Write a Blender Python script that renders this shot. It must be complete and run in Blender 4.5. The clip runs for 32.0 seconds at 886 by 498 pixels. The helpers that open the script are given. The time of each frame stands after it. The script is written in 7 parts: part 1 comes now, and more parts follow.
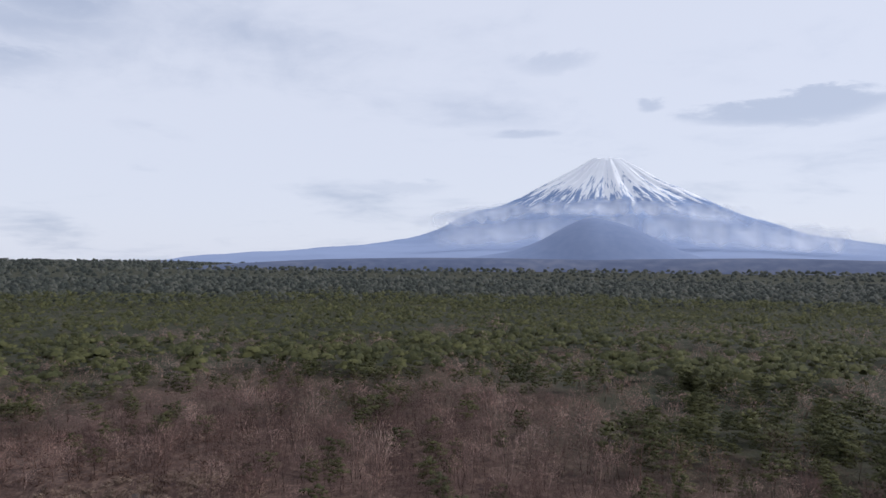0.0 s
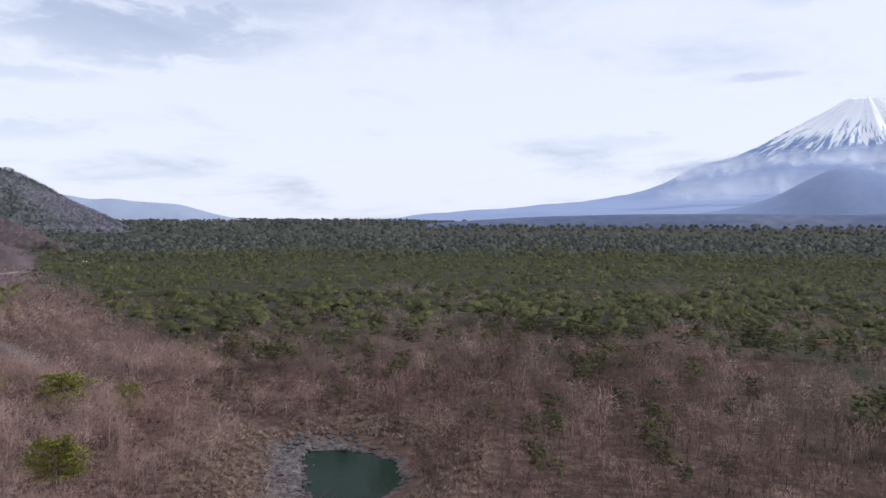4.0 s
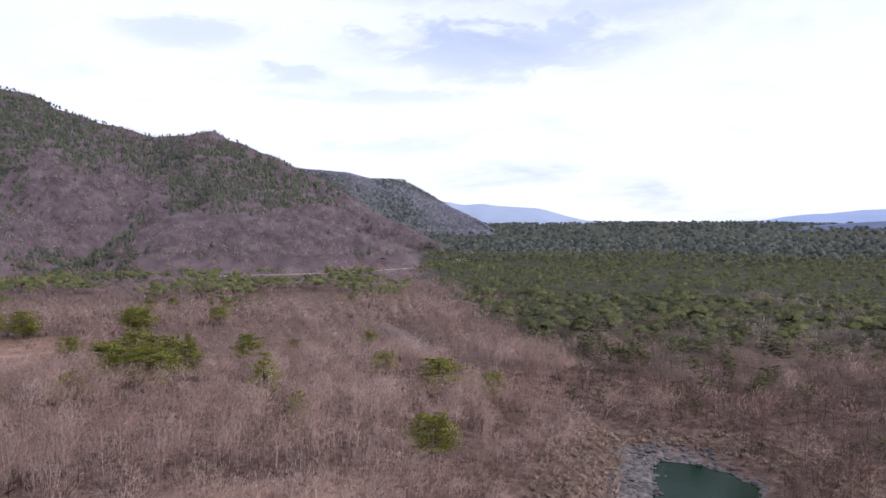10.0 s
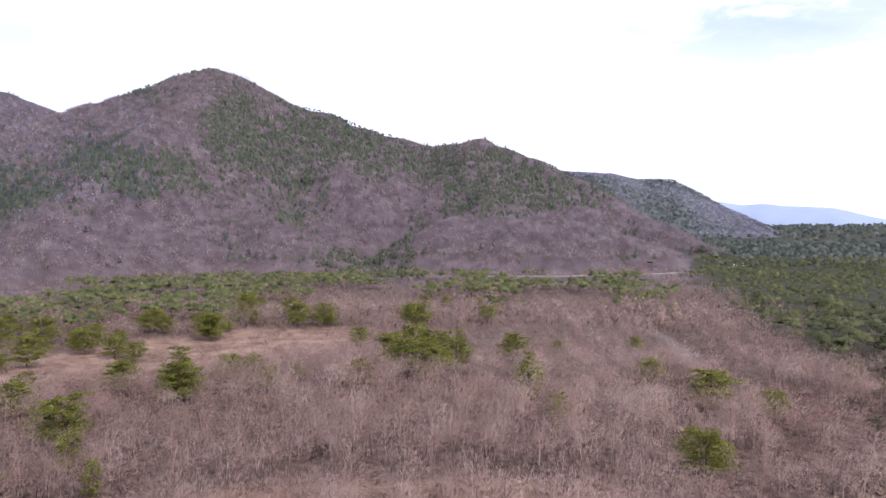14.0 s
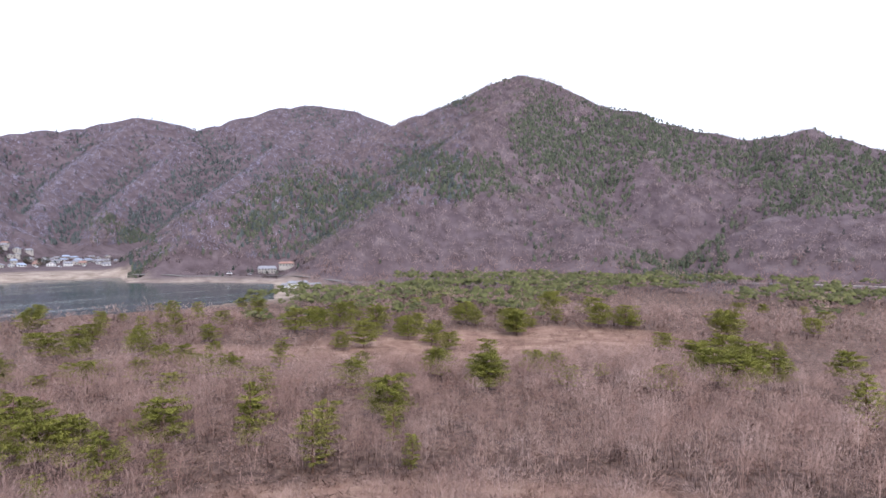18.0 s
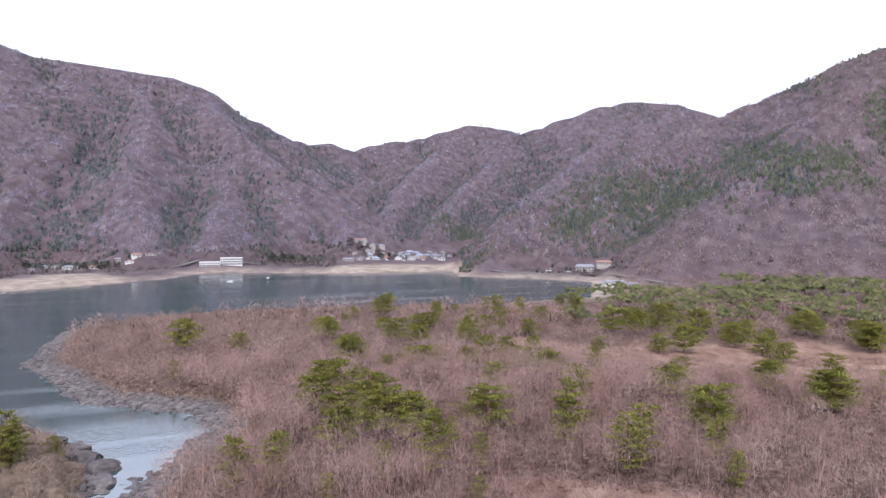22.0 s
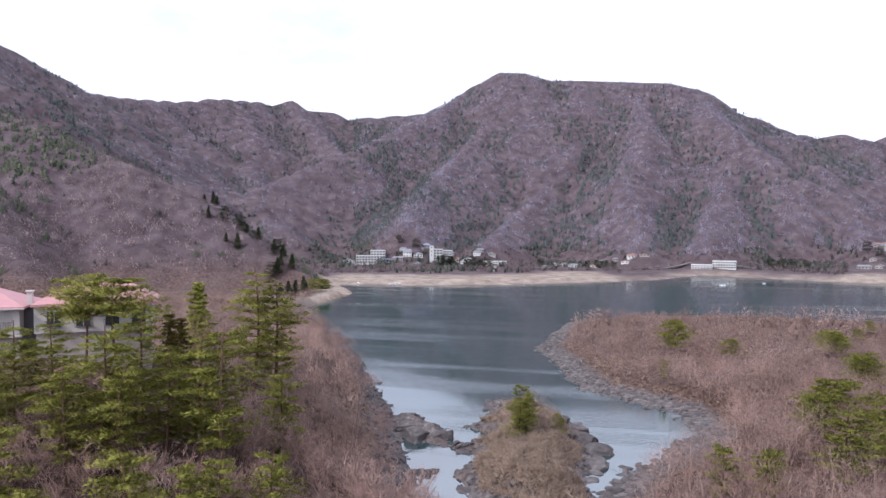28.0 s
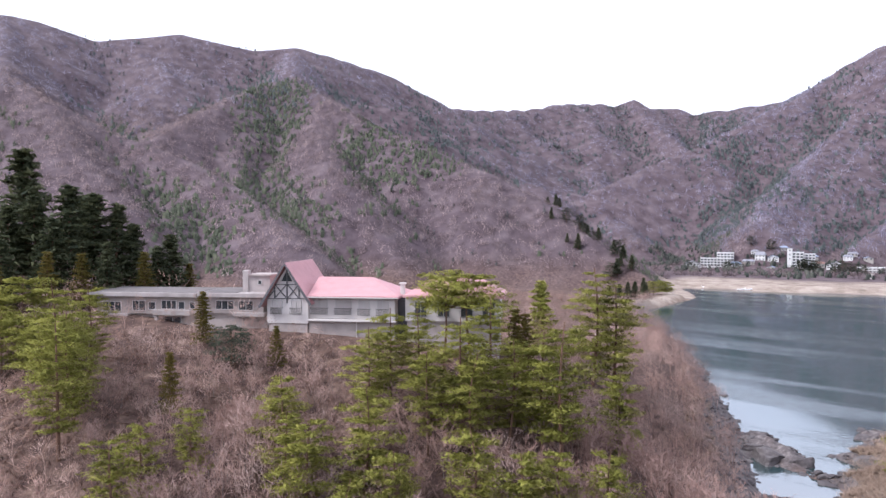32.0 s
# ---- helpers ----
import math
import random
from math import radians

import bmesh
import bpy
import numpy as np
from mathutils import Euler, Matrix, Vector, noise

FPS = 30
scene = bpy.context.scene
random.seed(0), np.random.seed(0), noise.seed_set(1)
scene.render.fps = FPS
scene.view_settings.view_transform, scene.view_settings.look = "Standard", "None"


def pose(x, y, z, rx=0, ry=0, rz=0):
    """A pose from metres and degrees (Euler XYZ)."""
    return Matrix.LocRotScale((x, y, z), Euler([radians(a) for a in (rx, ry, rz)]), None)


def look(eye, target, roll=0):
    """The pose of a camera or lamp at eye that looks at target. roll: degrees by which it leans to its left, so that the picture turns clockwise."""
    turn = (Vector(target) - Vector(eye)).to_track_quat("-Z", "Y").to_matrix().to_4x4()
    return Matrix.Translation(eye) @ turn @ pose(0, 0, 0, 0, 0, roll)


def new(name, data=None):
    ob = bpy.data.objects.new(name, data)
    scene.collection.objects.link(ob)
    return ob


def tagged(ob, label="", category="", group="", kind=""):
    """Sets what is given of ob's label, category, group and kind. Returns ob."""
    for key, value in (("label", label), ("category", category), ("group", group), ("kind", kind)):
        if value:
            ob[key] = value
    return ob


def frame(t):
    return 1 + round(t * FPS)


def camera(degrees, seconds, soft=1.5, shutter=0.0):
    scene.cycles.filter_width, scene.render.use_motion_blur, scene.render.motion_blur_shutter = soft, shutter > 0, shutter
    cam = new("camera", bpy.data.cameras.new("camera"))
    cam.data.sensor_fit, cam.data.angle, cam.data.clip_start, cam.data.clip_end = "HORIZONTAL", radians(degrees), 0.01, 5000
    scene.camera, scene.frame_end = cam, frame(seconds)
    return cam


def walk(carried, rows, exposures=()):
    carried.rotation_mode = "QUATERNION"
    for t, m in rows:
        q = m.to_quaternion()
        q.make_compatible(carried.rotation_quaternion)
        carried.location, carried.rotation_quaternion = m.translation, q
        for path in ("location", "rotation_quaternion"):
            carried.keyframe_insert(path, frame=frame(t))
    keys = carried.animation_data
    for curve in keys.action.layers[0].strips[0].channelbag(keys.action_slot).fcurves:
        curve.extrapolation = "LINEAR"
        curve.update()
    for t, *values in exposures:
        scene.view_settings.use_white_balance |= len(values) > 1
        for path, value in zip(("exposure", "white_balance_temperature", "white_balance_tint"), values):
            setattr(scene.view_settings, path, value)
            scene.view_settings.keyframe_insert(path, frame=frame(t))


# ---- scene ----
cam = camera(64.8, 32.0)
EYE = 50.0
# seconds, turn to the left, tilt, lean (degrees)
PATH = [
    (0, 0.00, 1.26, 0.46), (0.5, 1.85, 0.32, 0.43), (1, 4.30, -0.85, 0.39), (1.5, 6.14, -1.68, 0.33),
    (2, 8.52, -2.37, 0.25), (2.5, 10.74, -2.40, 0.18), (3, 13.51, -2.36, 0.13), (3.5, 15.59, -2.35, 0.10),
    (5.5, 25.03, -2.19, 0.12), (6, 27.21, -2.17, 0.12), (6.5, 29.73, -2.15, 0.11), (7, 31.86, -2.13, 0.09),
    (7.5, 34.40, -2.12, 0.06), (8, 36.57, -2.12, 0.03), (8.5, 39.15, -2.12, -0.01), (9, 41.29, -2.12, -0.05),
    (9.5, 43.98, -2.10, -0.09), (10, 46.26, -2.08, -0.12), (10.5, 48.63, -2.04, -0.14),
    (11, 51.51, -2.00, -0.15), (11.5, 53.57, -1.96, -0.16), (12, 56.75, -1.93, -0.18),
    (12.5, 59.04, -1.90, -0.20), (13, 62.23, -1.86, -0.23), (13.5, 64.63, -1.83, -0.26),
    (14, 67.71, -1.81, -0.27), (14.5, 70.26, -1.80, -0.27), (16.5, 83.02, -1.74, -0.11),
    (17, 85.85, -1.73, -0.06), (17.5, 89.38, -1.72, -0.00), (18, 92.16, -1.72, 0.06),
    (18.5, 95.75, -1.72, 0.11), (19, 98.50, -1.74, 0.13), (19.5, 102.05, -1.76, 0.13),
    (20, 105.02, -1.80, 0.12), (20.5, 107.58, -1.83, 0.12), (21, 111.40, -1.84, 0.12),
    (21.5, 113.96, -1.85, 0.12), (22, 117.82, -1.86, 0.12), (22.5, 120.56, -1.87, 0.13),
    (23, 124.25, -1.88, 0.12), (23.5, 127.05, -1.88, 0.11), (24, 130.68, -1.87, 0.07),
    (24.5, 133.76, -1.85, 0.05), (25, 136.82, -1.83, 0.04), (25.5, 140.37, -1.81, 0.04),
    (27.5, 153.75, -1.76, 0.11), (28, 156.67, -1.76, 0.12), (28.5, 160.53, -1.77, 0.13),
    (29, 163.48, -1.78, 0.15), (29.5, 167.10, -1.79, 0.15), (30, 170.47, -1.80, 0.15),
    (30.5, 173.35, -1.81, 0.13), (31, 177.35, -1.79, 0.10), (31.5, 180.06, -1.75, 0.06),
    (32, 184.04, -1.73, 0.03),
]
walk(cam, [(t, pose(0, 0, EYE, 90 + tilt, 0, turn) @ pose(0, 0, 0, 0, 0, lean)) for t, turn, tilt, lean in PATH],
     exposures=[(t, stops, 6020 if t < 6 else 5920, 12 if t < 6 else 16) for t, stops in ((0.0, -0.08), (2.0, -0.03), (3.5, 0.1), (5.5, 0.36), (8.0, 0.34), (10.0, 0.46), (12.0, 0.68), (17.0, 0.9), (20.0, 0.97), (25.0, 0.95), (28.0, 0.78), (30.0, 0.98), (32.0, 1.18))])

# ---- sky and sun: bright overcast with a few grey-blue clouds ----
SUN_BEARING, SUN_HEIGHT = -72.0, 42.0


def bearing(az, d, z=0.0):
    """A place by its bearing (degrees to the left of +Y), distance and height."""
    a = radians(az)
    return Vector((-math.sin(a) * d, math.cos(a) * d, z))


# single clouds: bearing, height, half width and half depth in degrees, weight
CLOUDS = [(42, 14.0, 14, 2.9, 0.75), (34, 16.8, 10, 1.6, 0.45), (46, 18.5, 14, 1.6, 0.4), (66, 14.5, 6, 1.4, 0.5), (59, 11.6, 4.5, 1.1, 0.5), (52, 10.2, 9, 0.8, 0.35), (51, 6.2, 7, 0.9, 0.3),
          (-27, 11.4, 7, 1.4, 0.65), (-17.5, 12.6, 1.4, 0.6, 0.55), (-6.3, 10.6, 3.5, 0.45, 0.45), (-8, 16.2, 4.5, 1.1, 0.4), (30, 18.6, 6, 2.0, 0.6),
          (4, 6.3, 5, 0.8, 0.25), (82, 16.5, 6, 0.7, 0.35), (100.5, 13.2, 6, 1.0, 0.6), (97, 10.5, 7, 0.7, 0.25), (118, 13.6, 7, 0.9, 0.3)]


def make_world():
    w = bpy.data.worlds.new("sky")
    scene.world = w
    w.use_nodes = True
    nt = w.node_tree
    nt.nodes.clear()
    N, L = nt.nodes.new, nt.links.new
    out, bg = N("ShaderNodeOutputWorld"), N("ShaderNodeBackground")
    sky = N("ShaderNodeTexSky")
    sky.sky_type, sky.sun_disc = "NISHITA", False
    sky.sun_elevation, sky.sun_rotation = radians(SUN_HEIGHT), radians(-SUN_BEARING)
    dim = N("ShaderNodeVectorMath")
    dim.operation = "SCALE"
    dim.inputs["Scale"].default_value = 0.1
    L(sky.outputs[0], dim.inputs[0])
    co = N("ShaderNodeTexCoord")
    sep = N("ShaderNodeSeparateXYZ")
    L(co.outputs["Generated"], sep.inputs[0])

    def calc(op, a, b=None, c=None, clamp=False):
        n = N("ShaderNodeMath")
        n.operation, n.use_clamp = op, clamp
        for k, v in enumerate((a, b, c)):
            if v is None:
                continue
            if isinstance(v, (int, float)):
                n.inputs[k].default_value = v
            else:
                L(v, n.inputs[k])
        return n.outputs[0]
    # cloud layer seen in perspective: direction divided by height
    up = calc("MAXIMUM", sep.outputs[2], 0.0)
    den = calc("ADD", up, 0.16)
    comb = N("ShaderNodeCombineXYZ")
    L(calc("DIVIDE", sep.outputs[0], den), comb.inputs[0])
    L(calc("DIVIDE", sep.outputs[1], den), comb.inputs[1])
    comb.inputs[2].default_value = 3.7

    def clouds(scale, detail, rough, distortion):
        n = N("ShaderNodeTexNoise")
        n.inputs["Scale"].default_value, n.inputs["Detail"].default_value = scale, detail
        n.inputs["Roughness"].default_value, n.inputs["Distortion"].default_value = rough, distortion
        L(comb.outputs[0], n.inputs["Vector"])
        return n.outputs["Fac"]
    big = clouds(0.55, 3, 0.5, 0.2)
    mid = clouds(1.5, 6, 0.55, 0.4)
    fine = clouds(5.0, 6, 0.6, 0.3)
    mixed = calc("ADD", calc("MULTIPLY", big, 0.45), calc("ADD", calc("MULTIPLY", mid, 0.42), calc("MULTIPLY", fine, 0.13)))
    dark = N("ShaderNodeMapRange")
    dark.interpolation_type = "SMOOTHSTEP"
    dark.inputs[1].default_value, dark.inputs[2].default_value = 0.49, 0.70
    L(mixed, dark.inputs[0])
    az = calc("MULTIPLY", calc("ARCTAN2", calc("MULTIPLY", sep.outputs[0], -1.0), sep.outputs[1]), 57.2958)
    el = calc("MULTIPLY", calc("ARCSINE", sep.outputs[2]), 57.2958)
    wob = calc("MULTIPLY", calc("SUBTRACT", mid, 0.5), 7.0)
    rag = calc("ADD", calc("MULTIPLY", calc("SUBTRACT", fine, 0.5), 2.6), calc("MULTIPLY", calc("SUBTRACT", mid, 0.5), 1.8))
    heap = None
    for a0, e0, wa, we, k in CLOUDS:
        da = calc("DIVIDE", calc("ADD", calc("SUBTRACT", az, a0), wob), wa)
        de = calc("DIVIDE", calc("ADD", calc("SUBTRACT", el, e0), calc("MULTIPLY", calc("SUBTRACT", fine, 0.5), 2.8 * we)), we)
        q = calc("ADD", calc("ADD", calc("MULTIPLY", da, da), calc("MULTIPLY", de, de)), rag)
        body = N("ShaderNodeMapRange")
        body.interpolation_type = "SMOOTHERSTEP"
        body.inputs[1].default_value, body.inputs[2].default_value = 1.25, -0.15
        L(q, body.inputs[0])
        v = calc("MULTIPLY", body.outputs[0], k)
        heap = v if heap is None else calc("MAXIMUM", heap, v)
    grey = calc("MULTIPLY", calc("ADD", heap, calc("MULTIPLY", dark.outputs[0], 0.75)), 1.0, clamp=True)
    cover = N("ShaderNodeMix")
    cover.data_type = "RGBA"
    cover.inputs[6].default_value = (0.815, 0.83, 0.895, 1)
    cover.inputs[7].default_value = (0.46, 0.515, 0.64, 1)
    L(grey, cover.inputs[0])
    # thin cloud lets a little of the clear sky through
    final = N("ShaderNodeMix")
    final.data_type = "RGBA"
    final.inputs[0].default_value = 0.88
    L(dim.outputs[0], final.inputs[6])
    L(cover.outputs[2], final.inputs[7])
    L(final.outputs[2], bg.inputs[0])
    bg.inputs[1].default_value = 1.0
    L(bg.outputs[0], out.inputs[0])


make_world()
sun = bpy.data.lights.new("sun", "SUN")
sun.energy, sun.angle, sun.color = 2.3, radians(12), (1.0, 0.96, 0.9)
new("sun", sun).matrix_world = look(bearing(SUN_BEARING, 100, 100 * math.tan(radians(SUN_HEIGHT))), (0, 0, 0))


# ---- materials ----
def material(name, rough=0.9, colours=(), scale=1.0, detail=6, bump=0.0, bump_scale=None, spread=0.0, random_mix=None,
             metal=0.0, translucent=False, tone=0.0):
    """A procedural surface: colour ramp over two noises in world metres, with an optional random shift per piece or per plant and relief."""
    m = bpy.data.materials.new(name)
    m.use_nodes = True
    nt = m.node_tree
    N, L = nt.nodes.new, nt.links.new
    bsdf = nt.nodes["Principled BSDF"]
    bsdf.inputs["Roughness"].default_value, bsdf.inputs["Metallic"].default_value = rough, metal
    bsdf.inputs["Specular IOR Level"].default_value = 0.25
    geo = N("ShaderNodeNewGeometry")
    n1, n2 = N("ShaderNodeTexNoise"), N("ShaderNodeTexNoise")
    for n, s, d in ((n1, scale, detail), (n2, scale * 0.11, 3)):
        n.inputs["Scale"].default_value, n.inputs["Detail"].default_value = s, d
        L(geo.outputs["Position"], n.inputs["Vector"])
    mix = N("ShaderNodeMix")
    mix.inputs[0].default_value = 0.45
    L(n1.outputs["Fac"], mix.inputs[2])
    L(n2.outputs["Fac"], mix.inputs[3])
    fac = mix.outputs[0]
    if random_mix is not None:
        r = N("ShaderNodeMix")
        r.inputs[0].default_value = random_mix
        L(fac, r.inputs[2])
        L(geo.outputs["Random Per Island"], r.inputs[3])
        fac = r.outputs[0]
    if tone:
        own, r = N("ShaderNodeAttribute"), N("ShaderNodeMix")
        own.attribute_name = "tone"
        r.inputs[0].default_value = tone
        L(fac, r.inputs[2])
        L(own.outputs["Fac"], r.inputs[3])
        fac = r.outputs[0]
    ramp = N("ShaderNodeValToRGB")
    els = ramp.color_ramp.elements
    while len(els) < len(colours):
        els.new(0.5)
    for k, c in enumerate(colours):
        els[k].position = 0.28 + 0.44 * k / max(1, len(colours) - 1)
        els[k].color = (*c, 1)
    L(fac, ramp.inputs[0])
    L(ramp.outputs[0], bsdf.inputs["Base Color"])
    if bump:
        b, nb = N("ShaderNodeBump"), N("ShaderNodeTexNoise")
        nb.inputs["Scale"].default_value, nb.inputs["Detail"].default_value = bump_scale or scale * 2, 6
        L(geo.outputs["Position"], nb.inputs["Vector"])
        b.inputs["Strength"].default_value, b.inputs["Distance"].default_value = bump, 0.5 / (bump_scale or scale * 2)
        L(nb.outputs["Fac"], b.inputs["Height"])
        L(b.outputs[0], bsdf.inputs["Normal"])
    if translucent:
        tr, sh = N("ShaderNodeBsdfTranslucent"), N("ShaderNodeMixShader")
        sh.inputs[0].default_value = 0.4
        L(ramp.outputs[0], tr.inputs["Color"])
        L(bsdf.outputs[0], sh.inputs[1])
        L(tr.outputs[0], sh.inputs[2])
        L(sh.outputs[0], nt.nodes["Material Output"].inputs["Surface"])
    return m




M = {}
M["pine"] = material("pine_needles", 0.8, [(0.135, 0.142, 0.030), (0.275, 0.275, 0.056), (0.45, 0.425, 0.11)], 0.3, random_mix=0.2, translucent=True)
M["forest_pine"] = material("forest_pine_needles", 0.85, [(0.032, 0.036, 0.015), (0.066, 0.069, 0.025), (0.118, 0.115, 0.042)], 1.1, random_mix=0.25, tone=0.2)
M["stand_pine"] = material("glade_pine_needles", 0.85, [(0.045, 0.050, 0.018), (0.086, 0.090, 0.031), (0.145, 0.142, 0.052)], 0.9, random_mix=0.25, tone=0.25)
M["dark_conifer"] = material("dark_conifer_needles", 0.85, [(0.020, 0.025, 0.021), (0.037, 0.043, 0.035), (0.088, 0.090, 0.073)], 0.25, random_mix=0.2, tone=0.45)
M["cedar"] = material("cedar_needles", 0.85, [(0.030, 0.040, 0.022), (0.062, 0.072, 0.036), (0.11, 0.115, 0.056)], 0.3, random_mix=0.35, translucent=True)
M["brown_conifer"] = material("rusty_conifer_needles", 0.85, [(0.065, 0.058, 0.014), (0.12, 0.10, 0.022), (0.17, 0.115, 0.028)], 0.4, random_mix=0.35, translucent=True)
M["pine_bark"] = material("pine_bark", 0.9, [(0.10, 0.055, 0.035), (0.19, 0.11, 0.075)], 3.0, bump=0.6)
M["bare_bark"] = material("grey_bark", 0.9, [(0.12, 0.10, 0.09), (0.24, 0.21, 0.19)], 3.0, bump=0.5)
M["twigs"] = material("bare_twigs", 0.9, [(0.160, 0.086, 0.068), (0.29, 0.185, 0.154), (0.43, 0.315, 0.275)], 0.08, random_mix=0.1, tone=0.28)
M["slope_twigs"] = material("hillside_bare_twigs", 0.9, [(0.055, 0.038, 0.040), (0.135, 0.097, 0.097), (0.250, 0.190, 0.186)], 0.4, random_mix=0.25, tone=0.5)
# red-brown shrubs; their extra darkness stands for backlight, put into the colour
M["shaded_red_twigs"] = material("backlit_red_twigs", 0.9, [(0.042, 0.022, 0.018), (0.076, 0.043, 0.038), (0.135, 0.088, 0.078)], 0.10, random_mix=0.1, tone=0.3)
# bluer copies of the hillside colours, with distance haze put into them
M["hazed_range_twigs"] = material("hazed_hillside_twigs", 0.95, [(0.080, 0.074, 0.112), (0.165, 0.150, 0.204), (0.275, 0.252, 0.312)], 0.25, random_mix=0.25, tone=0.5)
M["hazed_range_green"] = material("hazed_hillside_pines", 0.95, [(0.030, 0.037, 0.038), (0.052, 0.061, 0.060), (0.086, 0.095, 0.088)], 0.5, random_mix=0.2, tone=0.3)
M["hill_green"] = material("hillside_pines", 0.9, [(0.030, 0.037, 0.024), (0.052, 0.060, 0.038), (0.088, 0.094, 0.060)], 0.6, random_mix=0.2, tone=0.3)
M["straw_dark"] = material("brown_undergrowth", 0.9, [(0.085, 0.046, 0.036), (0.165, 0.098, 0.076), (0.27, 0.18, 0.14)], 0.12, random_mix=0.3)
M["straw"] = material("dry_grass", 0.9, [(0.17, 0.112, 0.085), (0.28, 0.20, 0.15), (0.42, 0.325, 0.25)], 0.25, random_mix=0.4)
M["lava"] = material("lava_rock", 0.9, [(0.035, 0.030, 0.031), (0.085, 0.074, 0.074), (0.175, 0.158, 0.152)], 0.7, bump=1.0, bump_scale=1.6)


def make_water(name, colour, ior):
    m = bpy.data.materials.new(name)
    m.use_nodes = True
    nt = m.node_tree
    N, L = nt.nodes.new, nt.links.new
    bsdf = nt.nodes["Principled BSDF"]
    bsdf.inputs["Base Color"].default_value = (*colour, 1)
    bsdf.inputs["Roughness"].default_value, bsdf.inputs["IOR"].default_value = 0.08, ior
    geo = N("ShaderNodeNewGeometry")
    mp = N("ShaderNodeMapping")
    mp.inputs["Scale"].default_value = (1, 1, 1)
    L(geo.outputs["Position"], mp.inputs[0])
    wv, calm = N("ShaderNodeTexNoise"), N("ShaderNodeTexNoise")
    wv.inputs["Scale"].default_value, wv.inputs["Detail"].default_value = 0.9, 4
    calm.inputs["Scale"].default_value, calm.inputs["Detail"].default_value = 0.014, 6
    m2 = N("ShaderNodeMapping")
    turned = N("ShaderNodeMapping")
    turned.inputs["Rotation"].default_value = (0, 0, radians(38))
    L(geo.outputs["Position"], turned.inputs[0])
    m2.inputs["Scale"].default_value = (0.25, 4.5, 1)
    L(turned.outputs[0], m2.inputs[0])
    L(mp.outputs[0], wv.inputs["Vector"])
    L(m2.outputs[0], calm.inputs["Vector"])
    rng = N("ShaderNodeMapRange")
    rng.inputs[1].default_value, rng.inputs[2].default_value = 0.46, 0.60
    rng.inputs[3].default_value, rng.inputs[4].default_value = 0.03, 0.75
    L(calm.outputs["Fac"], rng.inputs[0])
    b = N("ShaderNodeBump")
    b.inputs["Distance"].default_value = 0.15
    L(rng.outputs[0], b.inputs["Strength"])
    L(wv.outputs["Fac"], b.inputs["Height"])
    L(b.outputs[0], bsdf.inputs["Normal"])
    return m


M["water"] = make_water("lake_water", (0.022, 0.046, 0.048), 3.7)
M["pool_water"] = make_water("green_pool_water", (0.004, 0.016, 0.007), 1.12)


# ---- the lie of the land ----
LATTICE = np.random.RandomState(7).rand(256, 256)


def value_noise(x, y):
    xi, yi = np.floor(x).astype(int), np.floor(y).astype(int)
    u, v = x - xi, y - yi
    u, v = u * u * (3 - 2 * u), v * v * (3 - 2 * v)
    a, b = LATTICE[xi & 255, yi & 255], LATTICE[(xi + 1) & 255, yi & 255]
    c, d = LATTICE[xi & 255, (yi + 1) & 255], LATTICE[(xi + 1) & 255, (yi + 1) & 255]
    return (a + (b - a) * u) * (1 - v) + (c + (d - c) * u) * v


def fbm(x, y, size, octaves=4):
    """Smooth noise from -1 to 1 with features of about that size in metres."""
    total, amp, s = 0.0, 0.5, 1.0 / size
    for k in range(octaves):
        total = total + amp * (2 * value_noise(x * s + 17.3 * k, y * s + 5.1 * k) - 1)
        amp, s = amp * 0.5, s * 2.03
    return total


def smooth(a, b, x):
    t = np.clip((x - a) / (b - a), 0, 1)
    return t * t * (3 - 2 * t)


CREST_POINTS = {}


def crest(name, slope, rows):
    """A crest line of the hills: rows of bearing, distance, angle above the eye's level."""
    CREST_POINTS[name] = (slope, [(*bearing(a, d)[:2], EYE + d * math.tan(radians(e + 0.29 * (d > 400)))) for a, d, e in rows])


crest("near_hill", 0.52, [(42, 850, -3.6), (46.6, 900, -2), (49.6, 960, -0.4), (52, 1000, 0.5), (54.6, 1040, 2.2),
      (57, 1080, 3.6), (60, 1110, 5.1), (62.8, 1140, 6.2), (64.5, 1150, 6.9), (66.5, 1170, 6.5), (68.4, 1180, 6.3),
      (71.5, 1200, 7), (74.2, 1220, 7.7), (76.8, 1240, 8.8), (79.4, 1260, 9.3), (81.4, 1280, 10.3), (83.8, 1300, 11.5),
      (85.8, 1310, 11.9), (88.1, 1320, 11.3), (90, 1320, 10.4), (92.4, 1310, 9.4), (94.3, 1290, 8.8), (96.3, 1240, 7.9),
      (100.2, 1140, 5.9), (105.9, 980, 3.6), (110.9, 860, 0.9), (115.1, 760, -2.2), (117.5, 710, -4)])
crest("spur_front", 0.6, [(85.9, 1300, 11.7), (88.7, 1080, 7), (92.3, 930, 4.7), (96.8, 780, 1), (100.7, 690, -2),
      (101.8, 640, -4)])
crest("spur_bulge", 0.6, [(90, 1000, 5.6), (86.9, 880, 3), (82.7, 790, 0.6), (80, 740, -0.4), (78.3, 690, -2.6)])
crest("knob", 0.6, [(70.3, 760, -2.4), (68.7, 780, -0.4), (66.5, 800, 0.7), (62.4, 800, 0.8), (59, 800, 0.8), (54.7, 800, -0.4),
      (51, 790, -1.6), (47, 790, -3)])
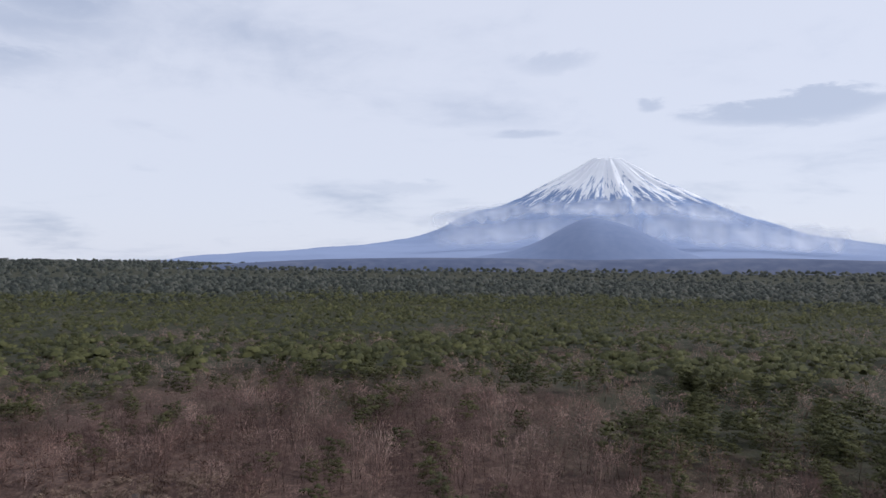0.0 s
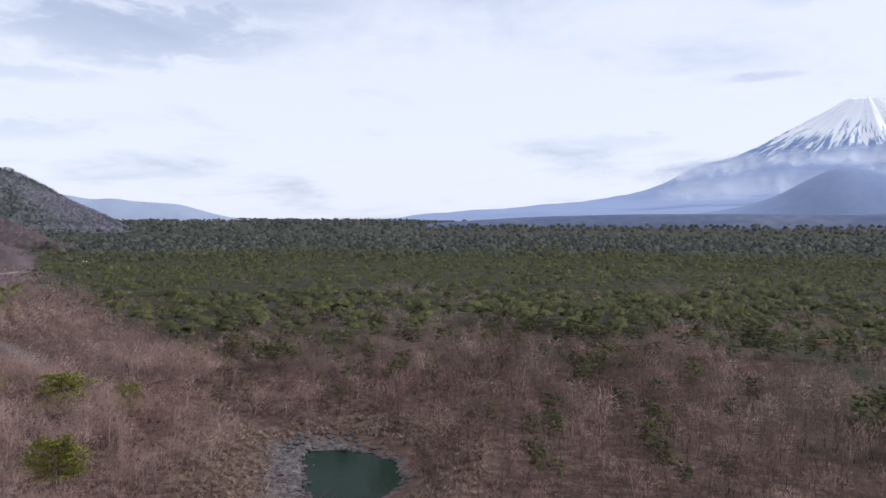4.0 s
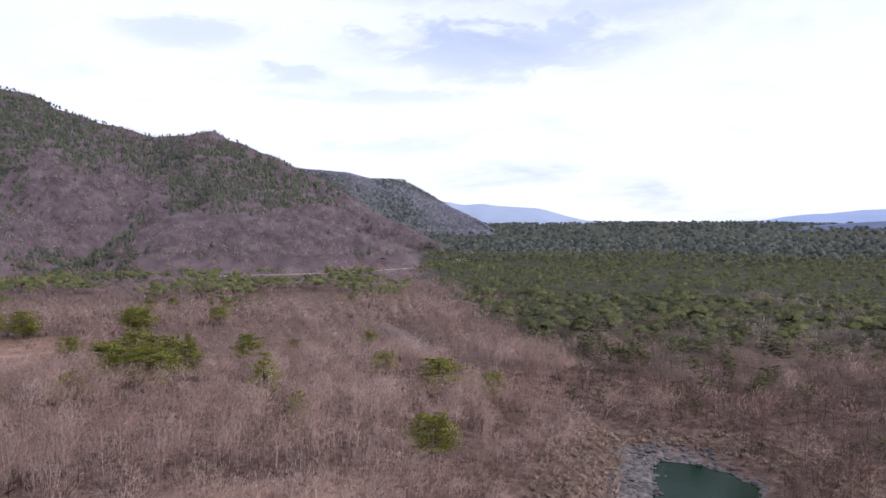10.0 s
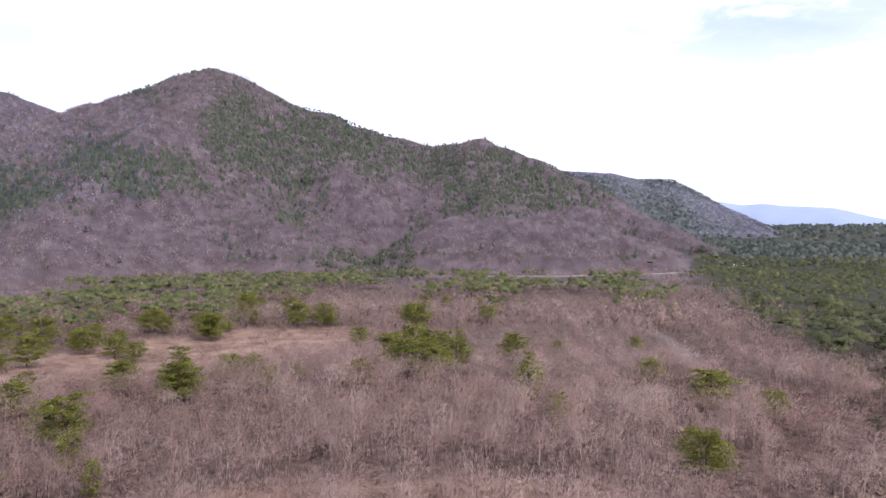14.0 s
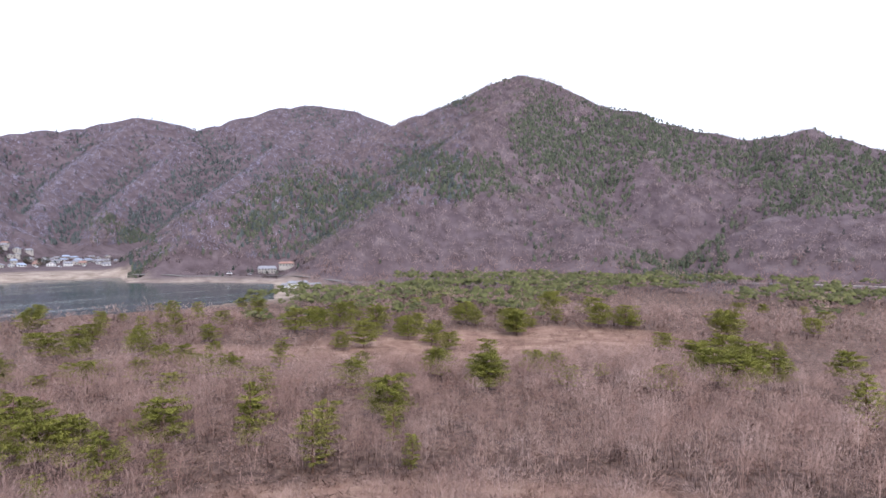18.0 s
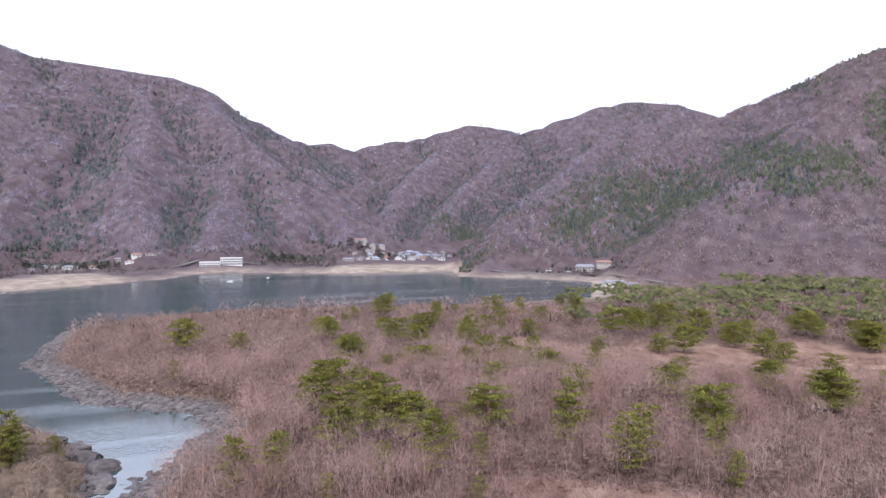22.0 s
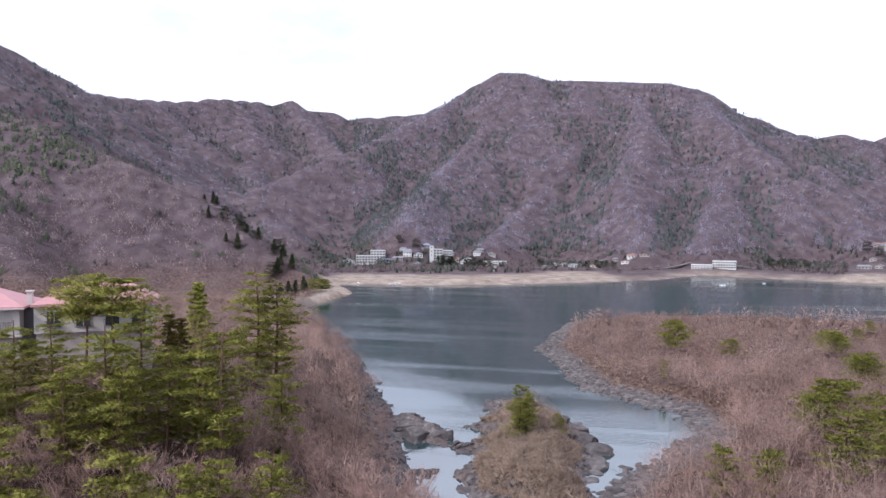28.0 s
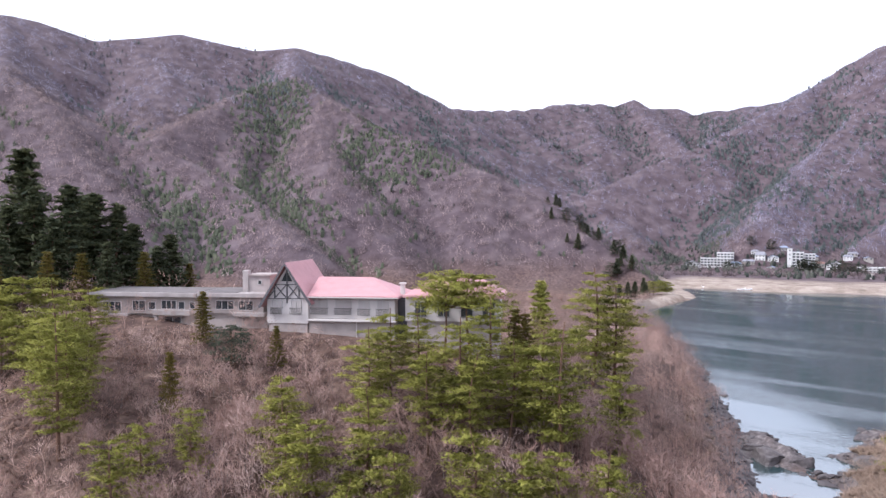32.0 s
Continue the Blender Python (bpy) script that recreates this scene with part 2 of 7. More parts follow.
crest("range", 0.5, [(90, 2300, 6.5), (96.4, 2300, 8.1), (99.6, 2300, 9.2), (102.4, 2300, 9.5), (105.2, 2250, 9.2),
      (108.8, 2200, 8.1), (111.4, 2150, 7.2), (114, 2100, 7.8), (115.7, 2100, 8), (117.8, 2100, 7.4), (119.8, 2050, 6.8),
      (122.6, 2000, 6.5), (125.4, 1950, 5.8), (127.1, 1900, 6.4), (128.5, 1900, 6.2), (130.4, 1850, 6.7), (132.7, 1800, 7.9),
      (135.4, 1780, 9.1), (137.1, 1750, 10.3), (138.9, 1750, 10.8), (141.4, 1750, 11), (145.5, 1750, 11.3), (148, 1750, 11.4),
      (150.1, 1750, 12), (152, 1750, 12.1), (154, 1780, 11.1), (156, 1850, 9.8)])
crest("range_west", 0.5, [(156, 1850, 9.8), (158, 1900, 8.9), (161, 1950, 8.7), (164.4, 2000, 8.4), (165.6, 2000, 9),
      (167.6, 2000, 9.1), (168.9, 1980, 9.7), (170.4, 1980, 9.2), (171.3, 1950, 9.5), (174.7, 1850, 9.6), (177.2, 1800, 9.2),
      (181.5, 1700, 9.2), (184.5, 1600, 9.5), (186.5, 1500, 10.8), (188.8, 1450, 12), (192.4, 1400, 13), (196, 1350, 13.8),
      (199, 1350, 13.4), (204.5, 1350, 14.2), (210.3, 1350, 13.1), (214, 1350, 14), (220, 1300, 14.1), (235, 1250, 12.5)])
crest("rib_a", 0.66, [(151.1, 1760, 11.9), (149.3, 1597, 9.3), (152.0, 1407, 6.3), (154.5, 1244, 3.8), (156.4, 1055, 0.8), (157.6, 880, -2.0)])
crest("rib_b", 0.66, [(149.3, 1597, 9.3), (146.8, 1530, 6.9), (145.8, 1443, 5.2), (148.5, 1229, 2.4), (151.5, 1038, -0.2), (153.6, 880, -2.2)])
crest("rib_c", 0.66, [(145.8, 1443, 5.2), (143.9, 1250, 3.2), (142.1, 1049, 0.5), (140.8, 860, -1.9)])
crest("rib_d", 0.66, [(137.1, 1745, 10.2), (135.8, 1505, 6.7), (134.5, 1326, 4.3), (135.2, 1093, 1.1), (136.3, 860, -2.1)])
crest("rib_e", 0.66, [(133.1, 1790, 8.1), (130.9, 1531, 4.8), (128.1, 1312, 2.0), (125.6, 1107, -0.5), (124.6, 960, -2.6)])
crest("rib_f", 0.66, [(115.7, 2100, 7.8), (118.7, 1842, 5.2), (121.4, 1591, 2.7), (123.2, 1289, -0.3), (123.6, 1150, -1.9)])
crest("rib_g", 0.66, [(111.3, 2140, 7.0), (114.4, 1778, 4.3), (117.3, 1533, 1.8), (118.9, 1237, -1.2), (119.3, 1130, -2.6)])
crest("rib_h", 0.66, [(168.9, 1980, 9.6), (167.8, 1856, 8.3), (165.5, 1647, 6.1), (162.8, 1387, 3.4), (161.0, 1153, 1.0), (160.6, 997, -0.8)])
crest("rib_i", 0.66, [(170.4, 1980, 9.2), (171.7, 1769, 7.1), (172.2, 1498, 4.3), (170.3, 1163, 0.7), (168.7, 950, -1.5)])
crest("rib_j", 0.66, [(102.4, 2300, 9.4), (105.1, 1997, 6.5), (107.4, 1785, 4.4), (110.5, 1572, 2.3), (112.8, 1363, 0.3)])
crest("rib_k", 0.66, [(151.9, 1750, 12.0), (153.1, 1519, 8.1), (155.2, 1340, 5.6), (157.9, 1137, 2.8), (159.5, 916, -0.3)])
crest("rib_l", 0.66, [(196.0, 1350, 13.4), (198.0, 1259, 10.9), (200.2, 1125, 8.4), (201.7, 987, 5.9), (204.0, 869, 3.8)])
crest("rib_m", 0.66, [(180.5, 1730, 9.0), (178.7, 1600, 6.3), (176.0, 1451, 4.4), (172.4, 1269, 2.1), (169.7, 1019, -0.6)])
crest("rib_n", 0.66, [(141.4, 1740, 10.7), (140.4, 1427, 7.2), (141.7, 1208, 4.1), (141.5, 1030, 1.0), (139.8, 880, -2.1)])
crest("lake_hill", 0.6, [(196, 1330, 13.5), (196, 1000, 11.4), (193, 900, 9.8), (190.7, 820, 8.2), (186.1, 760, 6.6),
      (180.5, 690, 4.2), (175.9, 650, 1.9), (171.9, 610, -0.4), (169.3, 580, -2.2), (167.1, 555, -3.8), (165.2, 535, -5)])
crest("lake_hill_spur", 0.6, [(216, 1300, 13.8), (216, 900, 9.3), (212.9, 850, 7.7), (207.3, 760, 6), (204.2, 690, 4.9),
      (200.4, 600, 2.7), (198.3, 540, 0.9), (196, 460, -1.5)])
crest("lodge_hill", 0.42, [(225, 190, 0.5), (212, 150, -4.4), (205, 118, -7.9), (195, 116, -8.1), (187, 116, -8.3), (181, 118, -9.4),
      (175, 122, -10.9), (170, 150, -11.2), (167.5, 220, -9.4), (167.5, 350, -6.8), (166.5, 450, -5.8)])
# lesser spurs that run down from the long crests towards the lake and the plain
SPUR = random.Random(5)
for main, gap, fall in (("range", 420, 0.44), ("range_west", 400, 0.46), ("near_hill", 210, 0.42), ("lake_hill", 170, 0.42), ("lake_hill_spur", 180, 0.42)):
    steep, pts = CREST_POINTS[main]
    CREST_POINTS[main] = (steep * 1.28, pts)
    run = SPUR.uniform(0, gap)
    for (ax, ay, az), (bx, by, bz) in zip(pts, pts[1:]):
        ln = math.hypot(bx - ax, by - ay)
        while run < ln:
            t = run / ln
            x0, y0, z0 = ax + t * (bx - ax), ay + t * (by - ay), az + t * (bz - az)
            run += gap * SPUR.uniform(0.7, 1.3)
            if z0 < 70:
                continue
            home = math.atan2(-y0, -x0) + SPUR.uniform(-0.5, 0.5)
            rows, z1, step = [(x0, y0, z0 - 4)], z0 - 4, max(70.0, z0 * 0.62)
            for _ in range(3):
                home += SPUR.uniform(-0.3, 0.3)
                z1 -= step * fall * SPUR.uniform(0.8, 1.25)
                x0, y0 = x0 + step * math.cos(home), y0 + step * math.sin(home)
                rows.append((x0, y0, z1))
                if z1 < 12:
                    break
            CREST_POINTS["spur_%d" % len(CREST_POINTS)] = (0.66, rows)
        run -= ln
LAKE = [(-38, -106), (-50, -128), (-54, -148), (-61, -176), (-69, -218), (-80, -294), (-81, -383), (-93, -431), (-146, -511), (-157, -590),
        (-222, -557), (-301, -536), (-369, -532), (-451, -534), (-546, -567), (-571, -505), (-600, -435), (-686, -349), (-617, -309),
        (-630, -240), (-618, -174), (-482, -136), (-399, -186), (-348, -244), (-300, -300), (-252, -323), (-204, -309), (-150, -249),
        (-139, -216), (-125, -180), (-129, -160), (-131, -145), (-124, -129), (-114, -124), (-101, -116), (-91, -114), (-78, -106), (-58, -84), (-45, -88)]
ISLET = [(-55, -114), (-59.5, -127.5), (-68, -134), (-65, -144.5), (-73.5, -145), (-79, -150), (-73.5, -158), (-81, -158), (-86, -166), (-90, -179), (-95, -178), (-97, -169),
         (-103, -160), (-97.5, -141), (-91.5, -135), (-91, -125.5), (-84, -118.5), (-79, -114.5), (-77.5, -108), (-72, -98), (-60, -104)]
ROCK = [(-54.5, -163), (-58, -154.5), (-61.4, -147), (-67.4, -148), (-68, -158), (-66, -168), (-60, -172)]
POOL = [(-74, 133), (-66, 118), (-58, 105), (-49, 108), (-47, 122), (-53, 134), (-60, 137), (-69, 136)]
CLEARING = [(-275, -74), (-310, -19), (-319, 38), (-312, 84), (-272, 80), (-239, 20), (-238, -40), (-259, -116)]


STREAM = [(-80, 136), (-92, 142), (-112, 148), (-140, 152), (-164, 162), (-195, 178), (-217, 190), (-256, 208)]


def off_line(line, x, y):
    d2 = np.full(x.shape, 1e12)
    for (ax, ay), (bx, by) in zip(line, line[1:]):
        ex, ey = bx - ax, by - ay
        t = np.clip(((x - ax) * ex + (y - ay) * ey) / (ex * ex + ey * ey), 0, 1)
        d2 = np.minimum(d2, (x - ax - t * ex) ** 2 + (y - ay - t * ey) ** 2)
    return np.sqrt(d2)


def inside_distance(poly, x, y):
    """Distance to a polygon's outline, positive inside it."""
    d2, ins = np.full(x.shape, 1e12), np.zeros(x.shape, bool)
    for (ax, ay), (bx, by) in zip(poly, poly[1:] + poly[:1]):
        ex, ey = bx - ax, by - ay
        t = np.clip(((x - ax) * ex + (y - ay) * ey) / (ex * ex + ey * ey), 0, 1)
        d2 = np.minimum(d2, (x - ax - t * ex) ** 2 + (y - ay - t * ey) ** 2)
        if ay != by:
            ins ^= ((ay > y) != (by > y)) & (x < (by - ay) * 0 + ax + (y - ay) / (by - ay) * ex)
    return np.where(ins, 1, -1) * np.sqrt(d2)




def land(x, y):
    """Height of the ground at arrays of x, y; also how hilly it is and the distances into lake and pool."""
    x, y = np.asarray(x, float), np.asarray(y, float)
    r = np.hypot(x, y)
    wob = 6 * fbm(x, y, 25, 3)
    lake = inside_distance(LAKE, x, y) + wob * 0.45
    islet = np.maximum(inside_distance(ISLET, x, y), inside_distance(ROCK, x, y)) + wob * 0.5
    pool = inside_distance(POOL, x, y) + wob * 0.15
    base = 3.2 + 1.6 * fbm(x, y, 60, 4) + np.clip(r - 750, 0, 5000) * 0.0125
    hill, near = np.full(x.shape, -500.0), np.full(x.shape, 1e4)
    warp = 1 + 0.22 * fbm(x, y, 140, 3)
    for slope, pts in CREST_POINTS.values():
        for (ax, ay, az), (bx, by, bz) in zip(pts, pts[1:]):
            ex, ey = bx - ax, by - ay
            t = np.clip(((x - ax) * ex + (y - ay) * ey) / (ex * ex + ey * ey), 0, 1)
            d = np.hypot(x - ax - t * ex, y - ay - t * ey)
            h = az + t * (bz - az) - slope * warp * (np.sqrt(d * d + 100) - 10)
            near = np.where(h > hill, d, near)
            hill = np.maximum(hill, h)
    rough = smooth(0, 130, near) * smooth(0, 60, hill - base) * smooth(180, 420, r)
    gully = 1 - np.abs(fbm(x, y, 170, 4)) * 2.2
    hill = hill + rough * (16 * (gully - 0.72) + 9 * fbm(x, y, 60, 3)) + smooth(0, 30, near) * 2.0 * fbm(x, y, 25, 3) * smooth(0, 30, hill - base)
    k = 10.0
    m = np.clip(0.5 + 0.5 * (hill - base) / k, 0, 1)
    z = base + (hill - base) * m + k * m * (1 - m) * 0.5
    hilly = smooth(4, 30, hill - base)
    shore = -lake
    far = smooth(380, 480, r)
    rise = np.where(shore > 0, 0.12 + shore * (0.16 * (1 - far) + 0.075 * far) + np.clip(shore - 14, 0, 5000) * 0.6, 0.1 * shore)
    east = (x > -0.42 * -y) & (y < -60) & (r < 520) & (shore > 0)
    rise = np.where(east, 0.12 + 0.8 * shore, rise)
    z = np.minimum(z, np.maximum(rise, -6))
    z = np.where(islet > -6, np.maximum(z, np.minimum(0.6 * islet + 3.0 * np.abs(fbm(x, y, 8, 3)) - 0.6, 5.5 + 2.2 * fbm(x, y, 7, 3))), z)
    z = z - 2.2 * smooth(9, 2, off_line(STREAM, x, y) + wob)
    z = np.minimum(z, np.where(pool > 0, -0.1 * pool - 0.1, 0.1 - 0.22 * pool + 3 * np.clip(-pool - 12, 0, None)))
    return z, hilly, shore, pool, islet


def polar(x, y):
    return (np.degrees(np.arctan2(-x, y)) + 90) % 360 - 90, np.hypot(x, y)


# inner edge of the pine forest: distance by bearing
EDGE_AZ = [-45, -32, -18.6, -7.7, -0.8, 6.5, 14.6, 21, 32, 37, 43, 46, 47.5, 50]
EDGE_R = [150, 160, 175, 225, 275, 245, 290, 285, 270, 280, 330, 400, 480, 700]


def in_forest(x, y):
    a, r = polar(x, y)
    e = np.interp(a, EDGE_AZ, EDGE_R)
    side = np.interp(r, [150, 210, 280, 390, 520, 800], [35, 38.5, 41.5, 45, 46.5, 48.5])
    return smooth(1.2, -1.2, a - side + 4 * fbm(x, y, 50, 3)) * smooth(-90, 70, r - e + 70 * fbm(x, y, 45, 3))


def ground_mesh():
    az = np.radians(np.concatenate([np.arange(-38, 222, 0.4), np.arange(222, 322, 4.0)]))
    rings = np.concatenate([[4, 20, 40, 55, 65], 75 * np.exp(np.arange(0, 1.0, 1 / 232) * math.log(4850 / 75)), [4850]])
    A, R = np.meshgrid(az, rings)
    X, Y = -np.sin(A) * R, np.cos(A) * R
    z, hilly, shore, pool, islet = land(X.ravel(), Y.ravel())
    n, m = len(az), len(rings)
    v = np.column_stack([X.ravel(), Y.ravel(), z])
    i = np.arange(n)[None, :] + n * np.arange(m - 1)[:, None]
    j = (np.arange(n)[None, :] + 1) % n + n * np.arange(m - 1)[:, None]
    q = np.stack([i, i + n, j + n, j], -1).reshape(-1, 4)
    # close the middle under the camera
    me = bpy.data.meshes.new("ground")
    fill(me, v, [q, np.arange(n)[None, :]])
    x, y = v[:, 0], v[:, 1]
    clear = smooth(-12, 8, inside_distance(CLEARING, x, y) + 22 * fbm(x, y, 30, 3))
    beach = smooth(115, 68, shore + 28 * fbm(x, y, 40, 3) + 72 * smooth(9, 13, np.abs(polar(x, y)[0] - 155)) * smooth(3, 6, np.abs(polar(x, y)[0] - 122))) * smooth(-2, 1, shore) * smooth(420, 470, np.hypot(x, y)) * (1 - smooth(0.2, 0.7, hilly)) * smooth(10, 6.5, z)
    stones = np.maximum(smooth(11, 4, shore) * smooth(-8, 0, shore) * smooth(470, 420, np.hypot(x, y)), smooth(-9, -4, pool - 7 * smooth(-66, -56, x + 0.3 * (y - 120)) + 4 * fbm(x, y, 9, 3)))
    stones = np.maximum(stones, 0.8 * smooth(5, 1, off_line(STREAM[-3:], x, y)))
    stones = np.maximum(stones, smooth(-3, 2, islet) * smooth(7.0, 5.0, islet))
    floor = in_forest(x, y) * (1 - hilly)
    clear = np.maximum(clear, 0.8 * smooth(9, 4, np.abs(np.hypot(x, y) - 122 + 6 * fbm(x, y, 40, 3))) * smooth(50, 56, polar(x, y)[0]) * smooth(115, 109, polar(x, y)[0]))
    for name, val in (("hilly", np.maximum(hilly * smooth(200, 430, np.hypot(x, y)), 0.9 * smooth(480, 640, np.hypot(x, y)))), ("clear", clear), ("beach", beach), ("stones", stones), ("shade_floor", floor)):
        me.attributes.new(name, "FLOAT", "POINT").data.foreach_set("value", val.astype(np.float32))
    return me


def fill(me, verts, face_sets, smooth_shade=True):
    """Fill a mesh from arrays: verts (n, 3) and a list of index arrays, each of one corner count."""
    verts = np.asarray(verts, np.float32)
    loops = np.concatenate([f.ravel() for f in face_sets]).astype(np.int32)
    totals = np.concatenate([np.full(len(f), f.shape[1]) for f in face_sets]).astype(np.int32)
    starts = np.concatenate([[0], np.cumsum(totals)[:-1]]).astype(np.int32)
    me.vertices.add(len(verts))
    me.vertices.foreach_set("co", verts.ravel())
    me.loops.add(len(loops))
    me.loops.foreach_set("vertex_index", loops)
    me.polygons.add(len(totals))
    me.polygons.foreach_set("loop_start", starts)
    me.polygons.foreach_set("loop_total", totals)
    me.polygons.foreach_set("use_smooth", np.full(len(totals), smooth_shade, bool))
    me.update(calc_edges=True)
    return me


def ground_material():
    m = bpy.data.materials.new("ground_cover")
    m.use_nodes = True
    nt = m.node_tree
    N, L = nt.nodes.new, nt.links.new
    bsdf = nt.nodes["Principled BSDF"]
    bsdf.inputs["Roughness"].default_value = 0.95
    bsdf.inputs["Specular IOR Level"].default_value = 0.15
    geo = N("ShaderNodeNewGeometry")

    def tone(scale, detail, cols, lo=0.32, hi=0.68):
        n, r = N("ShaderNodeTexNoise"), N("ShaderNodeValToRGB")
        n.inputs["Scale"].default_value, n.inputs["Detail"].default_value = scale, detail
        n.inputs["Roughness"].default_value = 0.65
        L(geo.outputs["Position"], n.inputs["Vector"])
        L(n.outputs["Fac"], r.inputs[0])
        while len(r.color_ramp.elements) < len(cols):
            r.color_ramp.elements.new(0.5)
        for k, c in enumerate(cols):
            r.color_ramp.elements[k].position = lo + (hi - lo) * k / (len(cols) - 1)
            r.color_ramp.elements[k].color = (*c, 1)
        return r.outputs[0]

    def blend(name, a, b):
        at, mx = N("ShaderNodeAttribute"), N("ShaderNodeMix")
        at.attribute_name, mx.data_type = name, "RGBA"
        L(at.outputs["Fac"], mx.inputs[0])
        L(a, mx.inputs[6])
        L(b, mx.inputs[7])
        return mx.outputs[2]
    litter = tone(0.5, 12, [(0.036, 0.022, 0.020), (0.090, 0.057, 0.046), (0.18, 0.122, 0.094)])
    slope = tone(0.05, 14, [(0.052, 0.037, 0.042), (0.086, 0.064, 0.071), (0.13, 0.102, 0.108)])
    # darker, greener ground colour inside the forest
    dark_floor = tone(0.1, 8, [(0.018, 0.020, 0.012), (0.036, 0.038, 0.022), (0.07, 0.06, 0.04)])
    grass = tone(0.15, 9, [(0.11, 0.06, 0.044), (0.20, 0.122, 0.09), (0.30, 0.205, 0.155)])
    sand = tone(0.08, 14, [(0.14, 0.108, 0.084), (0.25, 0.20, 0.163), (0.34, 0.288, 0.242)])
    stone = tone(0.7, 10, [(0.045, 0.038, 0.038), (0.105, 0.09, 0.088), (0.20, 0.178, 0.17)])
    c = blend("hilly", litter, slope)
    c = blend("shade_floor", c, dark_floor)
    c = blend("clear", c, grass)
    c = blend("beach", c, sand)
    c = blend("stones", c, stone)
    L(c, bsdf.inputs["Base Color"])
    b, nb = N("ShaderNodeBump"), N("ShaderNodeTexNoise")
    nb.inputs["Scale"].default_value, nb.inputs["Detail"].default_value = 0.8, 8
    L(geo.outputs["Position"], nb.inputs["Vector"])
    b.inputs["Strength"].default_value, b.inputs["Distance"].default_value = 0.8, 0.6
    L(nb.outputs["Fac"], b.inputs["Height"])
    L(b.outputs[0], bsdf.inputs["Normal"])
    return m


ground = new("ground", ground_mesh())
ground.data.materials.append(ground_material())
tagged(ground, "dry brown leaf litter, sand and lava stones rising to wooded hills", "ground", kind="structure")


def sheet(name, poly, z, mat, label, category, grow=1.0):
    cx, cy = sum(p[0] for p in poly) / len(poly), sum(p[1] for p in poly) / len(poly)
    bm = bmesh.new()
    f = bm.faces.new([bm.verts.new(((x - cx) * grow + cx, (y - cy) * grow + cy, z)) for x, y in poly])
    bmesh.ops.triangulate(bm, faces=[f])
    for f in bm.faces:
        if f.normal.z < 0:
            f.normal_flip()
    me = bpy.data.meshes.new(name)
    bm.to_mesh(me)
    bm.free()
    ob = new(name, me)
    me.materials.append(mat)
    return tagged(ob, label, category, kind="structure")


WATER = [(20, -60), (20, -250), (-20, -480), (-110, -640), (-500, -660), (-760, -400), (-720, -90), (-430, -70), (-200, -70)]
sheet("water", WATER, 0.0, M["water"], "calm teal lake water with pale rippled streaks", "lake")
sheet("pool_water", POOL, 0.02, M["pool_water"], "still dark green pool between stony banks", "pool", 1.2)


# ---- plants: shapes ----
def tri_soup(parts):
    """Join (verts, tris) pairs."""
    vs, fs, k = [], [], 0
    for v, f in parts:
        vs.append(v)
        fs.append(f + k)
        k += len(v)
    return np.concatenate(vs), np.concatenate(fs)


def tuft(rng, centre, radii, n, size, flat=0.5, thin=0.5):
    """n ragged leaf triangles strewn in an ellipsoid; flat near 1 lays them level."""
    d = rng.normal(size=(n, 3))
    d *= (rng.rand(n, 1) ** 0.4) / np.linalg.norm(d, axis=1, keepdims=True)
    c = np.asarray(centre) + d * np.asarray(radii)
    a = rng.normal(size=(n, 3))
    a[:, 2] *= 1 - flat
    a /= np.linalg.norm(a, axis=1, keepdims=True)
    b = rng.normal(size=(n, 3))
    b[:, 2] *= 1 - flat
    b -= a * (a * b).sum(1, keepdims=True)
    b /= np.linalg.norm(b, axis=1, keepdims=True)
    s = size * (0.6 + 0.8 * rng.rand(n, 1))
    v = np.stack([c + a * s * 0.75, c - a * s * 0.4 + b * s * thin, c - a * s * 0.4 - b * s * thin], 1).reshape(-1, 3)
    return v, np.arange(3 * n).reshape(-1, 3)


def stick(p, q, r0, r1, sides=3):
    """A tapered stick from p to q."""
    p, q = np.asarray(p, float), np.asarray(q, float)
    w = (q - p) / (np.linalg.norm(q - p) + 1e-9)
    u = np.cross(w, (0, 0, 1) if abs(w[2]) < 0.9 else (1, 0, 0))
    u /= np.linalg.norm(u)
    t = np.cross(w, u)
    ang = np.arange(sides) * 2 * math.pi / sides
    ring = np.cos(ang)[:, None] * u + np.sin(ang)[:, None] * t
    v = np.concatenate([p + ring * r0, q + ring * r1])
    i = np.arange(sides)
    j = (i + 1) % sides
    return v, np.concatenate([np.stack([i, j, j + sides], 1), np.stack([i, j + sides, i + sides], 1)])


def blade(p, q, w, rng):
    """A thin twig: one long triangle."""
    p, q = np.asarray(p, float), np.asarray(q, float)
    s = rng.normal(size=3)
    s -= (q - p) * (s @ (q - p)) / ((q - p) @ (q - p) + 1e-9)
    s *= w / (np.linalg.norm(s) + 1e-9)
    return np.stack([p - s, p + s, q]), np.array([[0, 1, 2]])


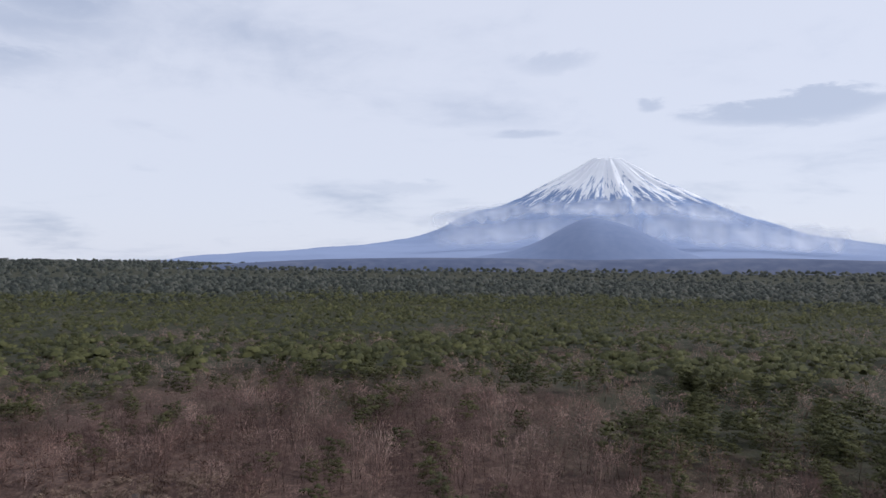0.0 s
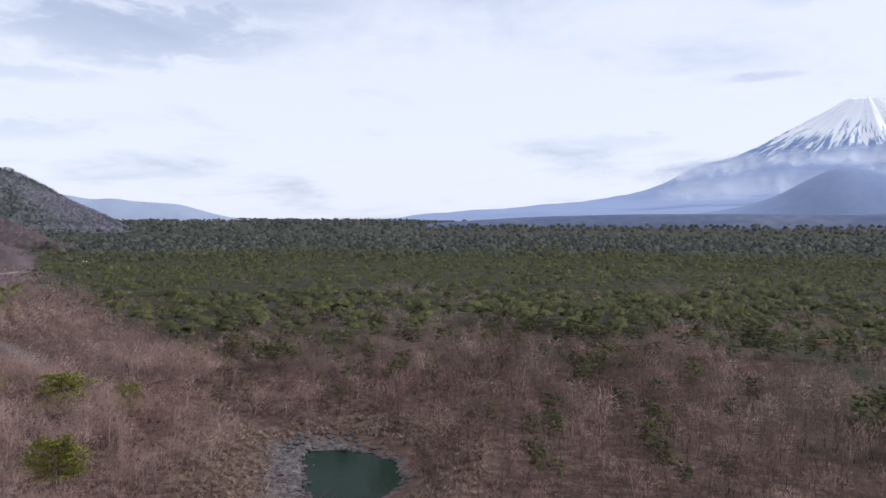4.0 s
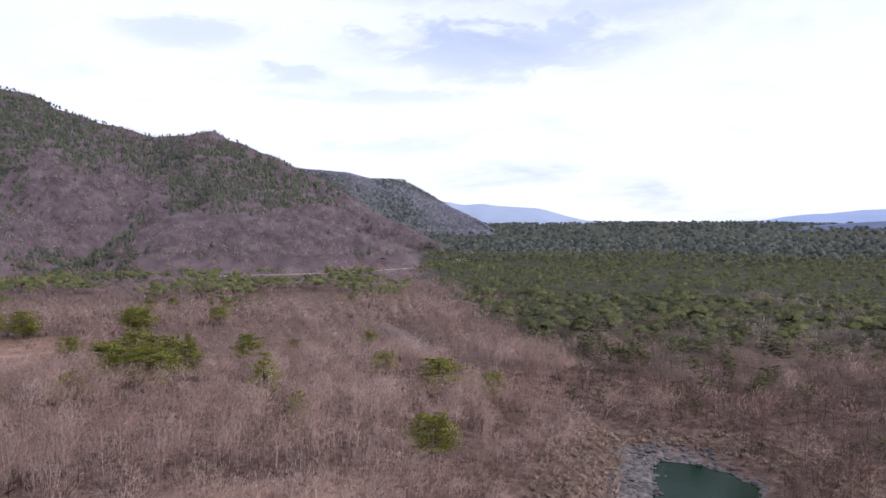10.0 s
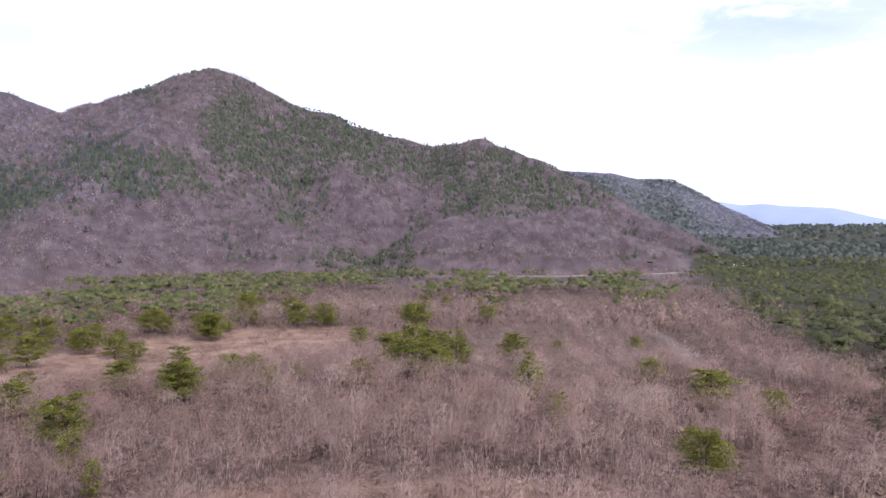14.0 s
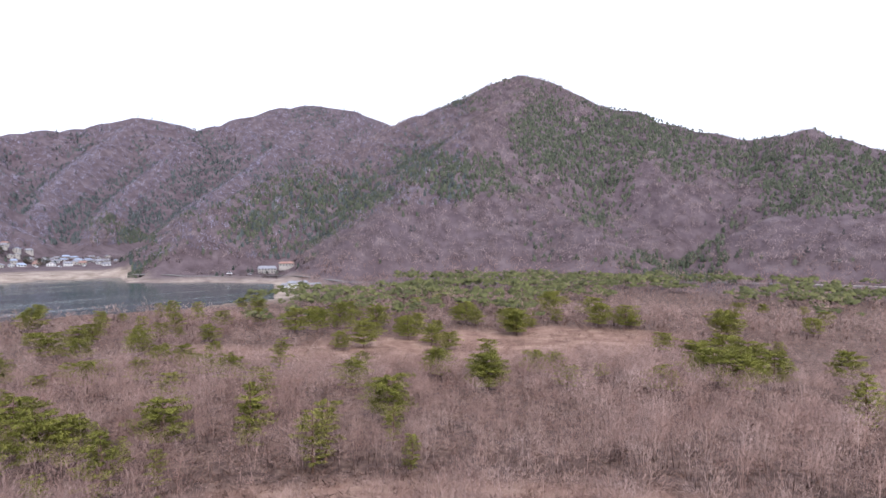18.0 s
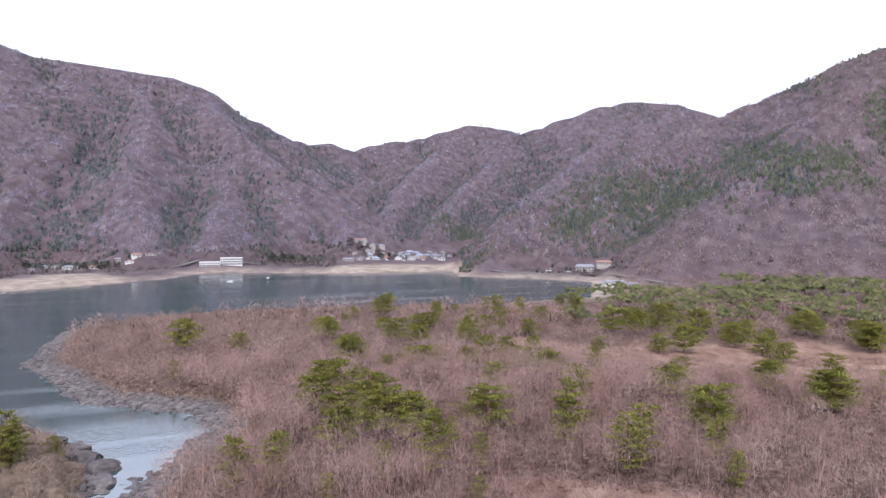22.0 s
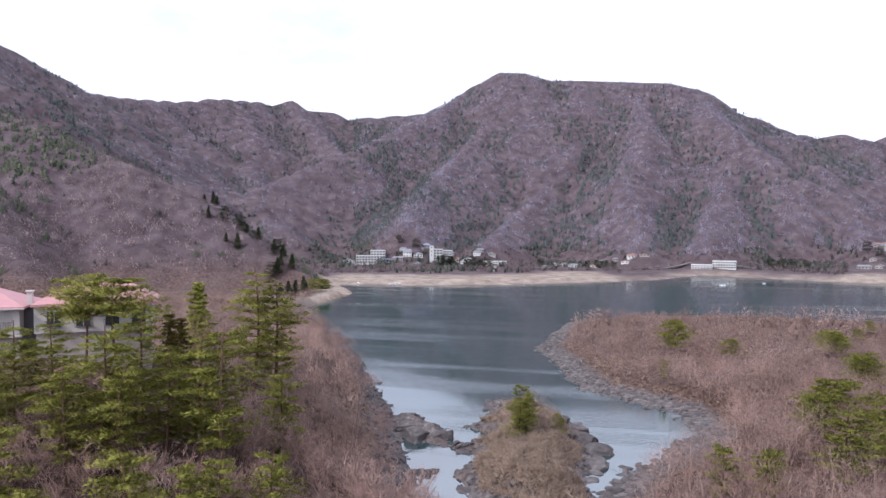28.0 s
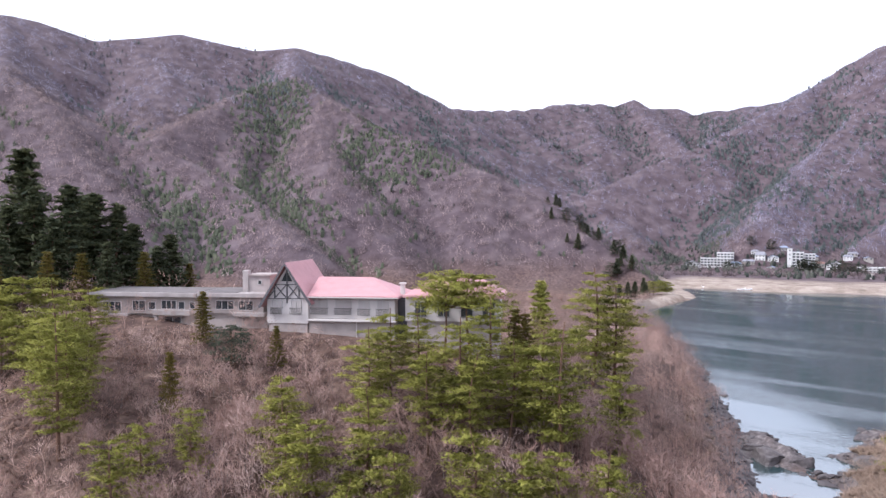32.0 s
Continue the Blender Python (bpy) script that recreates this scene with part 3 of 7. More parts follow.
def bare_tree(rng, h, forks, width, spread=0.5, low=0.25, stems=1):
    """A leafless tree: stems, and branches of several orders as thin blades. Returns wood and twigs."""
    wood, twigs = [], []
    for s in range(stems):
        lean = rng.normal(size=2) * (0.06 + 0.10 * (stems > 1)) * h
        root = np.array([*(rng.normal(size=2) * 0.25 * (stems > 1)), -0.3])
        tip = np.array([lean[0], lean[1], h * rng.uniform(0.82, 1.0)])
        mid = (root + tip) / 2 + np.array([*rng.normal(size=2) * 0.04 * h, 0])
        wood += [stick(root, mid, 0.007 * h + 0.012, 0.005 * h), stick(mid, tip, 0.005 * h, 0.008)]
        for k in range(forks[0]):
            t = low + (1 - low) * (k + rng.rand()) / forks[0]
            a = root + (mid - root) * t * 2 if t < 0.5 else mid + (tip - mid) * (t * 2 - 1)
            ang = rng.rand() * 2 * math.pi
            ln = h * spread * (1.1 - 0.75 * t) * rng.uniform(0.7, 1.2)
            d1 = np.array([math.cos(ang), math.sin(ang), rng.uniform(0.9, 2.0)])
            d1 /= np.linalg.norm(d1)
            b = a + d1 * ln
            twigs.append(blade(a, b, width * 1.1, rng))
            for _ in range(forks[1]):
                c = a + (b - a) * rng.uniform(0.25, 0.95)
                d2 = d1 + rng.normal(size=3) * 0.55 + np.array([0, 0, 0.25])
                d2 /= np.linalg.norm(d2)
                e = c + d2 * ln * rng.uniform(0.35, 0.65)
                twigs.append(blade(c, e, width, rng))
                for _ in range(forks[2]):
                    g = c + (e - c) * rng.uniform(0.2, 0.95)
                    d3 = d2 + rng.normal(size=3) * 0.6 + np.array([0, 0, 0.2])
                    d3 /= np.linalg.norm(d3)
                    twigs.append(blade(g, g + d3 * ln * rng.uniform(0.2, 0.4), width * 0.75, rng))
    return tri_soup(wood), tri_soup(twigs)


def domed_tree(rng, h, twigs, width, wide=0.46, stems=1):
    """A leafless tree with a broad rounded crown: forking limbs that end in a shell of short fine twigs."""
    wood, tw = bare_tree(rng, h * 0.85, (5, 2, 0), width * 0.9, 0.46, 0.3, stems)
    d = rng.normal(size=(twigs, 3))
    d[:, 2] = np.abs(d[:, 2]) - 0.35
    d *= rng.uniform(0.45, 1.0, (twigs, 1)) / np.linalg.norm(d, axis=1, keepdims=True)
    c = d * np.array([wide * h, wide * h, 0.40 * h]) + np.array([0, 0, 0.54 * h])
    out = d + np.array([0, 0, 0.55]) + 0.38 * rng.normal(size=(twigs, 3))
    out /= np.linalg.norm(out, axis=1, keepdims=True)
    fine = [blade(a, a + o * h * rng.uniform(0.07, 0.15), width, rng) for a, o in zip(c, out)]
    return tri_soup([wood, tw] + fine)


def mound(rng, centre, r, h, sides=5):
    """A small uneven crown: two rings and a top."""
    a = (np.arange(sides) + rng.rand()) * 2 * math.pi / sides
    j = lambda: rng.uniform(0.8, 1.2, sides)
    k0, k1 = j() * r, j() * r * 0.68
    v = np.concatenate([np.stack([np.cos(a) * k0, np.sin(a) * k0, rng.uniform(-0.1, 0.1, sides) * h], 1),
                        np.stack([np.cos(a + 0.5) * k1, np.sin(a + 0.5) * k1, h * rng.uniform(0.55, 0.8, sides)], 1), [[rng.normal() * 0.1 * r, rng.normal() * 0.1 * r, h]]])
    i = np.arange(sides)
    n = (i + 1) % sides
    f = np.concatenate([np.stack([i, n, i + sides], 1), np.stack([n, n + sides, i + sides], 1), np.stack([i + sides, n + sides, np.full(sides, 2 * sides)], 1)])
    return v + np.asarray(centre), f


def twig_dome(rng, r, h, twigs, width, length, low=0.25):
    """A leafless crown seen from afar: short fine twigs standing out of a dome, thicker towards its top, on a few limbs."""
    d = rng.normal(size=(twigs, 3))
    d[:, 2] = np.abs(d[:, 2]) - 0.2
    d *= rng.uniform(0.55, 1.0, (twigs, 1)) / np.linalg.norm(d, axis=1, keepdims=True)
    c = d * np.array([r, r, h * (1 - low)]) + np.array([0, 0, h * low])
    out = d * np.array([1.2, 1.2, 0.8]) + np.array([0, 0, 0.28]) + 0.45 * rng.normal(size=(twigs, 3))
    out /= np.linalg.norm(out, axis=1, keepdims=True)
    parts = [blade(a, a + o * length * rng.uniform(0.6, 1.3), width, rng) for a, o in zip(c, out)]
    return tri_soup(parts + [blade((0, 0, -0.5), (rng.normal() * r * 0.4, rng.normal() * r * 0.4, h * 0.6), width * 1.2, rng) for _ in range(2)])


def puff_pine(rng, h, pads, leaves, leaf, core=True):
    """A forest pine seen from above: a few flat uneven plates of needles with ragged edges."""
    parts = []
    for k in range(pads):
        a, o = k * 2.4 + rng.rand(), (0.0 if k == 0 else rng.uniform(0.14, 0.28)) * h
        c = np.array([math.cos(a) * o, math.sin(a) * o, h * (0.84 - 0.10 * (k > 0) - 0.18 * rng.rand())])
        pr = h * rng.uniform(0.13, 0.20)
        if core:
            parts.append(mound(rng, c - np.array([0, 0, pr * 0.35]), pr * 0.72, pr * 0.8))
        parts.append(tuft(rng, c + np.array([0, 0, pr * 0.2]), (pr * 1.25, pr * 1.25, pr * 0.5), leaves, leaf, 0.4, 0.2))
    return tri_soup(parts)


def red_pine(rng, h, whorls, leaves, leaf, low=0.3, radius=0.28, full=0.55, arms=4, even=0.45, plate=0.22, thin=0.12):
    """A pine with an irregular crown: whorls of limbs that carry flat, separate plates of needles. Returns wood, and needles with their normals."""
    bend = rng.normal(size=2) * 0.04 * h
    def axis(t):
        return np.array([bend[0] * math.sin(t * 3.0), bend[1] * math.sin(t * 2.2), h * t])
    thick = lambda t: 0.015 * h * (1 - 0.85 * t) + 0.015
    wood = [stick(axis(k / 5) - np.array([0, 0, 0.5 * (k == 0)]), axis((k + 1) / 5), thick(k / 5), thick((k + 1) / 5), 5) for k in range(5)]
    vs, fs, ns, base = [], [], [], 0
    for w in range(whorls):
        u = (w + 0.35 * rng.rand()) / whorls
        t = low + (0.97 - low) * u
        for k in range(max(2, arms - (u > 0.8))):
            reach = radius * h * (min(1.0, full + u) * math.sqrt(max(0.0, 1 - u ** 2.4)) + 0.10) * rng.uniform(even, 1.65 - even)
            ang = w * 1.3 + (k + 0.7 * rng.rand()) * 2 * math.pi / arms
            a = axis(t)
            b = a + np.array([math.cos(ang) * reach, math.sin(ang) * reach, reach * rng.uniform(0.02, 0.34)])
            wood.append(stick(a, b, 0.005 * h * (1.1 - u), 0.01))
            for m in ((0.55, 0.72, 0.5), (1.0, 1.0, 1.0)):
                if m[0] < 1 and reach < 0.10 * h:
                    continue
                pr = (0.34 * reach + 0.034 * h) * m[1] * rng.uniform(0.8, 1.2)
                c = a + (b - a) * m[0] + np.array([0, 0, 0.05 * pr])
                v, f = tuft(rng, c, (pr, pr, pr * plate), int(leaves * m[1]), leaf, 0.5, thin)
                n = (v - c) / np.array([pr, pr, pr * 0.35]) * 0.8 + np.array([math.cos(ang) * 0.25, math.sin(ang) * 0.25, 0.55])
                vs.append(v)
                fs.append(f + base)
                ns.append(n / np.linalg.norm(n, axis=1, keepdims=True))
                base += len(v)
    return tri_soup(wood), (np.concatenate(vs), np.concatenate(fs), np.concatenate(ns))


def pine_tree(rng, h, pads, leaves, leaf, shape="round", low=0.35, radius=0.24, thin=0.2):
    """A pine: bent trunk with limbs, and a crown of flat needle pads in tiers. Returns wood and needles."""
    bend = rng.normal(size=2) * 0.035 * h
    def axis(t):
        return np.array([bend[0] * math.sin(t * 3.0), bend[1] * math.sin(t * 2.2), h * t])
    wood, green = [], []
    n = 5
    for k in range(n):
        r = lambda t: 0.017 * h * (1 - 0.85 * t) + 0.015
        a, b = axis(k / n), axis((k + 1) / n)
        if k == 0:
            a = a - np.array([0, 0, 0.5])
        wood.append(stick(a, b, r(k / n), r((k + 1) / n), 5))
    for k in range(pads):
        t = low + (0.99 - low) * ((k + rng.rand() * 0.9) / pads)
        if shape == "tier":
            t = low + (0.98 - low) * (k // 5 + 0.12 * rng.rand()) / (pads / 5.0)
        u = (t - low) / (1 - low)
        if shape == "tier":
            reach = radius * h * (1.0 - u) ** 0.6 * (0.5 + 0.7 * rng.rand()) + 0.03 * h
        elif shape == "cone":
            reach = radius * h * (1.0 - u) ** 0.8 + 0.03 * h
        else:
            reach = radius * h * math.sqrt(max(0.02, 1 - (abs(u - 0.38) / 0.66) ** 2.2))
        ang = k * 2.4 + rng.rand() * 1.2
        out = reach * rng.uniform(0.45, 1.0)
        a = axis(t)
        c = a + np.array([math.cos(ang) * out, math.sin(ang) * out, out * (0.12 if shape == "cone" else 0.22)])
        wood.append(stick(a - np.array([0, 0, 0.05 * h * (1 - u)]), c, 0.006 * h * (1 - 0.6 * u), 0.008))
        pr = max(0.05 * h, 0.5 * reach) * rng.uniform(0.75, 1.25)
        green.append(tuft(rng, c, (pr, pr, pr * 0.2), leaves, leaf, 0.6, thin))
        if shape != "round" and leaves > 10:
            green.append(tuft(rng, a + (c - a) * 0.5, (pr * 0.8, pr * 0.8, pr * 0.2), leaves // 2, leaf, 0.6, thin))
    return tri_soup(wood), tri_soup(green)


def place(templates, x, y, z, s, rng, pick=None, grade=None, dome=0.8):
    """All the copies of templates (verts, tris) at the places, joined: verts, tris, and normals rounded like the crowns."""
    vs, fs, ns, ts, base = [], [], [], [], 0
    pick = rng.randint(0, len(templates), len(x)) if pick is None else pick
    ang = rng.rand(len(x)) * 2 * math.pi
    for k, (v, f, *own) in enumerate(templates):
        w = np.where(pick == k)[0]
        if not len(w):
            continue
        c, sn = np.cos(ang[w])[:, None], np.sin(ang[w])[:, None]
        sc = s[w][:, None]
        stretch = 1 + 0.25 * (rng.rand(len(w), 1) - 0.5)
        p = np.stack([(v[None, :, 0] * c - v[None, :, 1] * sn) * sc + x[w][:, None],
                      (v[None, :, 0] * sn + v[None, :, 1] * c) * sc + y[w][:, None],
                      v[None, :, 2] * sc * stretch + z[w][:, None]], -1)
        if grade is not None:
            p[..., 2] += 0.35 * np.clip(grade[0][w][:, None] * (p[..., 0] - x[w][:, None]) + grade[1][w][:, None] * (p[..., 1] - y[w][:, None]), -3, 3)
        mid, ext = np.array([0, 0, 0.5 * v[:, 2].max()]), np.abs(v).max(0) + 1e-6
        q = (v - mid) / ext
        q = own[0] if own else dome * q / (np.linalg.norm(q, axis=1, keepdims=True) + 0.2) + np.array([0, 0, 0.45])
        nn = np.stack([q[None, :, 0] * c - q[None, :, 1] * sn, q[None, :, 0] * sn + q[None, :, 1] * c, q[None, :, 2] + 0 * c], -1)
        if grade is not None:
            g3 = np.stack([-grade[0][w], -grade[1][w], np.ones(len(w))], 1)
            nn = nn * 1.1 + 0.7 * (g3 / np.linalg.norm(g3, axis=1, keepdims=True))[:, None, :]
        ns.append(nn.reshape(-1, 3))
        ts.append(np.repeat(rng.rand(len(w)), len(v)))
        p = p.reshape(-1, 3)
        t = (f[None] + (np.arange(len(w)) * len(v))[:, None, None]).reshape(-1, 3)
        # wind every leaf towards the open middle of the plan
        k0, k1, k2 = p[t[:, 0]], p[t[:, 1]], p[t[:, 2]]
        back = (np.cross(k1 - k0, k2 - k0) * (np.array([0, 0, EYE]) - k0)).sum(1) < 0
        t[back] = t[back][:, ::-1]
        vs.append(p)
        fs.append(t + base)
        base += len(w) * len(v)
    ns = np.concatenate(ns)
    return np.concatenate(vs), np.concatenate(fs), ns / np.linalg.norm(ns, axis=1, keepdims=True), np.concatenate(ts)


def stuff(name, soup, mat, label, category, rounded=True):
    me = bpy.data.meshes.new(name)
    fill(me, soup[0], [soup[1]], rounded)
    if rounded:
        me.attributes.new("custom_normal", "FLOAT_VECTOR", "POINT").data.foreach_set("vector", soup[2].astype(np.float32).ravel())
    me.attributes.new("tone", "FLOAT", "POINT").data.foreach_set("value", soup[3].astype(np.float32))
    me.materials.append(mat)
    return tagged(new(name, me), label, category, kind="stuff")


def strewn(rng, n, az0, az1, r0, r1):
    """n random places, even over a sector of the plan."""
    a = np.radians(az0 + (az1 - az0) * rng.rand(n))
    r = np.sqrt(r0 * r0 + (r1 * r1 - r0 * r0) * rng.rand(n))
    return -np.sin(a) * r, np.cos(a) * r


rng = np.random.RandomState(3)

# ---- pine forest on the plain ----
near_pines = [puff_pine(rng, 9.5, 5, 20, 0.7) for _ in range(8)]
mid_pines = [puff_pine(rng, 10, 2, 11, 1.0, k % 2) for k in range(8)]
x, y = strewn(rng, 17000, -40, 49, 140, 860)
a, r = polar(x, y)
keep = (in_forest(x, y) > rng.rand(len(x))) & (fbm(x, y, 35, 3) > np.interp(r, [250, 500], [-0.10, -0.35])) & ((r < 480) | (rng.rand(len(x)) < 0.8))
x, y, r = x[keep], y[keep], r[keep]
z = land(x, y)[0]
s = rng.uniform(0.5, 1.25, len(x)) * (1 + 0.35 * fbm(x, y, 60, 3))
n_ = (r < 430) & (r >= 265)
f_ = r < 265
fine_pines = [red_pine(rng, 9.5, 6, 20, 0.75, 0.4, 0.3, 0.6, 3, thin=0.16)[1] for _ in range(7)]
stuff("pine_forest_edge", place(fine_pines, x[f_], y[f_], z[f_], s[f_], rng), M["forest_pine"], "olive-green pines at the near edge of the forest", "forest")
stuff("pine_forest", place(near_pines, x[n_], y[n_], z[n_], s[n_], rng), M["forest_pine"], "dense olive-green pine wood covering the lava plain", "forest")
stuff("pine_forest_beyond", place(mid_pines, x[r >= 430], y[r >= 430], z[r >= 430], s[r >= 430] * 1.15, rng), M["forest_pine"], "olive-green pine wood farther out on the plain", "forest")

x, y = strewn(rng, 420, -38, 36, 122, 300)
keep = (land(x, y)[3] < -14) & (fbm(x, y, 28, 3) > -0.05)
x, y = x[keep], y[keep]
stuff("pine_forest_outliers", place(fine_pines, x, y, land(x, y)[0], rng.uniform(0.45, 0.95, len(x)), rng), M["forest_pine"], "single olive-green pines standing in the bare thicket", "pine trees")

# ---- dark old forest out to the horizon ----
dark_trees = [tri_soup([mound(rng, (0, 0, 7), 4.4, 5.0), tuft(rng, (0, 0, 10.5), (3.2, 3.2, 1.6), 5, 1.9, 0.4, 0.3)]) for _ in range(6)]
x, y = strewn(rng, 8500, -38, 60, 780, 1500)
x2, y2 = strewn(rng, 7500, -38, 60, 1500, 4700)
x, y = np.concatenate([x, x2]), np.concatenate([y, y2])
z, hl = land(x, y)[:2]
a, r = polar(x, y)
keep = (hl < 0.3) & (r > 800 + 120 * fbm(x, y, 150, 3) - np.clip(-a - 5, 0, 40) * 5)
x, y, z, r = x[keep], y[keep], z[keep], r[keep]
s = rng.uniform(0.6, 1.25, len(x)) * np.clip(r / 1300, 0.9, 1.7)
stuff("dark_forest", place(dark_trees, x, y, z - s * 4, s, rng), M["dark_conifer"], "dark evergreen forest reaching to the foot of the volcano", "forest")

# ---- bare woods on the flats ----
near_bare = [domed_tree(rng, 7.0, 165, 0.020, 0.46, 1 + k % 2) for k in range(8)]
far_bare = [twig_dome(rng, 3.0, 6.4, 84, 0.046, 0.85) for _ in range(7)]


def on_track(x, y):
    """True on the open strip of dry ground and stones before the thicket."""
    a, r = polar(x, y)
    return (np.abs(r - 122 + 6 * fbm(x, y, 40, 3)) < 7) & (a > 52) & (a < 113)


def bare_ground(x, y):
    z, hl, shore, pool, islet = land(x, y)
    keep = (shore > 9) & (pool < -4 - 10 * (x < -62) - 14 * (np.hypot(x, y) < 122)) & (hl < 0.5) & (islet < -8) & (off_line(STREAM, x, y) > 4.5)
    clear = smooth(-8, 8, inside_distance(CLEARING, x, y) + 22 * fbm(x, y, 30, 3))
    return z, keep & (clear < 0.35)


x, y = strewn(rng, 5700, -36, 150, 98, 235)
z, keep = bare_ground(x, y)
keep &= in_forest(x, y) < rng.rand(len(x))
x, y, z = x[keep], y[keep], z[keep]
s = 1.28 * rng.uniform(0.65, 1.12, len(x)) * (1 + 0.5 * fbm(x, y, 45, 3)) * np.where(on_track(x, y), 0.35, 1.0)
red = (polar(x, y)[0] < 32 + 10 * fbm(x, y, 40, 2)) & (rng.rand(len(x)) < 0.85)
mid_bare = [domed_tree(rng, 7.0, 120, 0.028, 0.46, 1) for _ in range(7)]
w_ = polar(x, y)[1] > 165
n_, f_ = ~red & ~w_, ~red & w_
stuff("bare_thicket", place(near_bare, x[n_], y[n_], z[n_], s[n_], rng), M["twigs"], "leafless pinkish-brown thicket of young trees", "bare trees")
stuff("bare_thicket_behind", place(mid_bare, x[f_], y[f_], z[f_], s[f_], rng), M["twigs"], "leafless pinkish-grey thicket farther back on the flats", "bare trees")
stuff("red_thicket", place(mid_bare, x[red], y[red], z[red], s[red], rng), M["shaded_red_twigs"], "leafless red-brown thicket by the pool, painted darker for backlight", "bare trees")
x, y = strewn(rng, 16000, -38, 150, 235, 760)
x2, y2 = strewn(rng, 4500, 30, 150, 228, 400)
x, y = np.concatenate([x, x2]), np.concatenate([y, y2])
z, keep = bare_ground(x, y)
a, r = polar(x, y)
keep &= (in_forest(x, y) < rng.rand(len(x)) * 0.9) & ((a > 20) | (r < 420)) & ((a < 104) | (r < 390))
x, y, z = x[keep], y[keep], z[keep]
s = rng.uniform(0.45, 1.25, len(x)) * (1 + 0.6 * fbm(x, y, 60, 3))
q_ = polar(x, y)[1] < 330
stuff("bare_wood_beyond", place(far_bare, x[q_], y[q_], z[q_], s[q_], rng), M["twigs"], "leafless brown wood between the lake and the hill", "bare trees")
hazy_bare = [twig_dome(rng, 2.9, 5.8, 26, 0.085, 1.3) for _ in range(7)]
stuff("bare_wood_at_hill_foot", place(hazy_bare, x[~q_], y[~q_], z[~q_], s[~q_] * 1.15, rng), M["twigs"], "leafless pinkish wood reaching to the hill's foot", "bare trees")

x, y = strewn(rng, 3600, -40, 48, 170, 560)
keep = (in_forest(x, y) > 0.3) & (fbm(x, y, 35, 3) < np.interp(polar(x, y)[1], [250, 500], [0.0, -0.25]))
x, y = x[keep], y[keep]
stuff("bare_trees_in_forest", place(far_bare, x, y, land(x, y)[0], rng.uniform(0.8, 1.4, len(x)), rng), M["twigs"], "leafless greyish trees standing among the pines", "bare trees")

# ---- woods on the hillsides ----
slope_bare = [twig_dome(rng, 2.8, 4.6, 15, 0.21, 1.2, 0.15) for _ in range(8)]
slope_green = [tri_soup([mound(rng, (0, 0, -0.2), 1.3, 3.8), tuft(rng, (0, 0, 2.4), (2.3, 2.3, 2.3), 11, 1.3, 0.35, 0.26)]) for _ in range(7)]


def hillside(n, az0, az1, r0, r1):
    x, y = strewn(rng, n, az0, az1, r0, r1)
    z, hl, shore, _, _ = land(x, y)
    e = 4.0
    gx, gy = (land(x + e, y)[0] - z) / e, (land(x, y + e)[0] - z) / e
    d = np.sqrt(x * x + y * y + (z - EYE) ** 2)
    facing = (x * gx + y * gy - (z - EYE)) / d
    keep = (hl > 0.25) & (shore > 6) & (facing > -0.02)
    x, y, z = x[keep], y[keep], z[keep]
    tx, ty = -y / np.hypot(x, y) * 45, x / np.hypot(x, y) * 45
    hollow = (land(x + tx, y + ty)[0] + land(x - tx, y - ty)[0]) / 2 - z
    k = 1 + 45 / np.hypot(x, y)
    crest = land(x * k, y * k)[0] < z + 7
    return x, y, z, gx[keep], gy[keep], hollow, crest


# pine stands (weight above 0) and open bare woods (below 0): bearing, angle above the eye's level, half width and half height in degrees, weight
HILL_PATCHES = [(76.3, 6.1, 7.0, 3.5, 0.6), (91.3, 4.7, 4.2, 1.9, 0.6), (85.1, 7.5, 2.6, 2.6, 0.45), (106.0, 2.5, 8.8, 3.5, 0.55), (93.6, 1.2, 2.1, 0.8, 0.4),
                (61, 4.4, 9, 3.8, 0.6), (89.5, -0.8, 8.8, 3.0, -0.5), (72.0, 2.8, 4.2, 2.1, -0.35), (93.6, 8.1, 3.2, 2.3, -0.3), (58, -0.6, 12, 1.6, -0.6)]
RANGE_PATCHES = [(116.6, 1.5, 2.1, 1.6, 0.4), (127.7, 4.6, 2.8, 1.9, 0.4), (153.2, 7.5, 2.6, 1.6, 0.3), (146.4, 7.7, 2.8, 1.3, 0.3), (137.7, 7.1, 2.8, 2.3, 0.45),
                 (142.8, 5.3, 3.7, 1.6, 0.4), (162.6, 6.1, 1.9, 2.3, 0.5), (159.6, 2.4, 4.2, 1.6, 0.35), (134.9, 6.1, 1.9, 1.9, 0.25), (149.0, -1.5, 4.2, 1.4, 0.35)]
LAKE_HILL_PATCHES = [(186.6, 6.7, 7.0, 2.8, 0.35), (166.9, 3.3, 4.2, 1.9, -0.3), (197.8, 9.5, 4.2, 2.3, 0.75), (188.4, 6.4, 5.1, 3.2, 0.6), (194.3, 2.0, 6.0, 1.9, 0.35),
                     (203.3, 9.2, 1.2, 1.0, 0.7), (180.1, 1.1, 7.0, 2.8, -0.4), (209.2, 10.5, 8.3, 3.7, -0.4), (192.5, 8.1, 1.9, 1.4, -0.5)]


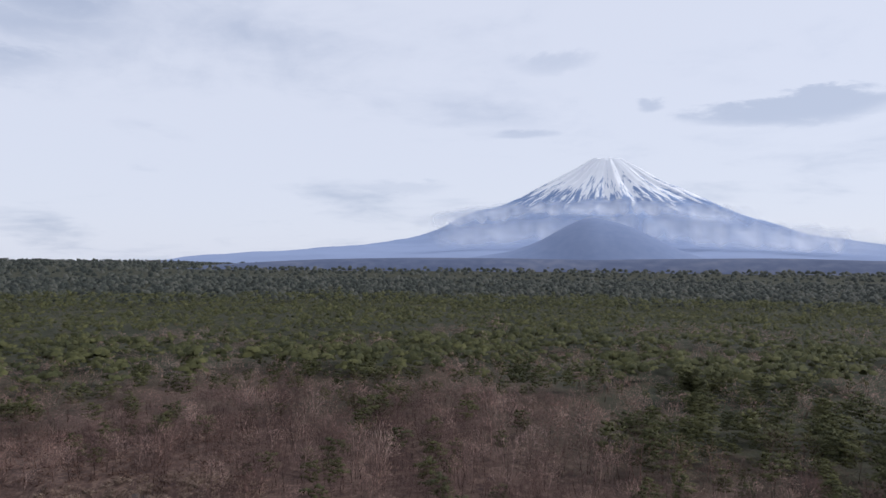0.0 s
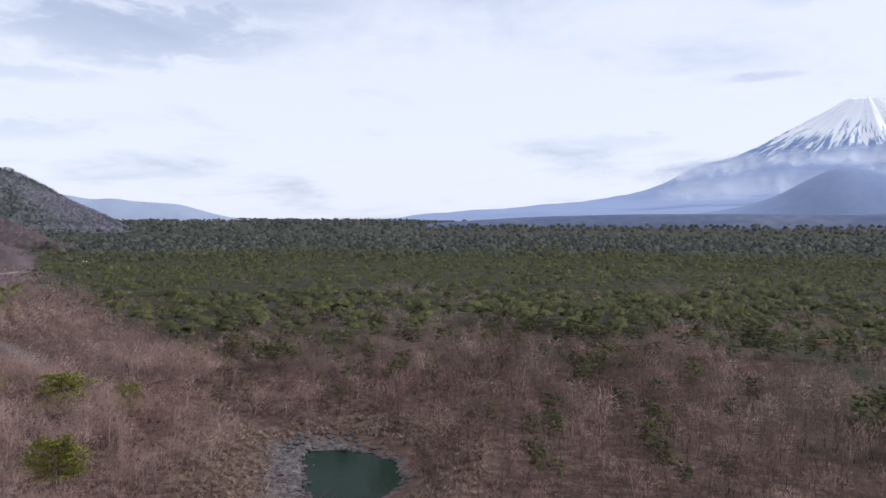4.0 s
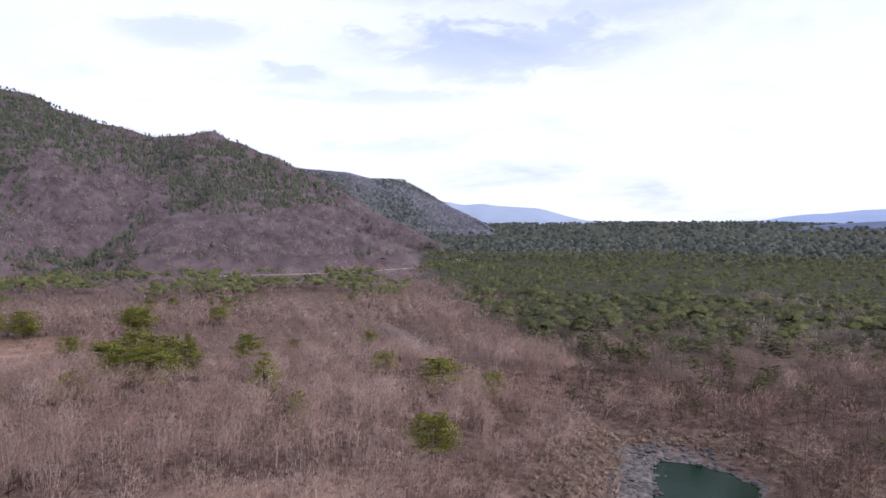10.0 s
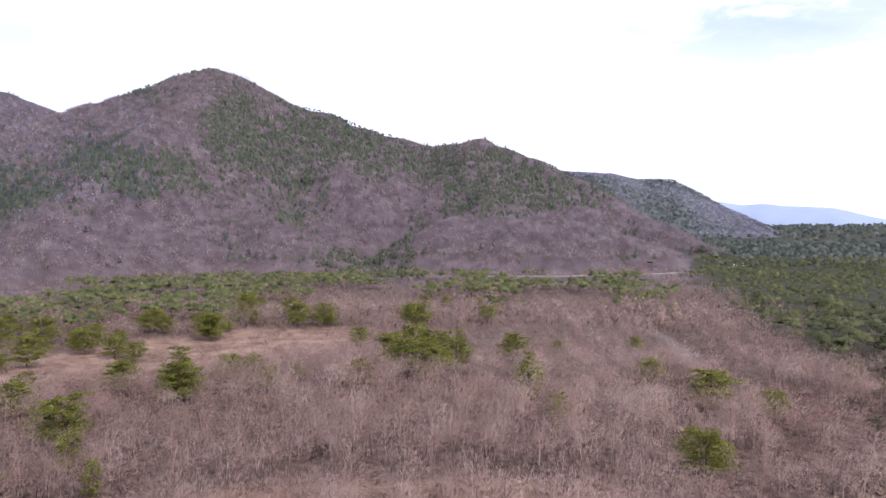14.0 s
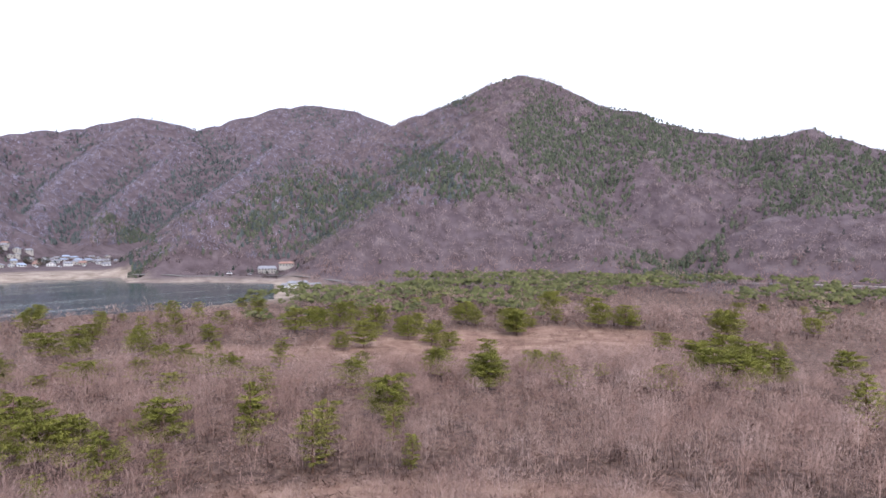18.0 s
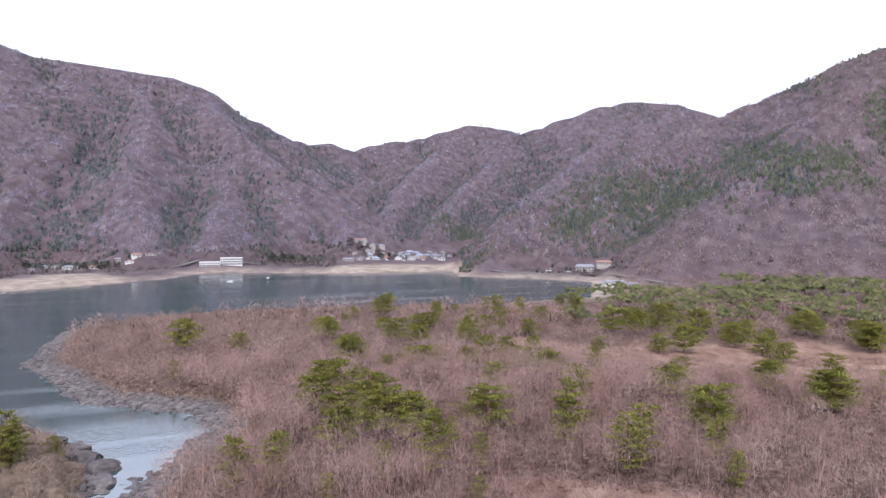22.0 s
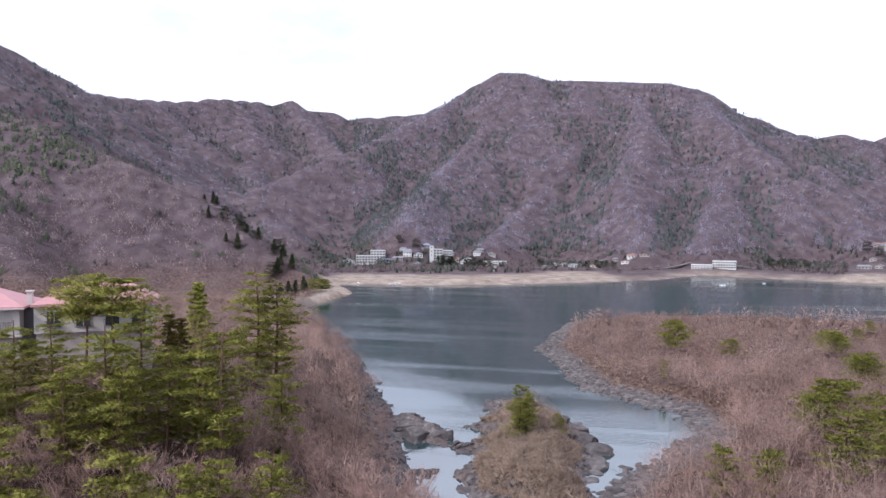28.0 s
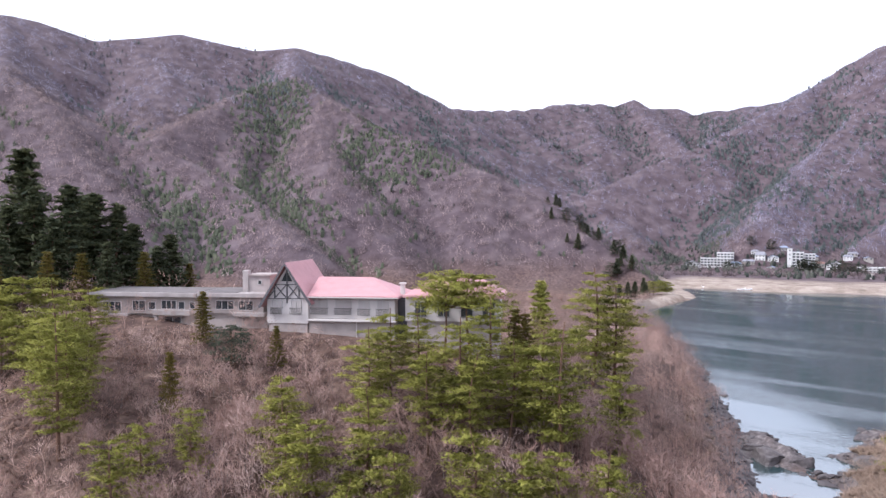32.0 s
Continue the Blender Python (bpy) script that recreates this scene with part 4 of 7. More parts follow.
def greenness(x, y, z):
    a, r = polar(x, y)
    e = np.degrees(np.arctan2(z - EYE, r)) + 1.2 * fbm(x, y, 90, 3)
    a2 = a + 1.8 * fbm(y, x, 110, 3)
    g = 0.8 * fbm(x, y, 120, 4) - 0.06
    for a0, e0, wa, we, k in HILL_PATCHES + RANGE_PATCHES + LAKE_HILL_PATCHES:
        q = np.sqrt(((a2 - a0) / wa) ** 2 + ((e - e0) / we) ** 2)
        g = g + k * smooth(1.25, 0.7, q)
    return g


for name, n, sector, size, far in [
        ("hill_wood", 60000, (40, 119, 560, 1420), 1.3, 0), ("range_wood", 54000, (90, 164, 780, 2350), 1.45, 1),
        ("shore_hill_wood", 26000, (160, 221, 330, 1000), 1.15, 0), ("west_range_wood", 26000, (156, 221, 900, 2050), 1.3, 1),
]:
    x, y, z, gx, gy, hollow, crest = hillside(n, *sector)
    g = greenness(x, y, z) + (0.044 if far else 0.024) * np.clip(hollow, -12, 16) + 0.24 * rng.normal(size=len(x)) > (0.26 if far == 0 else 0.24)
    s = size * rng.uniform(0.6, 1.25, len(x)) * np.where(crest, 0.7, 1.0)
    # far woods carry haze in their colour, near ones do not
    stuff(name + "_bare", place(slope_bare, x[~g], y[~g], z[~g], s[~g], rng, None, (gx[~g], gy[~g])), M["hazed_range_twigs" if far else "slope_twigs"], "leafless purple-brown wood on the steep hillside", "bare trees")
    stuff(name + "_green", place(slope_green, x[g], y[g], z[g], s[g], rng, None, (gx[g], gy[g])), M["hazed_range_green" if far else "hill_green"], "green pines in patches on the hillside", "conifers")

# lone dark conifers standing out of the bare slopes
lone = [tri_soup([tuft(rng, (0, 0, 1 + 2.0 * k), (2.4 - 0.55 * k, 2.4 - 0.55 * k, 1.2), 6, 2.2 - 0.3 * k, 0.4, 0.35) for k in range(4)]) for _ in range(4)]
x, y, z, gx, gy, hollow, crest = hillside(20000, 42, 221, 560, 2100)
keep = (-2.0 * crest + 0.5 * (np.hypot(gx, gy) > 0.25) - 0.5 + fbm(x, y, 90, 3) + 0.05 * np.clip(hollow, -15, 15) + 0.25 * rng.normal(size=len(x))) > 0.20
x, y, z = x[keep], y[keep], z[keep]
stuff("lone_conifers", place(lone, x, y, z - 1, rng.uniform(0.6, 1.1, len(x)) * np.clip(polar(x, y)[1] / 1300, 0.9, 1.3), rng), M["hazed_range_green"], "scattered dark conifers on the bare slopes", "conifers")

# ---- the snow-capped volcano and far hills, haze painted blue ----
def volcano():
    """Concave cone with gullied flanks, its far foot lost behind the forest."""
    cx, cy, _ = bearing(-13.2, 4250)
    n, rings = 220, 70
    rad = np.concatenate([[0, 60], 85 + 2900 * (np.arange(rings) / (rings - 1.0)) ** 1.6])
    A, R = np.meshgrid(np.arange(n) * 2 * math.pi / n, rad)
    prof = np.interp(R, [0, 85, 300, 680, 1120, 1500, 2000, 2600, 3000], [640, 645, 512, 325, 182, 128, 92, 56, 5])
    gul = fbm(np.cos(A) * 9 + 40, np.sin(A) * 9 + 40, 1.0, 3) * np.clip(R / 300, 0, 1) * np.clip((1500 - R) / 900, 0, 1)
    z = prof + 45 * gul + 12 * fbm(np.cos(A) * R, np.sin(A) * R, 160, 3) * smooth(60, 300, R)
    side = Vector((-math.cos(radians(-13.2)), -math.sin(radians(-13.2)), 0))
    across = np.cos(A) * R * side.x + np.sin(A) * R * side.y
    z = z + 42 * np.exp(-((across - 820) / 170) ** 2) * smooth(1500, 700, R)
    depth = Vector((math.sin(radians(13.2)), math.cos(radians(13.2)), 0))
    dx, dy = np.cos(A) * R, np.sin(A) * R
    al = dx * depth.x + dy * depth.y
    dx, dy = dx - 0.6 * al * depth.x * (np.abs(al) > 0), dy - 0.6 * al * depth.y
    v = np.column_stack([(cx + dx).ravel(), (cy + dy).ravel(), (z + EYE - 12).ravel()])
    m = len(rad)
    i = np.arange(n)[None, :] + n * np.arange(m - 1)[:, None]
    j = (np.arange(n)[None, :] + 1) % n + n * np.arange(m - 1)[:, None]
    me = fill(bpy.data.meshes.new("volcano"), v, [np.stack([i, i + n, j + n, j], -1).reshape(-1, 4)])
    return me


def far_hill(name, rows, depth, base=-40.0):
    """A far rounded hill from its crest: bearing, distance, angle."""
    rows = sorted(rows)
    az = np.linspace(rows[0][0], rows[-1][0], 90)
    dist = np.interp(az, [r[0] for r in rows], [r[1] for r in rows])
    el = np.interp(az, [r[0] for r in rows], [r[2] for r in rows])
    el = np.convolve(np.pad(el, 3, mode="edge"), np.array([1, 2, 3, 4, 3, 2, 1]) / 16.0, mode="valid")
    top = EYE + dist * np.tan(np.radians(el))
    k = np.linspace(-1, 1, 25)
    A, K = np.meshgrid(np.radians(az), k)
    D = dist[None, :] + K * depth
    z = base + (top[None, :] - base) * (1 - np.abs(K) ** 1.7) + 10 * fbm(-np.sin(A) * D, np.cos(A) * D, 120, 3) * (np.abs(K) > 0.02) * np.abs(K)
    v = np.column_stack([(-np.sin(A) * D).ravel(), (np.cos(A) * D).ravel(), z.ravel()])
    n, m = 90, 25
    i = np.arange(n - 1)[None, :] + n * np.arange(m - 1)[:, None]
    return fill(bpy.data.meshes.new(name), v, [np.stack([i, i + 1, i + n + 1, i + n], -1).reshape(-1, 4)])


def volcano_material():
    m = bpy.data.materials.new("snow_and_hazed_rock")
    m.use_nodes = True
    nt = m.node_tree
    N, L = nt.nodes.new, nt.links.new
    bsdf = nt.nodes["Principled BSDF"]
    bsdf.inputs["Roughness"].default_value = 1.0
    bsdf.inputs["Specular IOR Level"].default_value = 0.0
    tc, sep = N("ShaderNodeNewGeometry"), N("ShaderNodeSeparateXYZ")
    off = N("ShaderNodeVectorMath")
    off.operation = "SUBTRACT"
    off.inputs[1].default_value = bearing(-13.2, 4250)
    L(tc.outputs["Position"], off.inputs[0])
    L(off.outputs[0], sep.inputs[0])

    def calc(op, a, b=None):
        n = N("ShaderNodeMath")
        n.operation = op
        for k, v in enumerate((a, b)):
            if v is not None:
                if isinstance(v, (int, float)):
                    n.inputs[k].default_value = v
                else:
                    L(v, n.inputs[k])
        return n.outputs[0]
    ang = calc("ARCTAN2", sep.outputs[0], calc("MULTIPLY", sep.outputs[1], 2.5))
    cv = N("ShaderNodeCombineXYZ")
    L(calc("MULTIPLY", ang, 13.0), cv.inputs[0])
    L(calc("MULTIPLY", sep.outputs[2], 0.0075), cv.inputs[1])
    ns = N("ShaderNodeTexNoise")
    ns.inputs["Scale"].default_value, ns.inputs["Detail"].default_value, ns.inputs["Roughness"].default_value = 1.6, 8, 0.68
    L(cv.outputs[0], ns.inputs["Vector"])
    snow = calc("ADD", calc("MULTIPLY", calc("SUBTRACT", sep.outputs[2], 455), 0.0042), calc("MULTIPLY", calc("SUBTRACT", ns.outputs["Fac"], 0.5), 4.2))
    rg = N("ShaderNodeMapRange")
    rg.interpolation_type = "SMOOTHSTEP"
    rg.inputs[1].default_value, rg.inputs[2].default_value = -0.16, 0.22
    L(snow, rg.inputs[0])
    # distance haze over the bare flanks is mixed into their base colour
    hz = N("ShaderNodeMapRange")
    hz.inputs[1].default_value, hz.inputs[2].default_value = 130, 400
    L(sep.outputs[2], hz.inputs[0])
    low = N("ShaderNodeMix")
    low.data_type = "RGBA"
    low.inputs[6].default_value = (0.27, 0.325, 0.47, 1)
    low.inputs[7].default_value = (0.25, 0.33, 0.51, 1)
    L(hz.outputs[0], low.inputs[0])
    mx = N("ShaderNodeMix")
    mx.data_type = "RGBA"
    mx.inputs[7].default_value = (0.93, 0.94, 0.96, 1)
    L(rg.outputs[0], mx.inputs[0])
    L(low.outputs[2], mx.inputs[6])
    L(mx.outputs[2], bsdf.inputs["Base Color"])
    return m


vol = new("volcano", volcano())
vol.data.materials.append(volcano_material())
tagged(vol, "distant volcano with a streaked snow cap and haze-blue painted flanks", "mountain", kind="structure")
# wooded far ground: aerial haze painted into each base colour as blue or grey
M["foot_plain"] = material("hazed_foot_woods", 1.0, [(0.060, 0.080, 0.140), (0.088, 0.108, 0.175), (0.145, 0.158, 0.215)], 0.02, 12)
M["hazed_hill"] = material("hazed_far_woods", 1.0, [(0.24, 0.28, 0.38), (0.29, 0.335, 0.43)], 0.01)
M["second_hill"] = material("hazed_grey_green_woods", 1.0, [(0.068, 0.076, 0.078), (0.098, 0.102, 0.102), (0.135, 0.13, 0.132)], 0.05, 10)
M["hazed_cone"] = material("hazed_cone_woods", 1.0, [(0.165, 0.215, 0.345), (0.215, 0.262, 0.39)], 0.03, 12)
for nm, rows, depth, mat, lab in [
        ("cinder_hill", [(-24, 3000, -0.2), (-21, 3000, 0.45), (-18.5, 3000, 1.35), (-16.4, 3000, 2.5), (-14.8, 3000, 3.25), (-13.3, 3000, 3.6), (-12.2, 3000, 3.95), (-11, 3000, 3.65), (-9.5, 3000, 2.9), (-7.8, 3000, 1.9), (-5.5, 3000, 1.1), (-2, 3000, 0.55), (3, 3000, 0.1)], 420, "hazed_cone", "rounded wooded cinder cone before the volcano, painted haze blue"),
        ("volcano_foot", [(-46, 2700, 0.0), (-33, 2700, 0.45), (-26, 2700, 0.65), (-20, 2700, 0.6), (-12, 2700, 0.45), (-5, 2700, 0.55), (2, 2700, 0.55), (10, 2700, 0.35), (16, 2700, 0.0), (22, 2700, -0.5)], 300, "foot_plain", "low wooded ground at the foot of the volcano, painted haze blue"),
        ("wooded_hill", [(68, 2200, 5.0), (56.6, 2200, 4.25), (54, 2230, 4.05), (52.3, 2250, 3.6), (49.6, 2300, 3.55), (47.9, 2300, 2.7), (45.7, 2250, 1.3), (43.6, 2200, 0.3), (41.5, 2150, -1.0)], 420, "second_hill", "wooded hill beyond the near ridge, its green greyed by painted haze"),
        ("blue_hills", [(53, 4300, 1.0), (48, 4300, 1.7), (46.2, 4300, 1.85), (44.5, 4300, 1.5), (43, 4300, 1.65), (42, 4300, 1.45), (38.4, 4300, 1.23), (35.7, 4300, 0.45), (33, 4300, -0.1)], 350, "hazed_hill", "far wooded hills painted pale haze blue")]:
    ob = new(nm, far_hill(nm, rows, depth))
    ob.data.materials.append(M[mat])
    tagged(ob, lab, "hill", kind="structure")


def mist_bank(rows, d, thick, seed):
    """A bank of low cloud lying along the volcano's flank: a lumpy long body, thin towards its edges."""
    az = np.linspace(rows[0][0], rows[-1][0], 60)
    mid, half = (np.interp(az, [r[0] for r in rows], [r[k] for r in rows]) for k in (1, 2))
    k = np.linspace(-1, 1, 17)
    A, K = np.meshgrid(az, k)
    lump = fbm(A * 20 + seed, K * 6 + seed, 9.0, 4)
    D = d - thick * np.sqrt(np.clip(1 - K * K, 0, 1)) * (1 + 0.6 * lump)
    E = np.radians(mid[None, :] + K * half[None, :] * (1 + 0.35 * lump))
    a = np.radians(A)
    v = np.column_stack([(-np.sin(a) * D).ravel(), (np.cos(a) * D).ravel(), (EYE + D * np.tan(E)).ravel()])
    i = np.arange(59)[None, :] + 60 * np.arange(16)[:, None]
    me = fill(bpy.data.meshes.new("mist_bank"), v, [np.stack([i, i + 1, i + 61, i + 60], -1).reshape(-1, 4)])
    ends = smooth(rows[0][0], rows[0][0] + 4, A) * smooth(rows[-1][0], rows[-1][0] - 4, A)
    me.attributes.new("thick", "FLOAT", "POINT").data.foreach_set("value", (0.75 * ends * (1 - K ** 2) ** 1.2 * np.clip(0.75 + 0.9 * lump, 0, 1)).astype(np.float32).ravel())
    return me


def mist_material():
    m = bpy.data.materials.new("thin_cloud")
    m.use_nodes = True
    nt = m.node_tree
    N, L = nt.nodes.new, nt.links.new
    bsdf = nt.nodes["Principled BSDF"]
    bsdf.inputs["Base Color"].default_value = (0.78, 0.81, 0.88, 1)
    bsdf.inputs["Roughness"].default_value, bsdf.inputs["Specular IOR Level"].default_value = 1.0, 0.0
    clear, mx, at = N("ShaderNodeBsdfTransparent"), N("ShaderNodeMixShader"), N("ShaderNodeAttribute")
    at.attribute_name = "thick"
    L(at.outputs["Fac"], mx.inputs[0])
    veil, both = N("ShaderNodeBsdfTranslucent"), N("ShaderNodeMixShader")
    veil.inputs["Color"].default_value = (0.90, 0.92, 0.96, 1)
    both.inputs[0].default_value = 0.55
    L(bsdf.outputs[0], both.inputs[1])
    L(veil.outputs[0], both.inputs[2])
    L(clear.outputs[0], mx.inputs[1])
    L(both.outputs[0], mx.inputs[2])
    L(mx.outputs[0], nt.nodes["Material Output"].inputs["Surface"])
    return m


M["mist"] = mist_material()
for rows, d, seed in (([(-25, 3.7, 0.8), (-21, 4.1, 0.8), (-16, 4.7, 0.8), (-8, 4.6, 0.7), (-2, 3.9, 0.8), (3, 3.2, 0.7)], 3620, 3.0),
                      ([(-33, 1.6, 1.0), (-26, 2.2, 1.2), (-18, 3.1, 1.3), (-8, 3.0, 1.2), (2, 2.2, 1.0)], 3560, 11.0)):
    bank = new("mist_bank", mist_bank(rows, d, 60, seed))
    bank.data.materials.append(M["mist"])
    tagged(bank, "thin bank of pale cloud along the volcano's flank", "cloud", kind="structure")
# trees on the second hill
az = rng.uniform(42, 60, 12000)
r = 2295 - 510 * rng.rand(12000) ** 0.8
x, y = -np.sin(np.radians(az)) * r, np.cos(np.radians(az)) * r
second = [tuft(rng, (0, 0, 2), (5, 5, 3.5), 11, 2.6, 0.3, 0.3) for _ in range(5)]
crest = [(41.5, -1.0), (43.6, 0.3), (45.7, 1.3), (47.9, 2.7), (49.6, 3.55), (52.3, 3.6), (54, 4.05), (56.6, 4.25), (68, 5.0)]
crest_r = np.interp(az, [41.5, 43.6, 45.7, 47.9, 49.6, 52.3, 54, 56.6, 68], [2150, 2200, 2250, 2300, 2300, 2250, 2230, 2200, 2200])
top = EYE + crest_r * np.tan(np.radians(np.interp(az, [c[0] for c in crest], [c[1] for c in crest])))
up = np.abs(np.clip((r - crest_r) / 420, -1, 0))
z = -40 + (top + 40) * (1 - up ** 1.7) + 10 * fbm(x, y, 120, 3) * up
keep = z > 5
x, y, z, az = x[keep], y[keep], z[keep], az[keep]
toward = np.stack([np.sin(np.radians(az)), -np.cos(np.radians(az))]) * -0.35
g = fbm(x, y, 130, 3) + 0.2 * rng.normal(size=len(x)) > 0.0
stuff("second_hill_bare", place(second, x[~g], y[~g], z[~g], rng.uniform(0.6, 1.2, (~g).sum()), rng, None, (toward[0][~g], toward[1][~g])), M["hazed_range_twigs"], "leafless wood on the second hill, greyed by painted haze", "bare trees")
stuff("second_hill_green", place(second, x[g], y[g], z[g], rng.uniform(0.6, 1.2, g.sum()), rng, None, (toward[0][g], toward[1][g])), M["hazed_range_green"], "dark pines on the second hill", "conifers")


# ---- building blocks ----
def part(name, bm, mat, parent, label=""):
    """Link a bmesh as one mesh object under a thing or a part."""
    me = bpy.data.meshes.new(name)
    bm.to_mesh(me)
    bm.free()
    me.materials.append(mat)
    ob = new(name, me)
    ob.parent = parent
    if label:
        ob["label"] = label
    return ob


def box(x0, x1, y0, y1, z0, z1, bevel=0.0):
    bm = bmesh.new()
    bmesh.ops.create_cube(bm, size=1.0, matrix=Matrix.LocRotScale(((x0 + x1) / 2, (y0 + y1) / 2, (z0 + z1) / 2), None, (x1 - x0, y1 - y0, z1 - z0)))
    if bevel:
        bmesh.ops.bevel(bm, geom=bm.edges[:], offset=bevel, segments=1, affect="EDGES")
    return bm


def beam(p, q, w, d):
    """A square bar from p to q, w wide and d deep."""
    p, q = Vector(p), Vector(q)
    bm = bmesh.new()
    rot = (q - p).to_track_quat("Z", "Y").to_matrix().to_4x4()
    bmesh.ops.create_cube(bm, size=1.0, matrix=Matrix.Translation((p + q) / 2) @ rot @ Matrix.Diagonal((w, d, (q - p).length, 1)))
    return bm


def solid(verts, faces):
    bm = bmesh.new()
    vs = [bm.verts.new(v) for v in verts]
    for f in faces:
        bm.faces.new([vs[i] for i in f])
    bmesh.ops.recalc_face_normals(bm, faces=bm.faces[:])
    return bm


def prism(profile, y0, y1):
    """A profile of (x, z), pushed from y0 to y1."""
    n = len(profile)
    v = [(x, y0, z) for x, z in profile] + [(x, y1, z) for x, z in profile]
    f = [list(range(n)), list(range(2 * n - 1, n - 1, -1))] + [[i, (i + 1) % n, n + (i + 1) % n, n + i] for i in range(n)]
    return solid(v, f)


def thing(name, m, label, category, group="", kind=""):
    e = new(name)
    e.empty_display_size = 0.3
    e.matrix_world = m
    return tagged(e, label, category, group, kind)


def height(x, y):
    return float(land(np.array([x]), np.array([y]))[0][0])


def plain(name, colour, rough=0.6, vary=0.15, scale=0.6, metal=0.0, bump=0.0):
    c = [tuple(v * k for v in colour) for k in (1 - vary, 1.0, 1 + vary * 0.6)]
    return material(name, rough, c, scale, bump=bump, metal=metal)


M["render_white"] = plain("weathered_white_render", (0.508, 0.467, 0.443), 0.85, 0.16, 0.5)
M["render_grey"] = plain("stained_grey_concrete", (0.33, 0.285, 0.265), 0.9, 0.4, 0.6, bump=0.2)
M["concrete_grey"] = plain("weathered_concrete_edge", (0.33, 0.295, 0.28), 0.9, 0.3, 0.7)
M["pink_roof"] = plain("faded_pink_roof", (0.47, 0.255, 0.26), 0.6, 0.14, 0.8)
M["timber"] = plain("dark_grey_timber", (0.10, 0.095, 0.10), 0.7, 0.2, 2)
M["window_frame"] = plain("window_frame_grey", (0.42, 0.40, 0.38), 0.5, 0.1, 2)
M["blind"] = plain("drawn_blind", (0.42, 0.38, 0.36), 0.8, 0.12, 1)
M["dark_pane"] = plain("dark_window_glass", (0.05, 0.055, 0.06), 0.12, 0.3, 1)
M["iron"] = plain("dark_iron_rail", (0.07, 0.065, 0.065), 0.5, 0.2, 2, metal=0.3)
M["far_white"] = plain("far_white_paint", (0.55, 0.545, 0.53), 0.8, 0.14, 0.3)
M["far_cream"] = plain("far_cream_paint", (0.33, 0.305, 0.275), 0.8, 0.2, 0.3)
M["roof_grey"] = plain("grey_roof", (0.20, 0.20, 0.22), 0.6, 0.2, 0.3)
M["roof_deck"] = plain("dark_flat_roofing", (0.13, 0.115, 0.11), 0.9, 0.3, 0.5)
M["roof_blue"] = plain("blue_grey_roof", (0.24, 0.28, 0.36), 0.5, 0.15, 0.3)
M["roof_rust"] = plain("rusty_roof", (0.26, 0.15, 0.12), 0.7, 0.2, 0.3)
M["asphalt"] = plain("road_asphalt", (0.13, 0.12, 0.115), 0.85, 0.15, 0.3)
M["concrete_pale"] = plain("pale_concrete", (0.36, 0.33, 0.30), 0.85, 0.25, 0.3)
M["paint_white"] = plain("vehicle_white", (0.75, 0.75, 0.76), 0.3, 0.05, 1)
M["paint_blue"] = plain("vehicle_blue", (0.08, 0.14, 0.36), 0.35, 0.1, 1)
M["paint_yellow"] = plain("machine_yellow", (0.60, 0.38, 0.06), 0.45, 0.12, 1)
M["paint_dark"] = plain("vehicle_dark", (0.05, 0.05, 0.06), 0.3, 0.2, 1)
M["tyre"] = plain("tyre_rubber", (0.03, 0.03, 0.03), 0.9, 0.2, 3)


def window(parent, x0, x1, z0, z1, y=0.0, rail=False, panes=2, pane="blind", frame_mat="window_frame"):
    """A sliding window set into a wall's face: frame, panes and, where there is one, a low iron rail."""
    bm = bmesh.new()
    t = 0.09
    bars = [(x0, x1, z0, z0 + t), (x0, x1, z1 - t, z1)] + [(x - t / 2, x + t / 2, z0, z1) for x in np.linspace(x0 + t / 2, x1 - t / 2, panes + 1)]
    for a, b, c, d in bars:
        bmesh.ops.create_cube(bm, size=1.0, matrix=Matrix.LocRotScale(((a + b) / 2, y - 0.05, (c + d) / 2), None, (b - a, 0.12, d - c)))
    w = part("window", bm, M[frame_mat], parent)
    for k in range(panes):
        a, b = x0 + (x1 - x0) * k / panes, x0 + (x1 - x0) * (k + 1) / panes
        part("pane", box(a + t / 2, b - t / 2, y - 0.045, y - 0.02, z0 + t, z1 - t), M[pane], w)
    if rail:
        bm = bmesh.new()
        h = 1.0
        pieces = [((x0 - 0.1, x1 + 0.1), (z0 + h - 0.06, z0 + h)), ((x0 - 0.1, x1 + 0.1), (z0, z0 + 0.06))]
        pieces += [((x - 0.02, x + 0.02), (z0, z0 + h)) for x in np.arange(x0 - 0.08, x1 + 0.1, 0.19)]
        for (a, b), (c, d) in pieces:
            bmesh.ops.create_cube(bm, size=1.0, matrix=Matrix.LocRotScale(((a + b) / 2, y - 0.45, (c + d) / 2), None, (b - a, 0.05, d - c)))
        for a in (x0 - 0.1, x1 + 0.1):
            bmesh.ops.create_cube(bm, size=1.0, matrix=Matrix.LocRotScale((a, y - 0.22, z0 + h - 0.03), None, (0.05, 0.44, 0.06)))
        part("rail", bm, M["iron"], w, "dark iron balcony rail")
    return w


